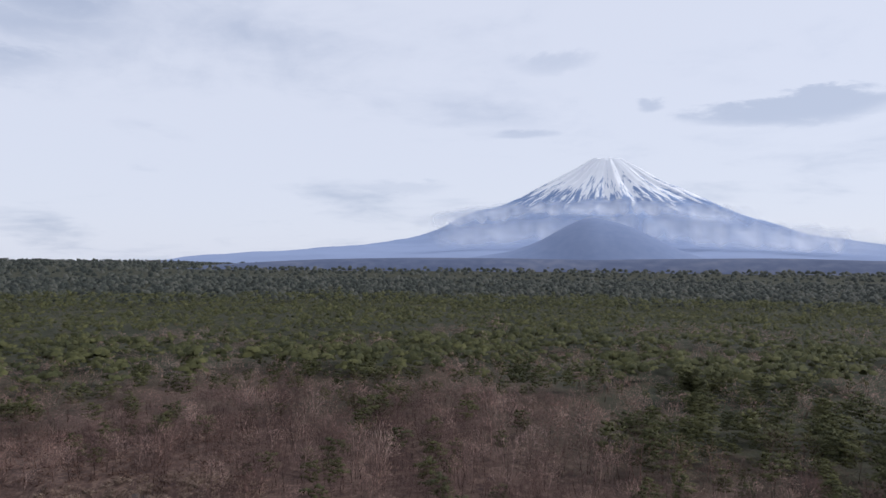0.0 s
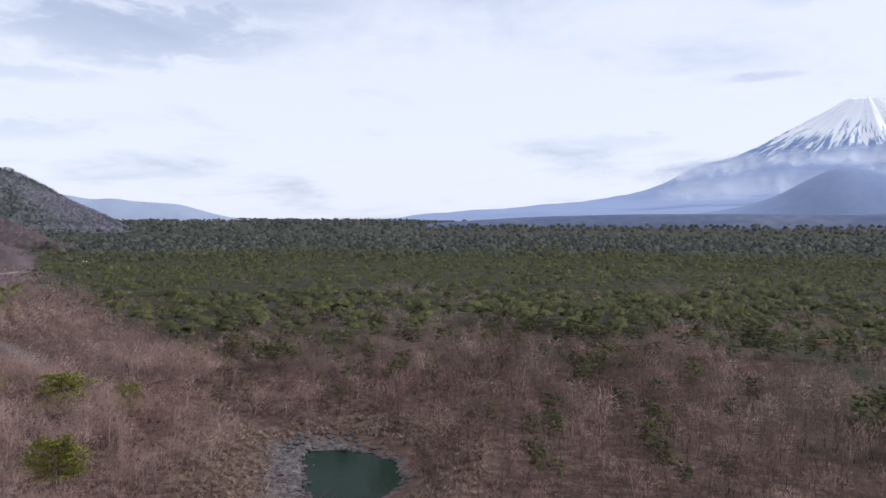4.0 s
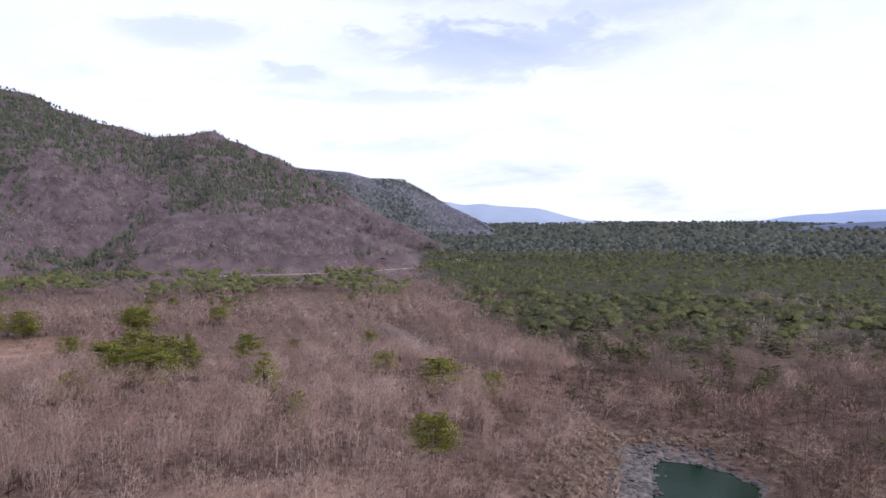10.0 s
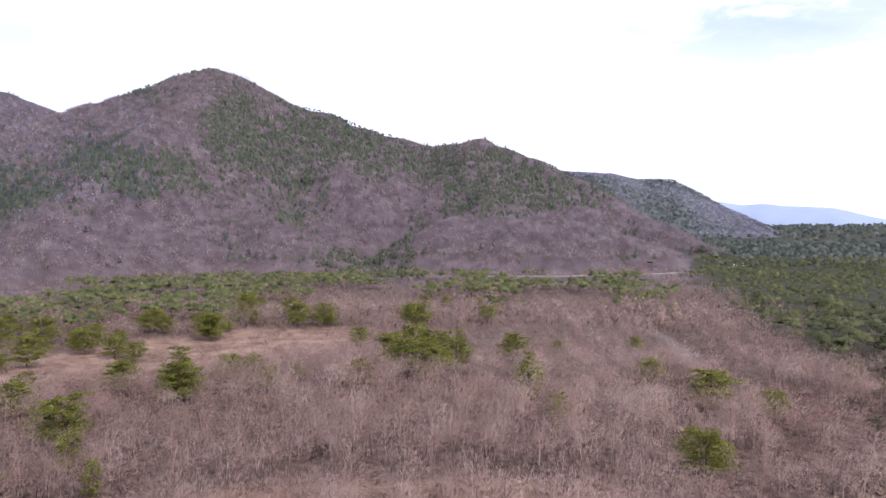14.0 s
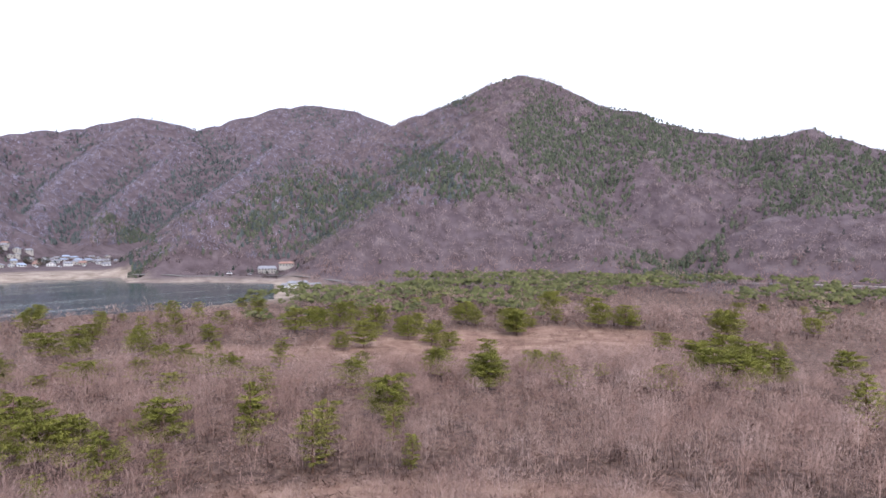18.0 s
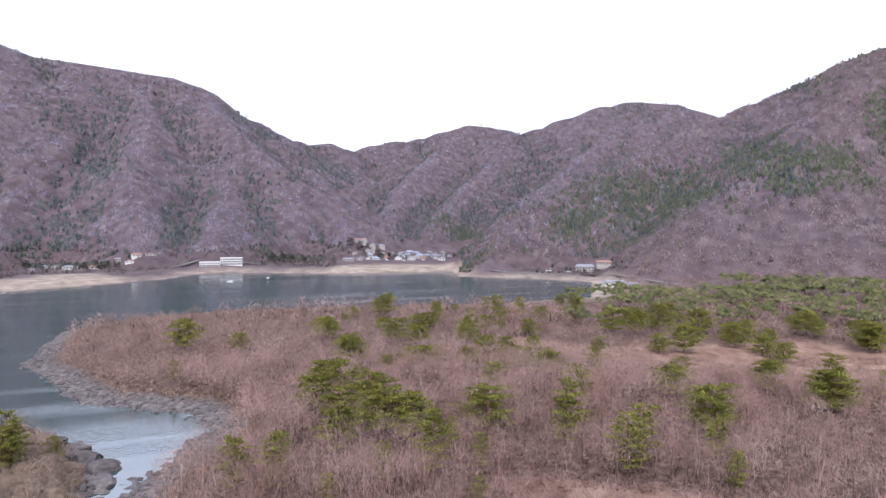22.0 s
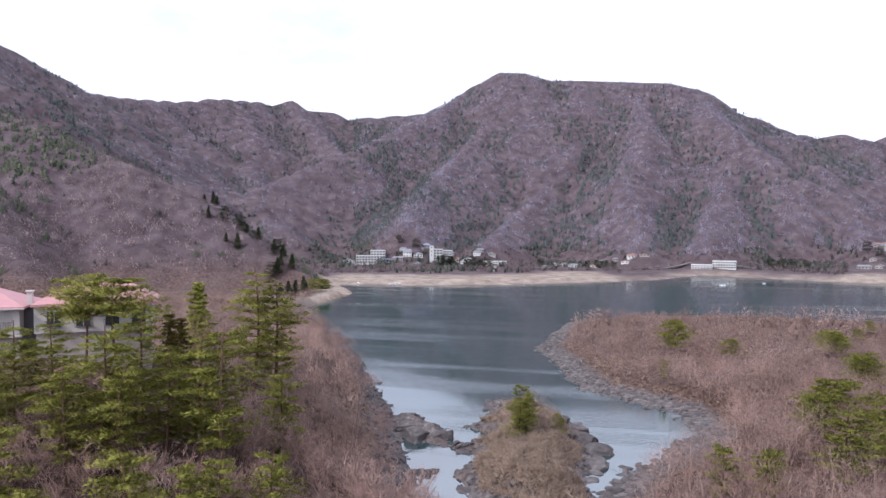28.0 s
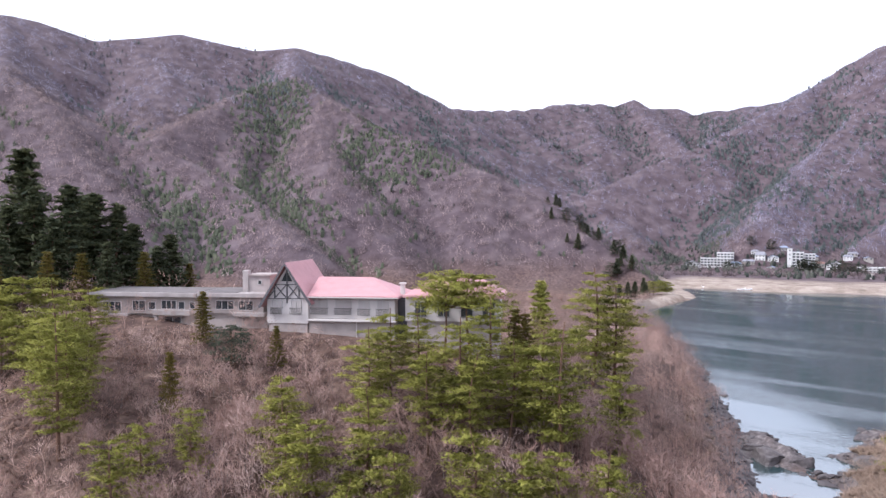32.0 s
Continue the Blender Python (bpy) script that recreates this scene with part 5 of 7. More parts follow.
# ---- the pink-roofed lodge on the hill ----
def lodge():
    o = bearing(190.5, 110)
    t = thing("lodge", pose(o.x, o.y, 0, 0, 0, 176.5), "abandoned white lodge with a faded pink roof and half-timbered gable", "building")
    part("gable_wall", prism([(-15.9, 34.8), (-9.1, 34.8), (-9.1, 38.9), (-12.6, 43.9), (-15.9, 38.6)], 0, 12), M["render_white"], t)
    part("gable_plinth", box(-15.7, -9.3, 0.15, 11.8, 28.5, 34.8), M["render_grey"], t, "stained grey concrete base")
    # steep roof of two thick slopes
    for nm, foot in (("gable_roof_slope", (-17.0, 37.5)), ("gable_roof_slope", (-8.2, 38.0))):
        ax, az = -12.6, 44.5
        fx, fz = foot
        dx, dz = ax - fx, az - fz
        ln = math.hypot(dx, dz)
        nx, nz = -dz / ln * 0.28, dx / ln * 0.28
        if nz > 0:
            nx, nz = -nx, -nz
        roof = part(nm, prism([(fx, fz), (ax, az), (ax + nx * 0.1, az - 0.3), (fx + nx, fz + nz)], -1.1, 12.8), M["pink_roof"], t)
        n = 22
        for k in range(n):
            a, b = (k + 0.1) / n, (k + 0.62) / n
            sx, sz = -nx * 0.16, -nz * 0.16
            part("roof_course", prism([(fx + dx * a, fz + dz * a), (fx + dx * b, fz + dz * b), (fx + dx * b + sx * 0.3, fz + dz * b + sz * 0.3), (fx + dx * a + sx, fz + dz * a + sz)], -1.1, 12.8), M["pink_roof"], roof)
        part("barge_board", prism([(fx, fz), (ax, az), (ax, az - 0.45), (fx + nx * 1.4, fz + nz * 1.4 - 0.05)], -1.16, -1.02), M["timber"], t)
    # timber frame on the gable
    y = -0.06
    for p, q in (((-15.8, y, 38.7), (-9.2, y, 38.8)), ((-14.6, y, 38.7), (-14.6, y, 40.6)), ((-12.55, y, 38.0), (-12.55, y, 43.6)), ((-10.6, y, 38.8), (-10.6, y, 40.9)),
                 ((-14.6, y, 41.0), (-10.7, y, 41.0)), ((-14.5, y, 38.9), (-12.7, y, 40.9)), ((-14.5, y, 40.9), (-12.7, y, 38.9)),
                 ((-12.4, y, 38.9), (-10.7, y, 40.9)), ((-12.4, y, 40.9), (-10.7, y, 38.9)), ((-15.6, y, 38.9), (-14.7, y, 40.0)), ((-9.5, y, 38.9), (-10.5, y, 40.2))):
        part("timber", beam(p, q, 0.2, 0.12), M["timber"], t)
    part("gable_vent", prism([(-13.5, 41.5), (-11.7, 41.5), (-12.6, 43.2)], -0.08, 0.02), M["dark_pane"], t, "dark triangular opening under the ridge")
    for a, b in ((-15.1, -13.4), (-11.9, -10.2)):
        window(t, a, b, 36.3, 38.5, 0.0, True, 2)
    # long wing
    part("wing_wall", box(-9.1, -1.2, 0.6, 10.5, 35.6, 39.1), M["render_white"], t)
    part("wing_wall", box(-1.2, 4.9, 0.0, 10.5, 35.6, 39.2), M["render_white"], t)
    part("ledge", box(-9.1, 5.2, -0.5, 0.7, 35.25, 35.55, 0.03), M["render_white"], t)
    part("wing_plinth", box(-9.1, 4.9, 0.35, 10.3, 28.0, 35.25), M["render_grey"], t, "stained grey concrete base")
    part("downpipe", beam((-1.3, 0.2, 31.5), (-1.3, 0.2, 35.4), 0.14, 0.14), M["render_white"], t)

    def hip_roof(x0, x1, y0, y1, z0, z1, r0, r1, name="wing_roof"):
        ym = (y0 + y1) / 2
        v = [(x0, y0, z0), (x1, y0, z0), (x1, y1, z0), (x0, y1, z0), (r0, ym, z1), (r1, ym, z1)]
        w = [(x, yy, z0 - 0.3) for x, yy, _ in v[:4]]
        roof = part(name, solid(v + w, [(0, 1, 5, 4), (1, 2, 5), (2, 3, 4, 5), (3, 0, 4), (0, 6, 7, 1), (1, 7, 8, 2), (2, 8, 9, 3), (3, 9, 6, 0), (6, 9, 8, 7)]), M["pink_roof"], t)
        n = 16
        for k in range(n):
            a, b = k / n, (k + 0.55) / n
            q = lambda f, e: ((x0 + (r0 - x0) * f, y0 + (ym - y0) * f, z0 + (z1 - z0) * f + e), (x1 + (r1 - x1) * f, y0 + (ym - y0) * f, z0 + (z1 - z0) * f + e))
            (p0, p1), (p2, p3) = q(a, 0.05), q(b, 0.012)
            p4, p5 = q(a, -0.03)
            part("roof_course", solid([p0, p1, p3, p2, p4, p5], [(0, 1, 2, 3), (0, 4, 5, 1)]), M["pink_roof"], roof)
        return roof
    hip_roof(-9.0, 5.6, -0.7, 11.4, 39.3, 41.9, -8.9, 0.2)
    part("gutter", box(-9.0, 5.6, -0.86, -0.7, 39.0, 39.16), M["render_white"], t)
    for a, b, yy in ((-8.8, -6.1, 0.6), (-4.8, -2.2, 0.6), (-0.9, 0.9, 0.0), (2.1, 3.9, 0.0)):
        window(t, a, b, 36.3, 38.8, yy, True, 2)
    part("chimney", box(5.2, 5.9, 3.0, 3.7, 39.0, 41.0, 0.04), M["render_white"], t, "small white chimney with a cap")
    part("chimney_cap", box(5.05, 6.05, 2.85, 3.85, 41.0, 41.2), M["render_white"], t)
    # solid dark block in the gap; the gap's shade is its colour
    part("passage", box(4.9, 6.6, 2.5, 9.0, 30.0, 38.6), M["timber"], t, "dark block filling the shaded gap between the wings")
    # right wing, half hidden by pines
    part("end_wing_wall", box(6.5, 21.2, 0.4, 9.5, 35.5, 39.3), M["render_white"], t)
    part("end_wing_plinth", box(6.7, 21.0, 0.7, 9.3, 28.0, 35.5), M["render_grey"], t)
    hip_roof(6.2, 22.0, -0.4, 10.3, 39.5, 42.0, 10.5, 18.0, "end_wing_roof")
    for a in (8.0, 11.6, 15.2, 18.6):
        window(t, a, a + 1.9, 36.2, 38.5, 0.4, True, 2, "dark_pane")
    return t


def annex():
    o = bearing(190.5, 110)
    t = thing("annex", pose(o.x, o.y, 0, 0, 0, 176.5), "derelict flat-roofed concrete annex with broken windows", "building")
    y = 2.6
    part("upper_wall", box(-47.0, -29.0, y, y + 9, 35.6, 38.5), M["render_grey"], t)
    part("roof_slab", box(-48.2, -28.8, y - 1.0, y + 9.6, 38.5, 39.25, 0.04), M["concrete_grey"], t, "weathered pale flat roof edge")
    part("roof_deck", box(-47.9, -29.1, y - 0.6, y + 9.3, 39.25, 39.32), M["roof_deck"], t, "dark flat roof covering")
    part("roof_deck", box(-28.3, -21.9, y - 0.6, y + 9.3, 39.3, 39.37), M["roof_deck"], t, "dark flat roof covering")
    part("floor_slab", box(-47.2, -41.0, y - 0.9, y + 2, 35.2, 35.6), M["concrete_grey"], t)
    part("lower_wall", box(-46.8, -30.0, y + 0.6, y + 9, 28.0, 35.4), M["render_grey"], t)
    part("balcony", box(-36.3, -29.8, y - 1.2, y + 0.5, 35.5, 36.35, 0.03), M["concrete_grey"], t, "white balcony parapet")
    part("pillar", box(-36.1, -35.6, y - 1.0, y - 0.5, 31.5, 35.5), M["concrete_grey"], t)
    for x in (-41.6, -46.6):
        part("pillar", box(x - 0.2, x + 0.2, y - 0.7, y - 0.3, 30.5, 35.2), M["render_grey"], t)
    part("linking_wall", box(-27.7, -17.6, y, y + 9, 35.9, 38.6), M["render_grey"], t)
    part("linking_plinth", box(-27.5, -17.0, y + 0.5, y + 9, 28.0, 35.9), M["render_grey"], t)
    part("roof_slab", box(-28.6, -16.9, y - 1.0, y + 9.6, 38.6, 39.3, 0.04), M["concrete_grey"], t, "weathered pale flat roof edge")
    part("terrace", box(-22.4, -17.0, y - 1.1, y + 0.3, 35.5, 36.1, 0.03), M["concrete_grey"], t)
    part("penthouse", box(-21.5, -17.2, y + 2, y + 6, 39.3, 42.0), M["concrete_grey"], t)
    part("penthouse_roof", box(-21.0, -16.9, y + 1.7, y + 6.3, 42.0, 42.25), M["render_grey"], t)
    part("flue", box(-21.9, -20.9, y + 1.8, y + 2.9, 39.3, 42.9, 0.04), M["concrete_grey"], t)
    window(t, -19.3, -18.6, 40.5, 41.3, y + 2.0, False, 1, "dark_pane")
    for a, b, c, d, n in ((-46.0, -42.6, 35.9, 37.6, 3), (-40.6, -38.2, 36.1, 37.8, 2), (-37.7, -36.4, 36.3, 37.6, 1), (-35.4, -32.7, 36.4, 37.9, 3),
                          (-32.4, -31.2, 36.4, 37.7, 1), (-30.4, -29.4, 36.5, 37.7, 1), (-25.8, -22.6, 36.5, 38.0, 3), (-21.8, -19.3, 36.4, 38.0, 2)):
        window(t, a, b, c, d, y, False, n, "dark_pane", "render_white")
    window(t, -45.4, -42.4, 32.6, 34.5, y + 0.6, False, 3, "dark_pane", "render_white")
    window(t, -35.2, -32.2, 34.0, 35.2, y + 0.6, False, 2, "dark_pane", "render_white")
    return t


lodge()
annex()


# ---- the villages along the far shore ----
def seat(az, d, w):
    """Ground height under a building's front, at its highest."""
    half = math.degrees(w / 2 / d)
    return max(height(*bearing(az + k * half, d)[:2]) for k in (-1, 0, 1))


def house(az, d, w, h, depth=8.0, wall="far_white", roof="roof_grey", turn=0.0, label="", storeys=2, gable=False, name="house"):
    """A small far house: walls, pitched roof, windows by storey, a door."""
    p = bearing(az, d)
    z = seat(az, d, w)
    t = thing(name, pose(p.x, p.y, z - 0.4, 0, 0, az + turn), label, "house", "village houses")
    eave = h * 0.66
    part("wall", box(-w / 2, w / 2, 0, depth, -4, eave), M[wall], t)
    if gable:
        part("roof", prism([(-w / 2 - 0.5, eave - 0.2), (0, h), (w / 2 + 0.5, eave - 0.2), (w / 2 + 0.5, eave - 0.4), (0, h - 0.35), (-w / 2 - 0.5, eave - 0.4)], -0.6, depth + 0.6), M[roof], t)
        part("gable_end", prism([(-w / 2, eave), (0, h - 0.3), (w / 2, eave)], 0.05, depth - 0.05), M[wall], t)
    else:
        v = [(-w / 2 - 0.6, -0.6, eave), (w / 2 + 0.6, -0.6, eave), (w / 2 + 0.6, depth + 0.6, eave), (-w / 2 - 0.6, depth + 0.6, eave), (-w / 2 + 1.2, depth / 2, h), (w / 2 - 1.2, depth / 2, h)]
        b = [(x, y, z - 0.25) for x, y, z in v[:4]]
        part("roof", solid(v + b, [(0, 1, 5, 4), (1, 2, 5), (2, 3, 4, 5), (3, 0, 4), (0, 6, 7, 1), (1, 7, 8, 2), (2, 8, 9, 3), (3, 9, 6, 0), (6, 9, 8, 7)]), M[roof], t)
    n = max(2, int(w / 3))
    for s in range(storeys):
        z0 = 0.9 + s * (eave / storeys)
        for k in range(n):
            x = -w / 2 + w * (k + 0.5) / n
            win = part("window", box(x - 0.75, x + 0.75, -0.05, 0.04, z0, z0 + min(1.4, eave / storeys - 1.0)), M["window_frame"], t)
            part("pane", box(x - 0.66, x + 0.66, -0.09, -0.05, z0 + 0.08, z0 + min(1.4, eave / storeys - 1.0) - 0.08), M["dark_pane"], win)
    return t


def block(az, d, w, h, storeys, label, name="hotel", wall="far_white", depth=12.0, bays=None, tower=None):
    """A far flat-roofed hotel: body, floor bands, windows in rows, and a stair tower where it has one."""
    p = bearing(az, d)
    z = seat(az, d, w)
    t = thing(name, pose(p.x, p.y, z - 0.4, 0, 0, az), label, "hotel")
    part("body", box(-w / 2, w / 2, 0, depth, -6, h), M[wall], t)
    part("roof_edge", box(-w / 2 - 0.3, w / 2 + 0.3, -0.4, depth + 0.3, h, h + 0.5), M[wall], t)
    fh = h / storeys
    n = bays or max(3, int(w / 3.4))
    for s in range(storeys):
        if s:
            part("balcony", box(-w / 2, w / 2, -0.8, 0, s * fh - 0.1, s * fh + 0.35), M[wall], t)
        for k in range(n):
            x = -w / 2 + w * (k + 0.5) / n
            win = part("window", box(x - w / n * 0.36, x + w / n * 0.36, -0.06, 0.05, s * fh + 0.8, s * fh + fh - 0.5), M["window_frame"], t)
            part("pane", box(x - w / n * 0.32, x + w / n * 0.32, -0.1, -0.06, s * fh + 0.9, s * fh + fh - 0.6), M["dark_pane"], win)
    if tower:
        tx, tw, th = tower
        part("tower", box(tx - tw / 2, tx + tw / 2, -1.2, depth * 0.6, -2, th), M[wall], t)
        part("tower_cap", box(tx - tw / 2 - 0.3, tx + tw / 2 + 0.3, -1.5, depth * 0.6 + 0.3, th, th + 0.4), M["roof_grey"], t)
        for s in range(3):
            part("tower_window", box(tx - 0.6, tx + 0.6, -1.28, -1.2, th - 3 - s * 4.5, th - 1.6 - s * 4.5), M["dark_pane"], t)
    return t


block(162.7, 852, 32, 9.0, 3, "white three-storey lakeside hotel with balconies", bays=9)
block(162.0, 857, 18, 12.0, 4, "taller white rear wing of a lakeside hotel", bays=5)
block(157.2, 848, 15, 16.0, 5, "white five-storey hotel with a tall stair tower", bays=4, tower=(-6.0, 5.0, 20.6))
block(156.5, 858, 17, 8.5, 3, "low white side wing of a lakeside hotel", bays=5)
block(134.7, 822, 24, 8.0, 3, "long white three-storey hotel below the wooded hill", bays=9)
block(136.3, 818, 22, 4.6, 2, "low white annexe of a hotel below the hill", bays=7)
block(152.4, 834, 27, 5.2, 2, "long low white shop on the shore", name="shop", bays=8)
for row in [(164.3, 838, 13.5, 8.6, "far_white", "roof_grey", True), (161.2, 846, 10.5, 6.8, "far_white", "roof_blue", False), (160.4, 850, 13.0, 6.2, "far_cream", "roof_grey", False),
            (159.6, 856, 10.5, 10.0, "far_white", "roof_grey", False), (158.7, 855, 11, 7.2, "far_white", "roof_blue", True), (154.9, 852, 10, 6.4, "far_white", "roof_grey", True),
            (155.6, 862, 8, 5.6, "far_cream", "roof_rust", False), (153.9, 866, 9, 6.0, "far_white", "roof_grey", False), (148.4, 812, 5.4, 3.4, "far_white", "roof_grey", True), (147.6, 842, 6.7, 3.8, "far_white", "roof_grey", False)]:
    a, d, w, h, wall, roof, g = row
    house(a, d, w, h, 8, wall, roof, random.uniform(-15, 15), "small pale house by the far beach", 1 if h < 6 else 2, g)
for row in [(123.9, 934, 6.7, 7.0, "far_white", "roof_grey", True), (123.2, 938, 7.5, 5.5, "far_white", "roof_blue", False), (121.5, 925, 11.5, 9.0, "far_white", "roof_grey", True),
            (120.4, 922, 11.5, 8.5, "far_white", "roof_grey", False), (124.4, 1030, 12, 8.6, "far_cream", "roof_grey", False), (123.6, 1050, 11.5, 8.6, "far_cream", "roof_blue", True),
            (122.8, 1090, 11, 9.0, "far_cream", "roof_grey", False), (118.2, 1000, 27, 6.0, "far_white", "roof_grey", False), (117.2, 1010, 8, 4.2, "far_white", "roof_blue", True)]:
    a, d, w, h, wall, roof, g = row
    house(a, d, w * 0.8, h * 0.66, 8, wall, roof, random.uniform(-15, 15), "pale house in the valley village", 1 if h < 8 else 2, g)
for row in [(125.5, 905, 16, 6.6, "far_cream", "roof_grey", False), (119.5, 942, 9.7, 6.6, "far_cream", "roof_rust", False), (118.4, 948, 7, 5.4, "far_white", "roof_grey", True),
            (122.3, 970, 9, 6.5, "far_cream", "roof_rust", True), (121.2, 985, 10, 6.5, "far_white", "roof_grey", False), (125.0, 965, 9, 6.0, "far_cream", "roof_grey", True),
            (119.8, 1000, 10, 7.0, "far_white", "roof_blue", False), (124.0, 990, 8, 6.5, "far_cream", "roof_grey", True), (121.9, 1040, 10, 7.0, "far_white", "roof_grey", True)]:
    a, d, w, h, wall, roof, g = row
    house(a, d, w * 0.85, h * 0.72, 8, wall, roof, random.uniform(-15, 15), "weathered house in the valley village", 1 if h < 7 else 2, g)
for k in range(26):
    a, d = 117.6 + 7.2 * k / 25 + random.uniform(-0.2, 0.2), random.uniform(915, 1075)
    house(a, d, random.uniform(6, 10), random.uniform(3.8, 5.6), 7, random.choice(["far_cream", "far_cream", "far_white"]), random.choice(["roof_grey", "roof_grey", "roof_blue", "roof_rust"]), random.uniform(-25, 25), "small weathered house crowded in the valley village", 1, k % 3 == 0)
for k in range(12):
    a, d = 152.6 + 11.6 * k / 11 + random.uniform(-0.3, 0.3), random.uniform(838, 880)
    house(a, d, random.uniform(6, 10), random.uniform(3.6, 5.4), 7, random.choice(["far_cream", "far_white"]), random.choice(["roof_grey", "roof_blue", "roof_rust"]), random.uniform(-20, 20), "small house among trees behind the beach", 1, k % 2 == 0)
for k in range(9):
    a, d = 140.5 + 6.5 * k / 8 + random.uniform(-0.2, 0.2), random.uniform(826, 862)
    house(a, d, random.uniform(6, 11), random.uniform(3.4, 4.8), 7, random.choice(["far_cream", "far_white"]), random.choice(["roof_grey", "roof_rust"]), random.uniform(-20, 20), "low house beside the shore road", 1, k % 2 == 0)
house(106.3, 742, 18.5, 8.0, 9, "far_cream", "roof_grey", 4, "two-storey roadside inn at the foot of the hill", 2)
house(104.8, 742, 15, 5.0, 8, "far_cream", "roof_rust", 4, "low roadside shop with a dark roof", 1)
house(103.9, 566, 16, 5.2, 8, "far_white", "roof_grey", 6, "low white boathouse at the end of the lake", 1)
house(104.9, 580, 6.3, 4.2, 6, "far_white", "roof_grey", 6, "small white hut at the end of the lake", 1)
house(102.5, 562, 9.6, 3.8, 6, "far_cream", "roof_grey", 10, "long open shed at the end of the lake", 1)


# ---- road, kerb wall and vehicles at the foot of the hill ----
def ribbon(name, rows, half, mat, label, lift=0.25, thick=0.8, category="road", side=0.0, z_add=0.0):
    """A strip along bearings and distances, with some thickness, laid a little over the ground."""
    pts = [bearing(a, d) for a, d in rows]
    fine = []
    for p, q in zip(pts, pts[1:]):
        n = max(2, int((q - p).length / 8))
        fine += [p.lerp(q, k / n) for k in range(n)]
    fine.append(pts[-1])
    zs = [height(p.x, p.y) for p in fine]
    zs = [sum(zs[max(0, i - 3):i + 4]) / len(zs[max(0, i - 3):i + 4]) + lift + z_add for i in range(len(zs))]
    v, f = [], []
    for i, p in enumerate(fine):
        dr = (fine[min(i + 1, len(fine) - 1)] - fine[max(i - 1, 0)]).normalized()
        nrm = Vector((-dr.y, dr.x, 0))
        for s, zz in ((-half, 0), (half, 0), (half, -thick), (-half, -thick)):
            q = p + nrm * (s + side)
            v.append((q.x, q.y, zs[i] + zz))
        if i:
            a, b = 4 * (i - 1), 4 * i
            f += [(a + k, a + (k + 1) % 4, b + (k + 1) % 4, b + k) for k in range(4)]
    bm = solid(v, f + [(0, 1, 2, 3), tuple(4 * (len(fine) - 1) + k for k in range(4))])
    me = bpy.data.meshes.new(name)
    bm.to_mesh(me)
    bm.free()
    me.materials.append(mat)
    return tagged(new(name, me), label, category, kind="structure")


FOOT_ROAD = [(43.5, 880), (45.6, 800), (48.9, 735), (51.6, 690), (58, 660), (64, 650), (70, 650), (78, 630), (85, 600), (92, 595), (100, 605), (103.5, 650), (106, 705), (109, 708), (113, 715), (116, 745)]
ribbon("road", FOOT_ROAD, 3.4, M["asphalt"], "pale grey lakeside road at the foot of the hills", 0.12, 0.6)
ribbon("road_wall", FOOT_ROAD[:6], 0.35, M["concrete_pale"], "pale concrete wall along the road", 0.3, 2.2, "wall", -4.6, 0.4)
ribbon("road_shore", [(150, 815), (147, 812), (144, 806), (140, 812), (136, 846), (132, 850), (127, 866)], 2.6, M["asphalt"], "narrow road above the beach", 0.5, 1.2)
ribbon("road_lane", [(152.6, 752), (152.4, 775), (152.5, 800), (152.4, 826)], 2.0, M["concrete_pale"], "pale concrete ramp down to the beach", 0.35, 1.0)


def vehicle(name, az, d, length, h, body, label, turn=0.0, cab=False, wide=1.9, z_add=0.0, group=""):
    p = bearing(az, d)
    t = thing(name, pose(p.x, p.y, height(p.x, p.y) + 1.0 + z_add, 0, 0, az + turn), label, "vehicle", group)
    if cab:
        part("cab", box(-length / 2, -length / 2 + 1.8, -wide / 2, wide / 2, 0.5, h * 0.92, 0.12), M[body], t)
        part("cargo_box", box(-length / 2 + 1.95, length / 2, -wide / 2, wide / 2, 0.75, h, 0.05), M["paint_white"], t)
        part("windscreen", box(-length / 2 - 0.02, -length / 2 + 0.9, -wide / 2 - 0.02, wide / 2 + 0.02, h * 0.55, h * 0.82), M["dark_pane"], t)
    else:
        part("body", box(-length / 2, length / 2, -wide / 2, wide / 2, 0.35, h * 0.58, 0.12), M[body], t)
        part("cabin", prism([(-length * 0.32, h * 0.56), (-length * 0.2, h), (length * 0.36, h), (length * 0.44, h * 0.56)], -wide / 2 + 0.1, wide / 2 - 0.1), M["dark_pane"], t, "dark glazed cabin")
        part("car_roof", box(-length * 0.2, length * 0.36, -wide / 2 + 0.08, wide / 2 - 0.08, h - 0.02, h + 0.06), M[body], t)
    for sx in (-0.32, 0.32):
        for sy in (-1, 1):
            bm = bmesh.new()
            bmesh.ops.create_cone(bm, cap_ends=True, segments=12, radius1=0.34, radius2=0.34, depth=0.22, matrix=Matrix.Translation((sx * length, sy * (wide / 2 - 0.05), 0.34)) @ Matrix.Rotation(math.pi / 2, 4, "X"))
            part("wheel", bm, M["tyre"], t)
    return t


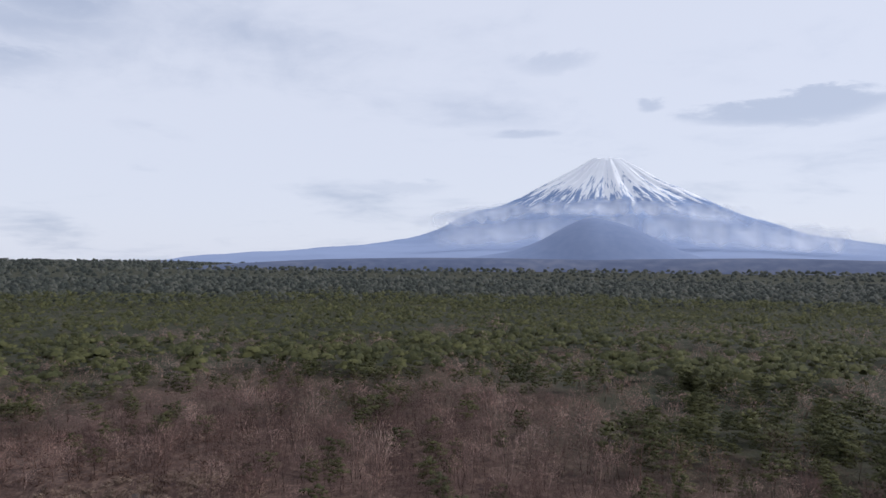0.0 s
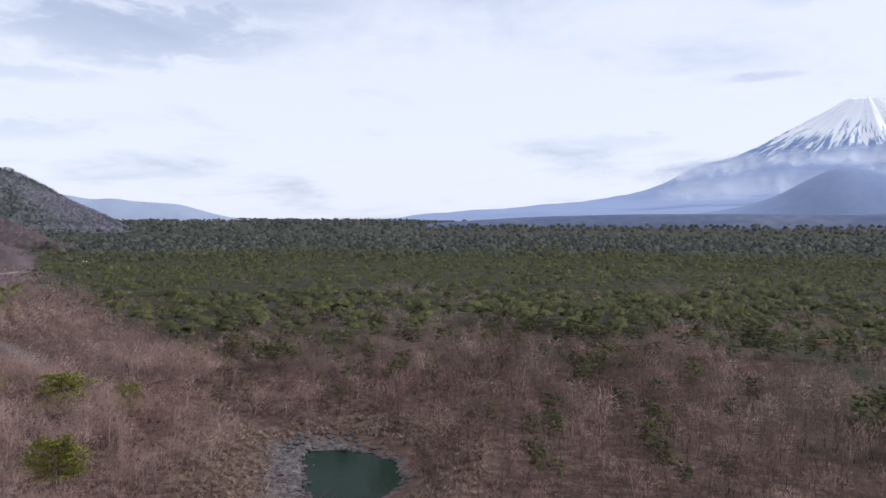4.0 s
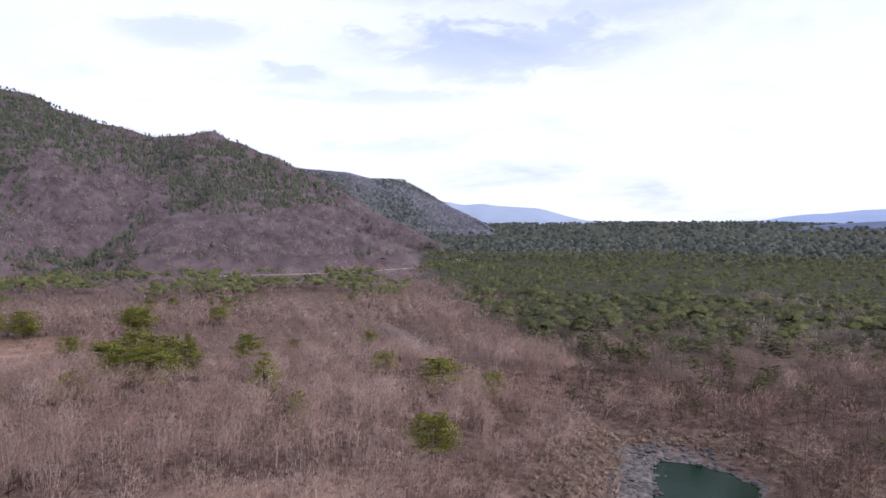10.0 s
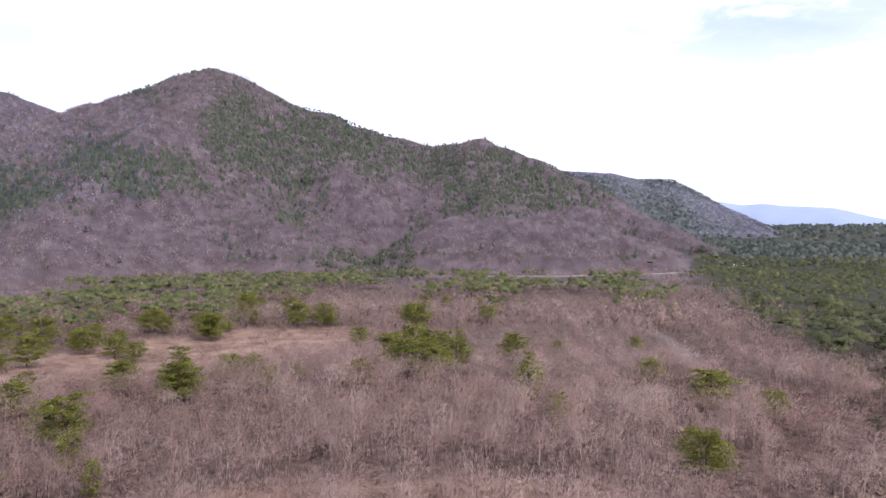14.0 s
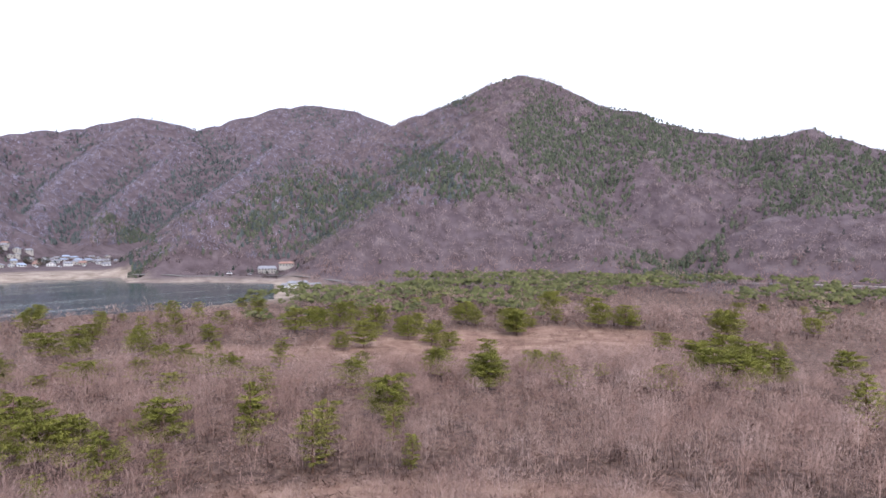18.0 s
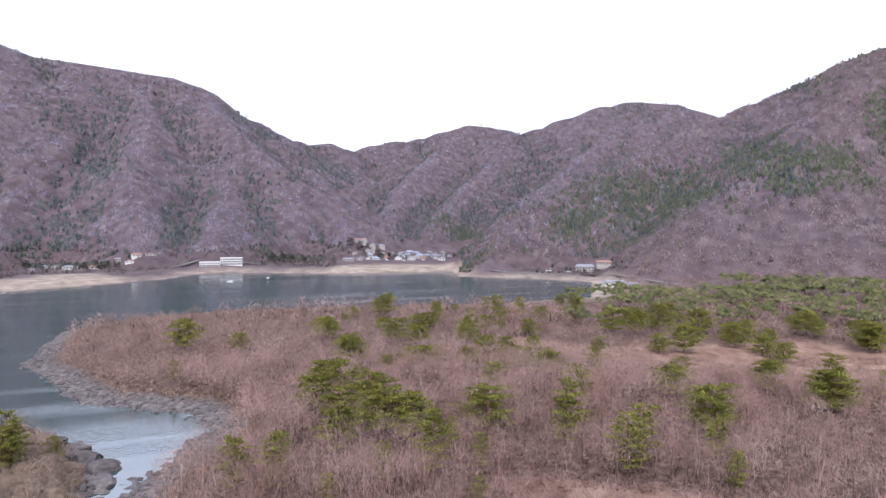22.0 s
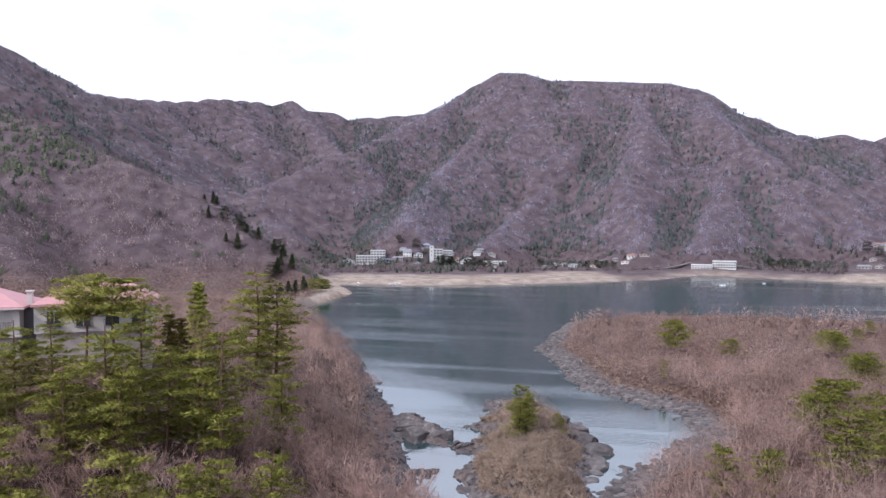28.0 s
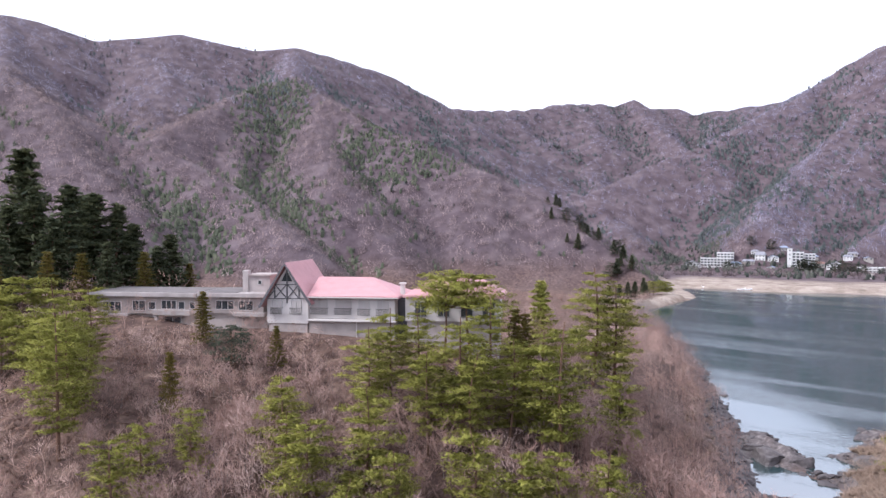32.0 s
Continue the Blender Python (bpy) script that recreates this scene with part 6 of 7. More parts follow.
vehicle("van", 109.2, 716, 5.2, 2.3, "paint_white", "white van on the lakeside road", 8)
vehicle("car", 107.6, 710, 4.2, 1.5, "paint_white", "white car on the lakeside road", 8)
vehicle("truck", 45.0, 816, 8.0, 3.2, "paint_white", "white box truck by the road works", 70, True, 2.3)
vehicle("truck", 44.5, 832, 6.5, 3.0, "paint_blue", "blue-cabbed truck by the road works", 70, True, 2.2)
vehicle("car", 46.6, 786, 4.3, 1.5, "paint_dark", "dark car parked by the road", 60)
for a, d in ((161.8, 830), (160.0, 832), (156.0, 828), (153.5, 818), (121.0, 905), (119.4, 908), (122.4, 908)):
    vehicle("car", a, d, 4.2, 1.5, random.choice(["paint_white", "paint_dark", "paint_white"]), "small car parked near the far shore", 5, z_add=-0.8, group="cars by the village")


def excavator(az, d):
    p = bearing(az, d)
    t = thing("excavator", pose(p.x, p.y, height(p.x, p.y) + 0.6, 0, 0, az + 20), "yellow excavator with its arm raised", "excavator")
    for s in (-1, 1):
        part("track", box(-1.8, 1.8, s * 1.1 - 0.28, s * 1.1 + 0.28, 0, 0.8, 0.2), M["tyre"], t)
    part("house", box(-1.7, 1.5, -1.2, 1.2, 0.9, 2.0, 0.1), M["paint_yellow"], t)
    part("cab", box(0.2, 1.5, -1.2, 0.1, 2.0, 3.0, 0.08), M["dark_pane"], t)
    part("boom", beam((1.2, 0.4, 1.8), (4.6, 0.4, 5.0), 0.45, 0.5), M["paint_yellow"], t)
    part("stick", beam((4.5, 0.4, 5.1), (6.6, 0.4, 2.6), 0.35, 0.4), M["paint_yellow"], t)
    part("bucket", box(6.2, 7.2, -0.1, 0.9, 1.7, 2.6, 0.1), M["iron"], t)


excavator(44.0, 842)
house(46.3, 815, 9, 4.0, 5, "far_cream", "roof_rust", 40, "open roadside shed with a dark roof", 1)


# ---- boats on the far beach ----
def boat(az, d, label, length=4.0, turn=0.0, z=None):
    p = bearing(az, d)
    t = thing("boat", pose(p.x, p.y, height(p.x, p.y) + 0.1 if z is None else z, 0, 0, az + turn), label, "boat", "boats at the far shore")
    n, v, f = 7, [], []
    for k in range(n):
        u = k / (n - 1)
        w = 0.75 * math.sin(math.pi * min(1, u * 0.85 + 0.15)) ** 0.6 + 0.03
        x = -length / 2 + length * u
        v += [(x, -w, 0.62 + 0.2 * u * u), (x, -w * 0.6, 0.02), (x, w * 0.6, 0.02), (x, w, 0.62 + 0.2 * u * u), (x, w * 0.85, 0.6), (x, 0, 0.22), (x, -w * 0.85, 0.6)]
        if k:
            a, b = 7 * (k - 1), 7 * k
            f += [(a + i, a + (i + 1) % 7, b + (i + 1) % 7, b + i) for i in range(7)]
    part("hull", solid(v, f + [tuple(range(7)), tuple(range(7 * n - 7, 7 * n))]), M["paint_white"], t)
    for x in (-0.7, 0.6):
        part("bench", box(x - 0.15, x + 0.15, -0.6, 0.6, 0.42, 0.48), M["far_cream"], t)
    return t


for k, (a, d) in enumerate([(160.95, 601), (160.7, 602), (160.45, 600), (160.2, 603), (160.6, 606), (163.6, 612), (150.0, 604), (149.4, 606), (148.8, 608), (141.5, 640)]):
    boat(a, d * 1.0 + 6, "white rowing boat drawn up on the far beach", 4.2, 20 * k)
boat(134.8, 655, "small white boat out on the lake", 5.0, 15, -0.15)
boat(131.9, 690, "small white boat out on the lake", 4.5, 60, -0.15)


# ---- single trees ----
GLADE_PINES = [(46.9, 138, 9.3, 0), (46.7, 189, 10.9, 0), (51.2, 212, 7.5, 0), (60.4, 184, 11, 1), (58.3, 154, 9.4, 2),
    (72.1, 231, 12, 0), (70.3, 250, 12, 0), (68.5, 241, 12, 0), (66.6, 222, 12, 0), (68.9, 212, 12, 0), (70.8, 218, 12, 0),
    (88.4, 197, 12, 0), (84.6, 223, 7.1, 0), (92.8, 217, 9.3, 0), (83, 222, 7.1, 0), (91.7, 269, 7.5, 0), (88.4, 253, 7.1, 0),
    (83.3, 392, 12, 0), (86.1, 308, 12, 0), (90.2, 343, 12, 0)]
GLADE_PINES_MORE = [(79.6, 329, 11.8, 0), (69.8, 324, 12, 0), (62, 244, 10.3, 0), (64.1, 341, 8.4, 0), (42.1, 187, 7.8, 0),
    (52.3, 269, 6, 0), (93.1, 279, 8.6, 0)]
THICKET_PINES = [(108.1, 152, 12, 1), (127.2, 185, 12, 0), (128.1, 172, 10.4, 0), (126.4, 143, 12, 1), (123.9, 168, 12, 0),
    (122.6, 155, 11.5, 0), (120.6, 151, 11.4, 0), (114.1, 157, 12, 0), (119, 131, 11, 1), (102.8, 134, 12, 2),
    (96.8, 167, 12, 0), (96.3, 147, 8.7, 2), (106.3, 182, 9.9, 2), (116.9, 150, 5.9, 2), (114.6, 134, 7.6, 2),
    (122.8, 128, 7.7, 2), (130.8, 133, 7.5, 2), (92.6, 219, 9.4, 0), (88.5, 200, 9.8, 0), (105.2, 228, 9.7, 1),
    (109.3, 221, 8.7, 0), (111, 229, 7.7, 0), (120, 226, 8.2, 0), (125.4, 235, 10.5, 0), (127.4, 295, 9.7, 0)]
SHORE_PINES = [(115.8, 275, 8.2, 0), (113.2, 331, 9, 0), (100.5, 268, 7.7, 0), (98.7, 274, 12, 0), (102.4, 315, 12, 0),
    (100.5, 339, 12, 0), (97.7, 327, 12, 0), (104.2, 315, 12, 0), (95, 295, 10.7, 0), (90.8, 348, 9.4, 0), (86.3, 312, 12, 0),
    (83.5, 385, 12, 0), (80, 362, 12, 0), (77.4, 329, 12, 0), (84.7, 224, 8.3, 0), (83, 228, 7, 0), (70.3, 326, 12, 0),
    (107, 348, 8.6, 0), (109.7, 339, 8.4, 0), (119.9, 304, 9.3, 0), (122.7, 364, 10.9, 0)]
CAPE_PINES = [(138.1, 279, 12, 0), (134.1, 268, 7.5, 0), (139.0, 224, 6.6, 2), (119.3, 225, 8.4, 0), (115.6, 286, 8.5, 0),
    (125.4, 242, 10, 0), (127.2, 291, 9.6, 0), (114.9, 114, 6, 2), (122.5, 126, 7.2, 2), (127.2, 113, 7.2, 2),
    (131.4, 123, 11, 2), (134.8, 126, 9.9, 2), (121.6, 283, 10.3, 0), (114.3, 307, 7.7, 0), (119.8, 272, 8.4, 0),
    (99.5, 202, 9.8, 0), (101.8, 139, 12, 2), (94.9, 131, 7.4, 2)]
SLOPE_PINES = [(175.7, 127, 13.2, 3), (184, 101, 13.5, 4), (181.4, 101, 15, 4), (178.4, 101, 11, 5), (177.3, 107, 10, 5),
    (180, 92, 12.544, 8), (174.1, 84, 14.448, 8), (175.9, 86, 12.32, 8), (178.7, 85, 11.088, 8), (182.4, 85, 12.544, 8), (181, 81, 11.2, 8),
    (188.4, 90, 10.976, 8), (186.1, 92, 10.192, 8), (190.3, 88, 10.08, 8), (190.7, 76, 10.2, 1), (195.1, 74, 9, 1), (197.5, 81, 9.1, 1),
    (197.1, 77, 7.8, 1), (203.7, 81, 8, 2), (207.6, 79, 8.9, 2)]
SLOPE_PINES_MORE = [(209.5, 77, 9.2, 2), (213.1, 90, 12.544, 8), (212, 96, 11.2, 8), (213.4, 101, 12.432, 8), (211.1, 107, 9.968, 8),
    (205.5, 93, 8, 5), (201.1, 102, 6, 6), (197.5, 101, 5.9, 5), (188, 70, 7.7, 1), (181.9, 72, 9, 1), (178.2, 69, 9, 1),
    (170, 73, 8.9, 1), (169.2, 94, 9.9, 1), (174, 72, 8.7, 1), (191.7, 68, 6.7, 1), (185.2, 83, 9.856, 8), (171.9, 127, 16.8, 8),
    (170.3, 127, 16.8, 8), (203, 109, 7.9, 5)]


def tree_kind(name, pairs, mats, label):
    """Meshes of a kind of tree, kept for many trees."""
    made = []
    for wood, leaf in pairs:
        w = fill(bpy.data.meshes.new(name + "_trunk"), wood[0], [wood[1]], True)
        w.materials.append(mats[0])
        c = fill(bpy.data.meshes.new(name + "_crown"), leaf[0], [leaf[1]], len(leaf) > 2)
        if len(leaf) > 2:
            c.attributes.new("custom_normal", "FLOAT_VECTOR", "POINT").data.foreach_set("vector", leaf[2].astype(np.float32).ravel())
        c.materials.append(mats[1])
        c.attributes.new("tone", "FLOAT", "POINT").data.foreach_set("value", np.full(len(leaf[0]), 0.35 + 0.4 * len(made) / len(pairs), np.float32))
        made.append((w, c, float(leaf[0][:, 2].max())))
    return name, made, label


def plant(kind, az, d, h, turn, group, z=None, label=None, category="pine tree"):
    name, made, lab = kind
    w, c, tall = made[random.randrange(len(made))]
    p = bearing(az, d)
    s = h / tall
    t = thing(name, pose(p.x, p.y, height(p.x, p.y) if z is None else z, 0, 0, turn) @ Matrix.Diagonal((s * random.uniform(0.9, 1.15), s * random.uniform(0.9, 1.15), s, 1)), label or lab, category, group)
    for nm, me in (("trunk", w), ("crown", c)):
        o = new(nm, me)
        o.parent = t
    return t


trng = np.random.RandomState(11)
bark, needle = (M["pine_bark"], M["pine"])
KINDS = {
    0: tree_kind("pine_tree", [red_pine(trng, 10, 8, 125, 0.50, 0.14, 0.46, 0.75, 6) for _ in range(6)], (bark, needle), "spreading green pine with flat needle tiers"),
    1: tree_kind("young_pine", [red_pine(trng, 10, 11, 80, 0.40, 0.10, 0.24, 0.7, 4) for _ in range(5)], (bark, needle), "narrow young green pine with tiered branches"),
    2: tree_kind("thin_pine", [red_pine(trng, 10, 9, 60, 0.38, 0.14, 0.22, 0.6, 4) for _ in range(5)], (bark, needle), "thin sparse yellow-green pine in the thicket"),
    3: tree_kind("tall_conifer", [pine_tree(trng, 10, 70, 36, 0.5, "cone", 0.08, 0.24, 0.16) for _ in range(2)], (bark, needle), "tall dense green conifer with a pointed crown"),
    4: tree_kind("umbrella_pine", [red_pine(trng, 10, 5, 130, 0.36, 0.62, 0.36, 0.8, 5) for _ in range(3)], (bark, needle), "flat-topped umbrella pine with a bare trunk"),
    5: tree_kind("cypress", [pine_tree(trng, 10, 60, 34, 0.45, "cone", 0.06, 0.19, 0.18) for _ in range(3)], (bark, M["brown_conifer"]), "rusty olive cypress with a dense narrow crown"),
    6: tree_kind("evergreen_bush", [pine_tree(trng, 6, 46, 40, 0.42, "round", 0.1, 0.46, 0.2) for _ in range(2)], (bark, M["hill_green"]), "round dark evergreen shrub below the annex"),
    8: tree_kind("tiered_pine", [red_pine(trng, 10, 12, 115, 0.26, 0.22, 0.22, 0.6, 4, 0.55, 0.17) for _ in range(7)], (bark, needle), "tall green pine with separate tiers of branches"),
    9: tree_kind("shore_pine", [red_pine(trng, 10, 7, 26, 0.9, 0.12, 0.40, 0.8, 5) for _ in range(4)], (bark, M["hill_green"]), "dark spreading pine by the far shore"),
    7: tree_kind("cedar", [pine_tree(trng, 10, 66, 34, 0.6, "cone", 0.1, 0.24, 0.18) for _ in range(3)], (bark, M["cedar"]), "tall dark cedar with drooping tiers"),
}
for rows, grp in ((GLADE_PINES, "pines round the glade"), (GLADE_PINES_MORE, "pines round the glade"), (THICKET_PINES, "pines in the thicket"),
                  (SHORE_PINES, "pines behind the lake"), (CAPE_PINES, "pines on the cape"), (SLOPE_PINES, "pines below the lodge"), (SLOPE_PINES_MORE, "pines below the lodge")):
    for a, d, h, k in rows:
        plant(KINDS[k], a, d, h * {0: 1.0, 8: 1.22, 1: 1.2}.get(k, 1.05), random.uniform(0, 360), grp)
# scattered pines over the flats
k = 0
while k < 80:
    a, d = random.uniform(58, 128), math.sqrt(random.uniform(200 ** 2, 430 ** 2))
    p = bearing(a, d)
    here = np.array([p.x]), np.array([p.y])
    z, hl, sh, _, _ = land(*here)
    if sh[0] < 14 or hl[0] > 0.2 or fbm(here[0], here[1], 50, 3)[0] < -0.02 or inside_distance(CLEARING, *here)[0] > 0:
        continue
    k += 1
    plant(KINDS[0], a, d, random.uniform(4.5, 8.5), random.uniform(0, 360), "pines scattered on the flats", float(z[0]), "low spreading green pine among the bare trees")
# grove of dark cedars behind the annex
for a, d, h in ((214.5, 150, 17), (212.2, 148, 20), (210.6, 152, 19), (209.0, 150, 18), (208.0, 154, 15), (215.9, 150, 15), (213.4, 142, 15), (211.3, 158, 19), (205.4, 150, 15), (216.5, 140, 13), (214.9, 165, 25)):
    p = bearing(a, d)
    plant(KINDS[7], a, d, h, random.uniform(0, 360), "cedars behind the annex", category="cedar tree")
for a, d, h, k in ((193.9, 128, 9.5, 5), (192.3, 130, 10, 5), (193.0, 131, 9, 7), (168.6, 480, 12, 7), (169.2, 475, 12, 7), (168.0, 500, 13, 7), (169.8, 470, 11, 7), (167.2, 505, 10, 0), (166.6, 510, 10, 0), (166.2, 515, 9, 0), (167.8, 490, 10, 7), (170.6, 460, 10, 7)):
    plant(KINDS[k], a, d, h, random.uniform(0, 360), "conifers behind the lodge")
for a, d, h, k in ((216.5, 118, 9, 0), (215, 126, 11, 0), (213.6, 132, 12, 5), (211.6, 134, 10, 5), (209.8, 138, 11, 7), (207.2, 142, 10, 5), (206.2, 146, 12, 7), (216.8, 132, 12, 5), (204.2, 150, 10, 5), (214.2, 112, 8, 0)):
    plant(KINDS[k], a, d, h, random.uniform(0, 360), "trees beside the annex", label="evergreen tree crowding the end of the annex", category="tree")
# dark conifers on the nose of the lake hill
for k in range(22):
    a = 168.8 + 6.8 * random.random() ** 0.8
    d = 565 + (a - 168.8) * 12 + random.uniform(-38, 30)
    plant(KINDS[9 if k % 3 == 0 else 7], a, d, random.uniform(7, 14), random.uniform(0, 360), "conifers on the lake hill", label="dark conifer on the bare nose of the lake hill", category="conifer")
# islet pines
for a, d, h, k in ((150.1, 152, 11.0, 1), (150.5, 147, 9.5, 1), (149.8, 149, 8.0, 1), (147.2, 160, 5.5, 1), (146.9, 164, 5.0, 1), (149.4, 172, 5.0, 1)):
    plant(KINDS[k], a, d, h, random.uniform(0, 360), "pines on the islet")
# shore trees before the villages
for a, d, h in ((161.9, 818, 13), (161.5, 816, 14), (161.1, 818, 13), (157.0, 812, 17), (156.6, 815, 19), (156.2, 814, 17), (155.9, 818, 16), (154.7, 812, 15), (154.2, 814, 17), (153.8, 812, 15), (153.4, 814, 14),
                (152.9, 806, 14), (145.0, 806, 12), (144.2, 808, 13), (143.6, 804, 13), (142.9, 806, 12), (148.7, 830, 13), (131.5, 862, 15), (130.7, 864, 16), (130.0, 866, 15), (129.2, 868, 14), (122.2, 926, 13), (124.6, 985, 16),
                (123.0, 975, 14), (125.4, 1010, 18), (121.7, 960, 12), (158.9, 872, 16), (160.2, 880, 15), (164.6, 830, 12)):
    plant(KINDS[9], a, d, h * 0.8, random.uniform(0, 360), "trees along the far shore", label="dark green spreading tree beside the far village", category="tree")

# ---- bare trees below and behind the lodge ----
BARE = tree_kind("bare_tree", [bare_tree(trng, 8, (12, 6, 4), 0.034, 0.52, 0.2, 1 + k % 2) for k in range(7)], (M["bare_bark"], M["twigs"]), "leafless grey-brown tree on the slope below the lodge")
crowd = 0
while crowd < 230:
    a, d = random.uniform(158, 216), math.sqrt(random.uniform(56 ** 2, 100 ** 2))
    p = bearing(a, d)
    z, hl, sh, _, _ = land(np.array([p.x]), np.array([p.y]))
    if sh[0] < 4:
        continue
    crowd += 1
    plant(BARE, a, d, random.uniform(5.0, 8.5) if d < 88 else random.uniform(3.4, 5.2), random.uniform(0, 360), "bare trees below the lodge", float(z[0]), category="bare tree")

wood_t = [domed_tree(trng, 7.5, 120, 0.03, 0.36, 1 + k % 2) for k in range(7)]


def lodge_clear(x, y):
    """True where neither lodge nor annex stands."""
    o = bearing(190.5, 110)
    c, s = math.cos(radians(176.5)), math.sin(radians(176.5))
    u, v = (x - o.x) * c + (y - o.y) * s, -(x - o.x) * s + (y - o.y) * c
    return ~((u > -50) & (u < 23.5) & (v > -3.5) & (v < 14))


for name, n, sec, tmpl, size in (("slope_thicket", 1150, (157, 218, 50, 135), wood_t, 0.9), ("shore_slope_wood", 900, (157, 186, 120, 250), near_bare, 0.95), ("shore_slope_wood_beyond", 2000, (159, 186, 250, 480), far_bare, 0.95), ("lodge_wood", 1600, (184, 219, 135, 420), far_bare, 1.1)):
    x, y = strewn(rng, n, *sec)
    z, hl, sh, pl, il = land(x, y)
    keep = (sh > 3.5) & lodge_clear(x, y) & (x > -0.42 * -y - 30) & (il < -6)
    x, y, z = x[keep], y[keep], z[keep]
    s = size * rng.uniform(0.6, 1.15, len(x)) * np.where((np.hypot(x, y) > 84) & (np.hypot(x, y) < 112) & (polar(x, y)[0] > 180), 0.66, 1.0)
    stuff(name, place(tmpl, x, y, z, s, rng), M["twigs"], "leafless greyish-brown wood on the steep slope by the lake", "bare trees")

x, y = strewn(rng, 700, 142, 158, 118, 178)
z, _, _, _, il = land(x, y)
keep = (il > 3.2) & (z > 1.6) & (polar(x, y)[0] < 156) & (rng.rand(len(x)) < 0.6)
stuff("islet_shrubs", place(near_bare, x[keep], y[keep], z[keep], rng.uniform(0.35, 0.75, keep.sum()), rng), M["straw"], "pale leafless shrubs on the islet", "shrubs")

# pine stands at the back of the flats
x, y = strewn(rng, 1500, 52, 96, 450, 640)
x2, y2 = strewn(rng, 640, 84, 108, 330, 540)
x3, y3 = strewn(rng, 160, 49, 64, 380, 560)
x, y = np.concatenate([x, x2, x3]), np.concatenate([y, y2, y3])
z, hl, sh, _, _ = land(x, y)
keep = (sh > 10) & (hl < 0.3) & (fbm(x, y, 60, 3) > -0.08) & (inside_distance(CLEARING, x, y) < -4)
stuff("pine_stand", place(near_pines, x[keep], y[keep], z[keep], rng.uniform(0.65, 1.2, keep.sum()), rng), M["stand_pine"], "low green pines massed at the back of the glade", "forest")

# tussocks and low scrub in the glade
x, y = strewn(rng, 5200, 48, 118, 205, 345)
inside = inside_distance(CLEARING, x, y)
keep = (inside > -18) & (fbm(x, y, 14, 3) > -0.12)
x, y = x[keep], y[keep]
scrub = [twig_dome(rng, 1.5, 1.5, 22, 0.06, 0.6) for _ in range(6)]
stuff("glade_scrub", place(scrub, x, y, land(x, y)[0], rng.uniform(0.5, 1.3, len(x)), rng), M["straw_dark"], "low reddish-brown scrub and tussocks in the glade", "scrub")

# dark conifers in the hollow of the near hill
x, y = strewn(rng, 900, 68.5, 79.5, 640, 860)
z, hl, sh, _, _ = land(x, y)
a, r = polar(x, y)
keep = (z < 75 + 30 * fbm(x, y, 60, 3)) & (np.abs(a - 73.5 + 4 * fbm(x, y, 80, 3)) < 4.2)
x, y, z = x[keep], y[keep], z[keep]
stuff("hollow_conifers", place(slope_green, x, y, z, rng.uniform(0.8, 1.5, len(x)), rng), M["hill_green"], "dark cedars crowded in the hollow of the hill", "conifers")

# woods on the flats behind the far beach
x, y = strewn(rng, 11000, 100, 168, 640, 1080)
z, hl, sh, _, _ = land(x, y)
a, r = polar(x, y)
keep = (sh > np.where(np.abs(a - 155) < 11, 105, 38) + 40 * fbm(x, y, 60, 2)) & (hl < 0.5)
keep &= ~((a > 117) & (a < 126.5) & (r < 960)) & ((rng.rand(len(x)) < 0.75) | (r > 880))
x, y, z = x[keep], y[keep], z[keep]
g = fbm(x, y, 70, 3) + 0.15 * rng.normal(size=len(x)) > 0.22
stuff("shore_wood_bare", place(slope_bare, x[~g], y[~g], z[~g], rng.uniform(0.8, 1.4, (~g).sum()), rng), M["slope_twigs"], "leafless wood behind the far beach", "bare trees")
stuff("shore_wood_green", place(slope_green, x[g], y[g], z[g], rng.uniform(0.9, 1.6, g.sum()), rng), M["dark_conifer"], "dark conifers behind the far beach", "conifers")


# ---- dry grass, lava boulders and stones ----
under_t = [tri_soup([blade((*(trng.normal(size=2) * 0.6), -0.1), (*(trng.normal(size=2) * 0.9), trng.uniform(0.4, 1.2)), 0.05, trng) for _ in range(9)]) for _ in range(5)]
x, y = strewn(rng, 10000, 15, 150, 88, 220)
z, keep = bare_ground(x, y)
x2, y2 = strewn(rng, 2600, 157, 218, 50, 118)
z2, _, sh2, _, _ = land(x2, y2)
k2 = (sh2 > 2) & lodge_clear(x2, y2)
x, y, z = np.concatenate([x[keep], x2[k2]]), np.concatenate([y[keep], y2[k2]]), np.concatenate([z[keep], z2[k2]])
stuff("undergrowth", place(under_t, x, y, z, rng.uniform(0.7, 1.6, len(x)), rng), M["straw_dark"], "dry brown undergrowth below the bare trees", "undergrowth")
grass_t = [tri_soup([blade((*(trng.normal(size=2) * 0.35), -0.1), (*(trng.normal(size=2) * 0.7), trng.uniform(0.5, 1.1)), 0.07, trng) for _ in range(16)]) for _ in range(5)]
x, y = strewn(rng, 9000, 40, 165, 88, 260)
z, hl, sh, pl, il = land(x, y)
clear = inside_distance(CLEARING, x, y) + 22 * fbm(x, y, 30, 3)
keep = (((sh > 7) & (sh < 20)) | ((clear > -14) & (rng.rand(len(x)) < 0.5)))
x2, y2 = strewn(rng, 26000, 140, 160, 110, 185)
z2, _, sh2, _, il2 = land(x2, y2)
k2 = (il2 > 2.2) & (z2 > 1.4) & (rng.rand(len(x2)) < 0.6) & (polar(x2, y2)[0] < 156)
x3, y3 = strewn(rng, 5000, 14, 50, 88, 165)
z3, _, _, p3, _ = land(x3, y3)
k3 = (p3 > -22) & (p3 < -6) & (rng.rand(len(x3)) < 0.7)
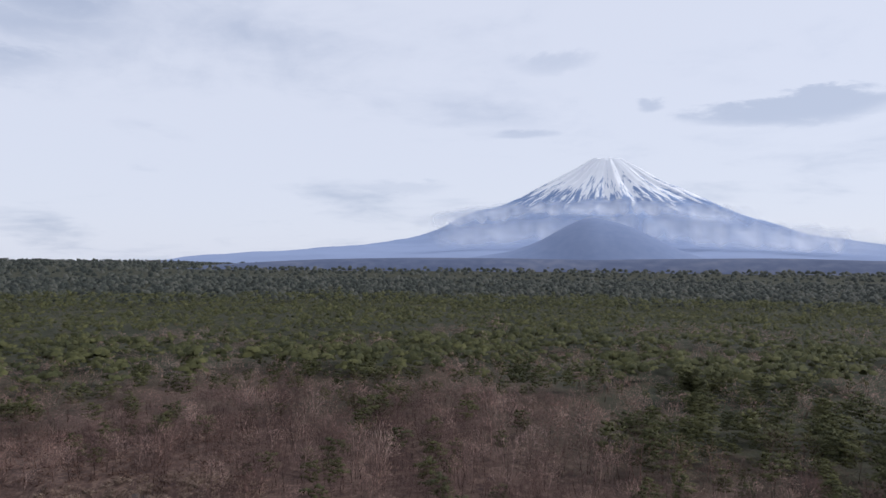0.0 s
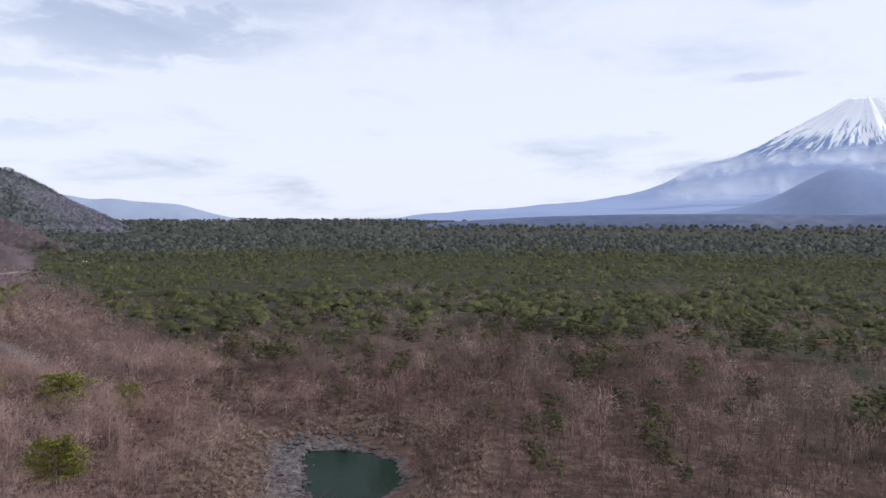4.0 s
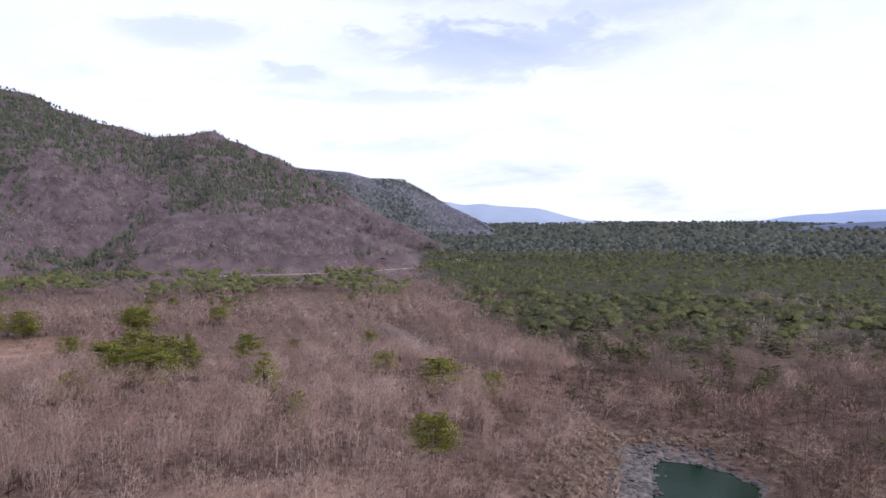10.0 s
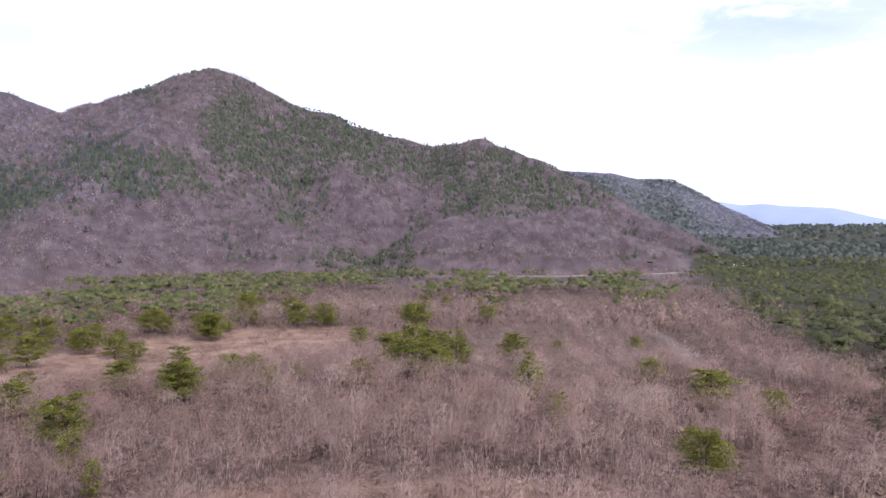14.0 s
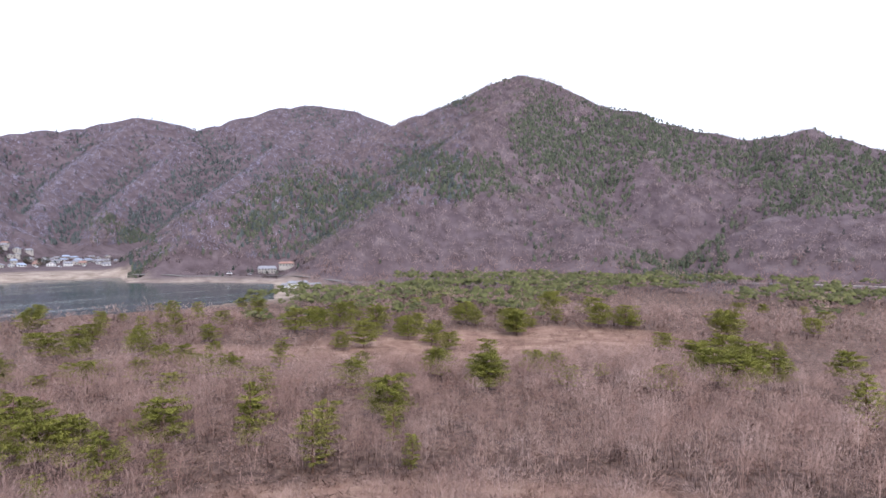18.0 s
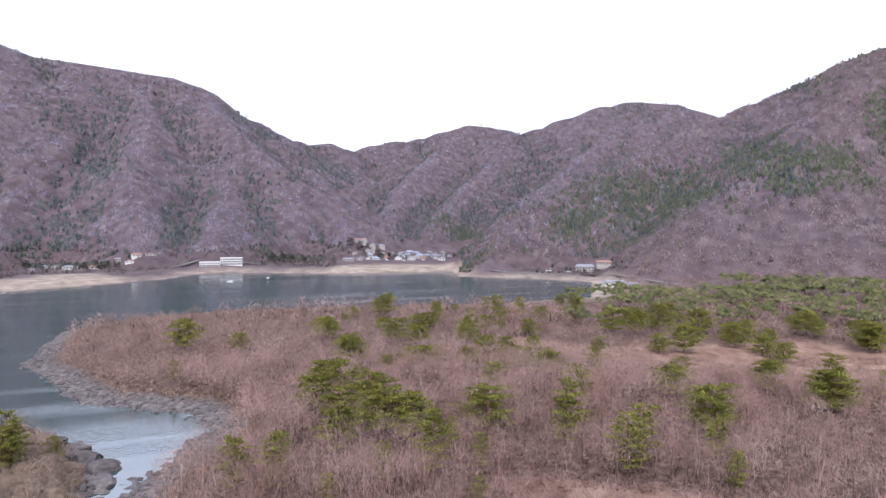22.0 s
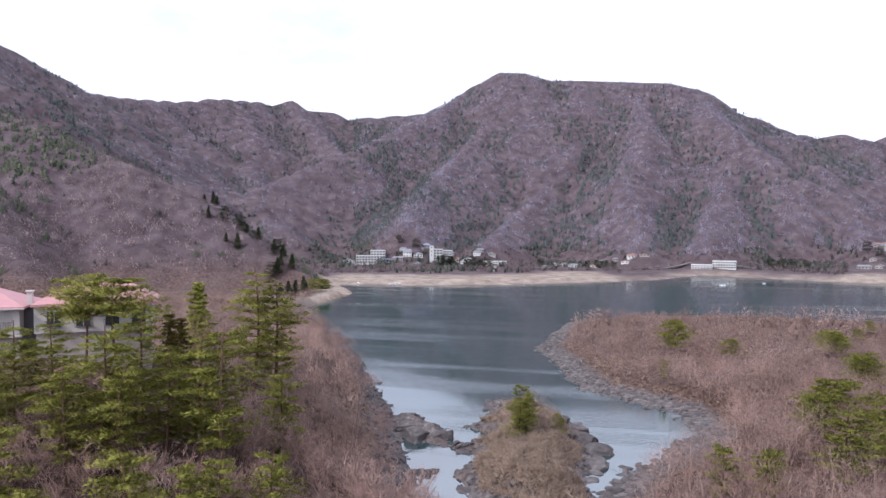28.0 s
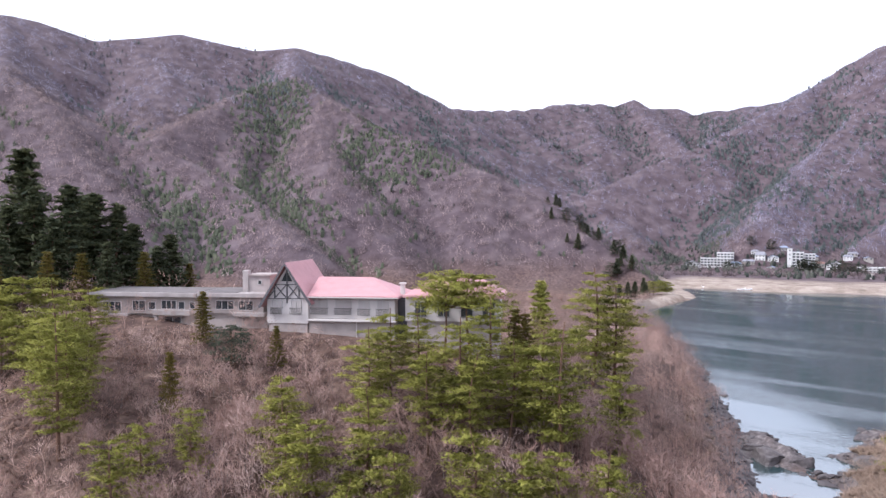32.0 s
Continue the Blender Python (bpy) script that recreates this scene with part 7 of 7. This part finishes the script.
x, y, z = (np.concatenate(t) for t in ((x[keep], x2[k2], x3[k3]), (y[keep], y2[k2], y3[k3]), (z[keep], z2[k2], z3[k3])))
stuff("dry_grass", place(grass_t, x, y, z, rng.uniform(0.5, 1.2, len(x)), rng), M["straw"], "tussocks of straw-coloured dry grass", "grass")


def boulder_mesh(seed):
    r = np.random.RandomState(seed)
    bm = bmesh.new()
    bmesh.ops.create_icosphere(bm, subdivisions=3, radius=1.0)
    off = Vector(r.rand(3) * 40)
    cuts = [(Vector(n / np.linalg.norm(n)), r.uniform(0.5, 0.85)) for n in r.normal(size=(11, 3))]
    for v in bm.verts:
        p = v.co.copy()
        for n, d in cuts:
            over = p.dot(n) - d
            if over > 0:
                p -= n * over
        k = 1 + 0.22 * noise.noise(p * 1.6 + off) + 0.22 * abs(noise.noise(p * 3.4 + off)) + 0.10 * noise.noise(p * 8 + off)
        v.co = Vector((p.x * k * 1.4, p.y * k * 1.1, max(-0.4, p.z * k * 0.75)))
    me = bpy.data.meshes.new("boulder")
    bm.to_mesh(me)
    bm.free()
    me.materials.append(M["lava"])
    return me


boulders = [boulder_mesh(k) for k in range(8)]


def boulder(x, y, z, s, label, group):
    o = new("boulder", random.choice(boulders))
    o.matrix_world = pose(x, y, z, random.uniform(-15, 15), random.uniform(-15, 15), random.uniform(0, 360)) @ Matrix.Diagonal((s, s, s * random.uniform(0.7, 1.1), 1))
    return tagged(o, label, "boulder", group)


def boulders_along(poly, n, lo, hi, spread, label, group):
    for _ in range(n):
        k = random.randrange(len(poly) - 1)
        t = random.random()
        x = poly[k][0] * (1 - t) + poly[k + 1][0] * t + random.gauss(0, spread)
        y = poly[k][1] * (1 - t) + poly[k + 1][1] * t + random.gauss(0, spread)
        s = random.uniform(lo, hi) ** 1.3
        boulder(x, y, max(height(x, y), -0.3) - 0.12 * s, s, label, group)


boulders_along(ISLET + ISLET[:1], 80, 0.5, 1.5, 1.0, "rough dark lava boulder at the islet's edge", "islet boulders")
for x, y, s_ in ((-97, -143, 3.0), (-94, -136, 3.2), (-92, -128, 3.4), (-87, -121, 2.6), (-80, -114, 2.2), (-98, -152, 2.4), (-78, -152, 2.2), (-72, -146, 2.0), (-66, -139, 1.8), (-88, -170, 2.0), (-54, -131, 1.5)):
    boulder(x, y, max(height(x, y), -0.2) - 0.3, s_, "large craggy block of dark lava by the islet", "islet crags")
for x, y, s_ in ((-57.5, -161, 4.2), (-61, -155, 4.6), (-64.5, -151, 3.4), (-60, -166, 3.6), (-56.5, -167, 3.0)):
    boulder(x, y, -0.5, s_, "large craggy block of brown lava in the shallows", "shallow crags")
boulders_along(ROCK + ROCK[:1], 16, 0.5, 1.2, 0.8, "rough dark lava boulder in the shallows", "shallow boulders")
boulders_along(LAKE[27:38], 120, 0.4, 1.3, 1.6, "grey lava boulder on the cape's shore", "cape boulders")
boulders_along(LAKE[0:5], 14, 0.5, 1.4, 1.2, "dark boulder at the foot of the lodge slope", "slope boulders")
boulders_along(POOL[:3], 34, 0.35, 0.9, 1.6, "pale lava stone on the pool's bank", "pool stones")
for a, d, s in ((62.7, 716, 4), (54.4, 742, 3.5), (51.2, 752, 3)):
    p = bearing(a, d)
    boulder(p.x, p.y, height(p.x, p.y) - 0.3 * s, s, "grey rock outcrop above the road", "roadside outcrops")

chip = []
for k in range(5):
    bm = bmesh.new()
    bmesh.ops.create_icosphere(bm, subdivisions=1, radius=0.5)
    for v in bm.verts:
        v.co = Vector((v.co.x * 1.2, v.co.y, v.co.z * 0.6)) * (1 + 0.45 * noise.noise(v.co * 2 + Vector((k * 7, 0, 0))))
    bm.verts.index_update()
    chip.append((np.array([v.co[:] for v in bm.verts]), np.array([[v.index for v in f.verts] for f in bm.faces])))
    bm.free()
x, y = strewn(rng, 16000, 130, 172, 100, 330)
z, hl, sh, pl, il = land(x, y)
keep = ((sh > -1.5) & (sh < 9)) | ((il > -1.5) & (il < 3) & (z > -0.4))
x2, y2 = strewn(rng, 3500, 15, 45, 95, 160)
z2, _, _, p2, _ = land(x2, y2)
k2 = (p2 > -8) & (p2 < 0.6) & ((x2 < -61 + 4 * rng.normal(size=len(x2))) | (p2 > -1.5))
x, y, z = (np.concatenate(t) for t in ((x[keep], x2[k2]), (y[keep], y2[k2]), (z[keep], z2[k2])))
stuff("shore_stones", place(chip, x, y, z, rng.uniform(0.4, 1.5, len(x)) ** 1.5, rng), M["lava"], "broken grey lava stones along the water", "stones", False)
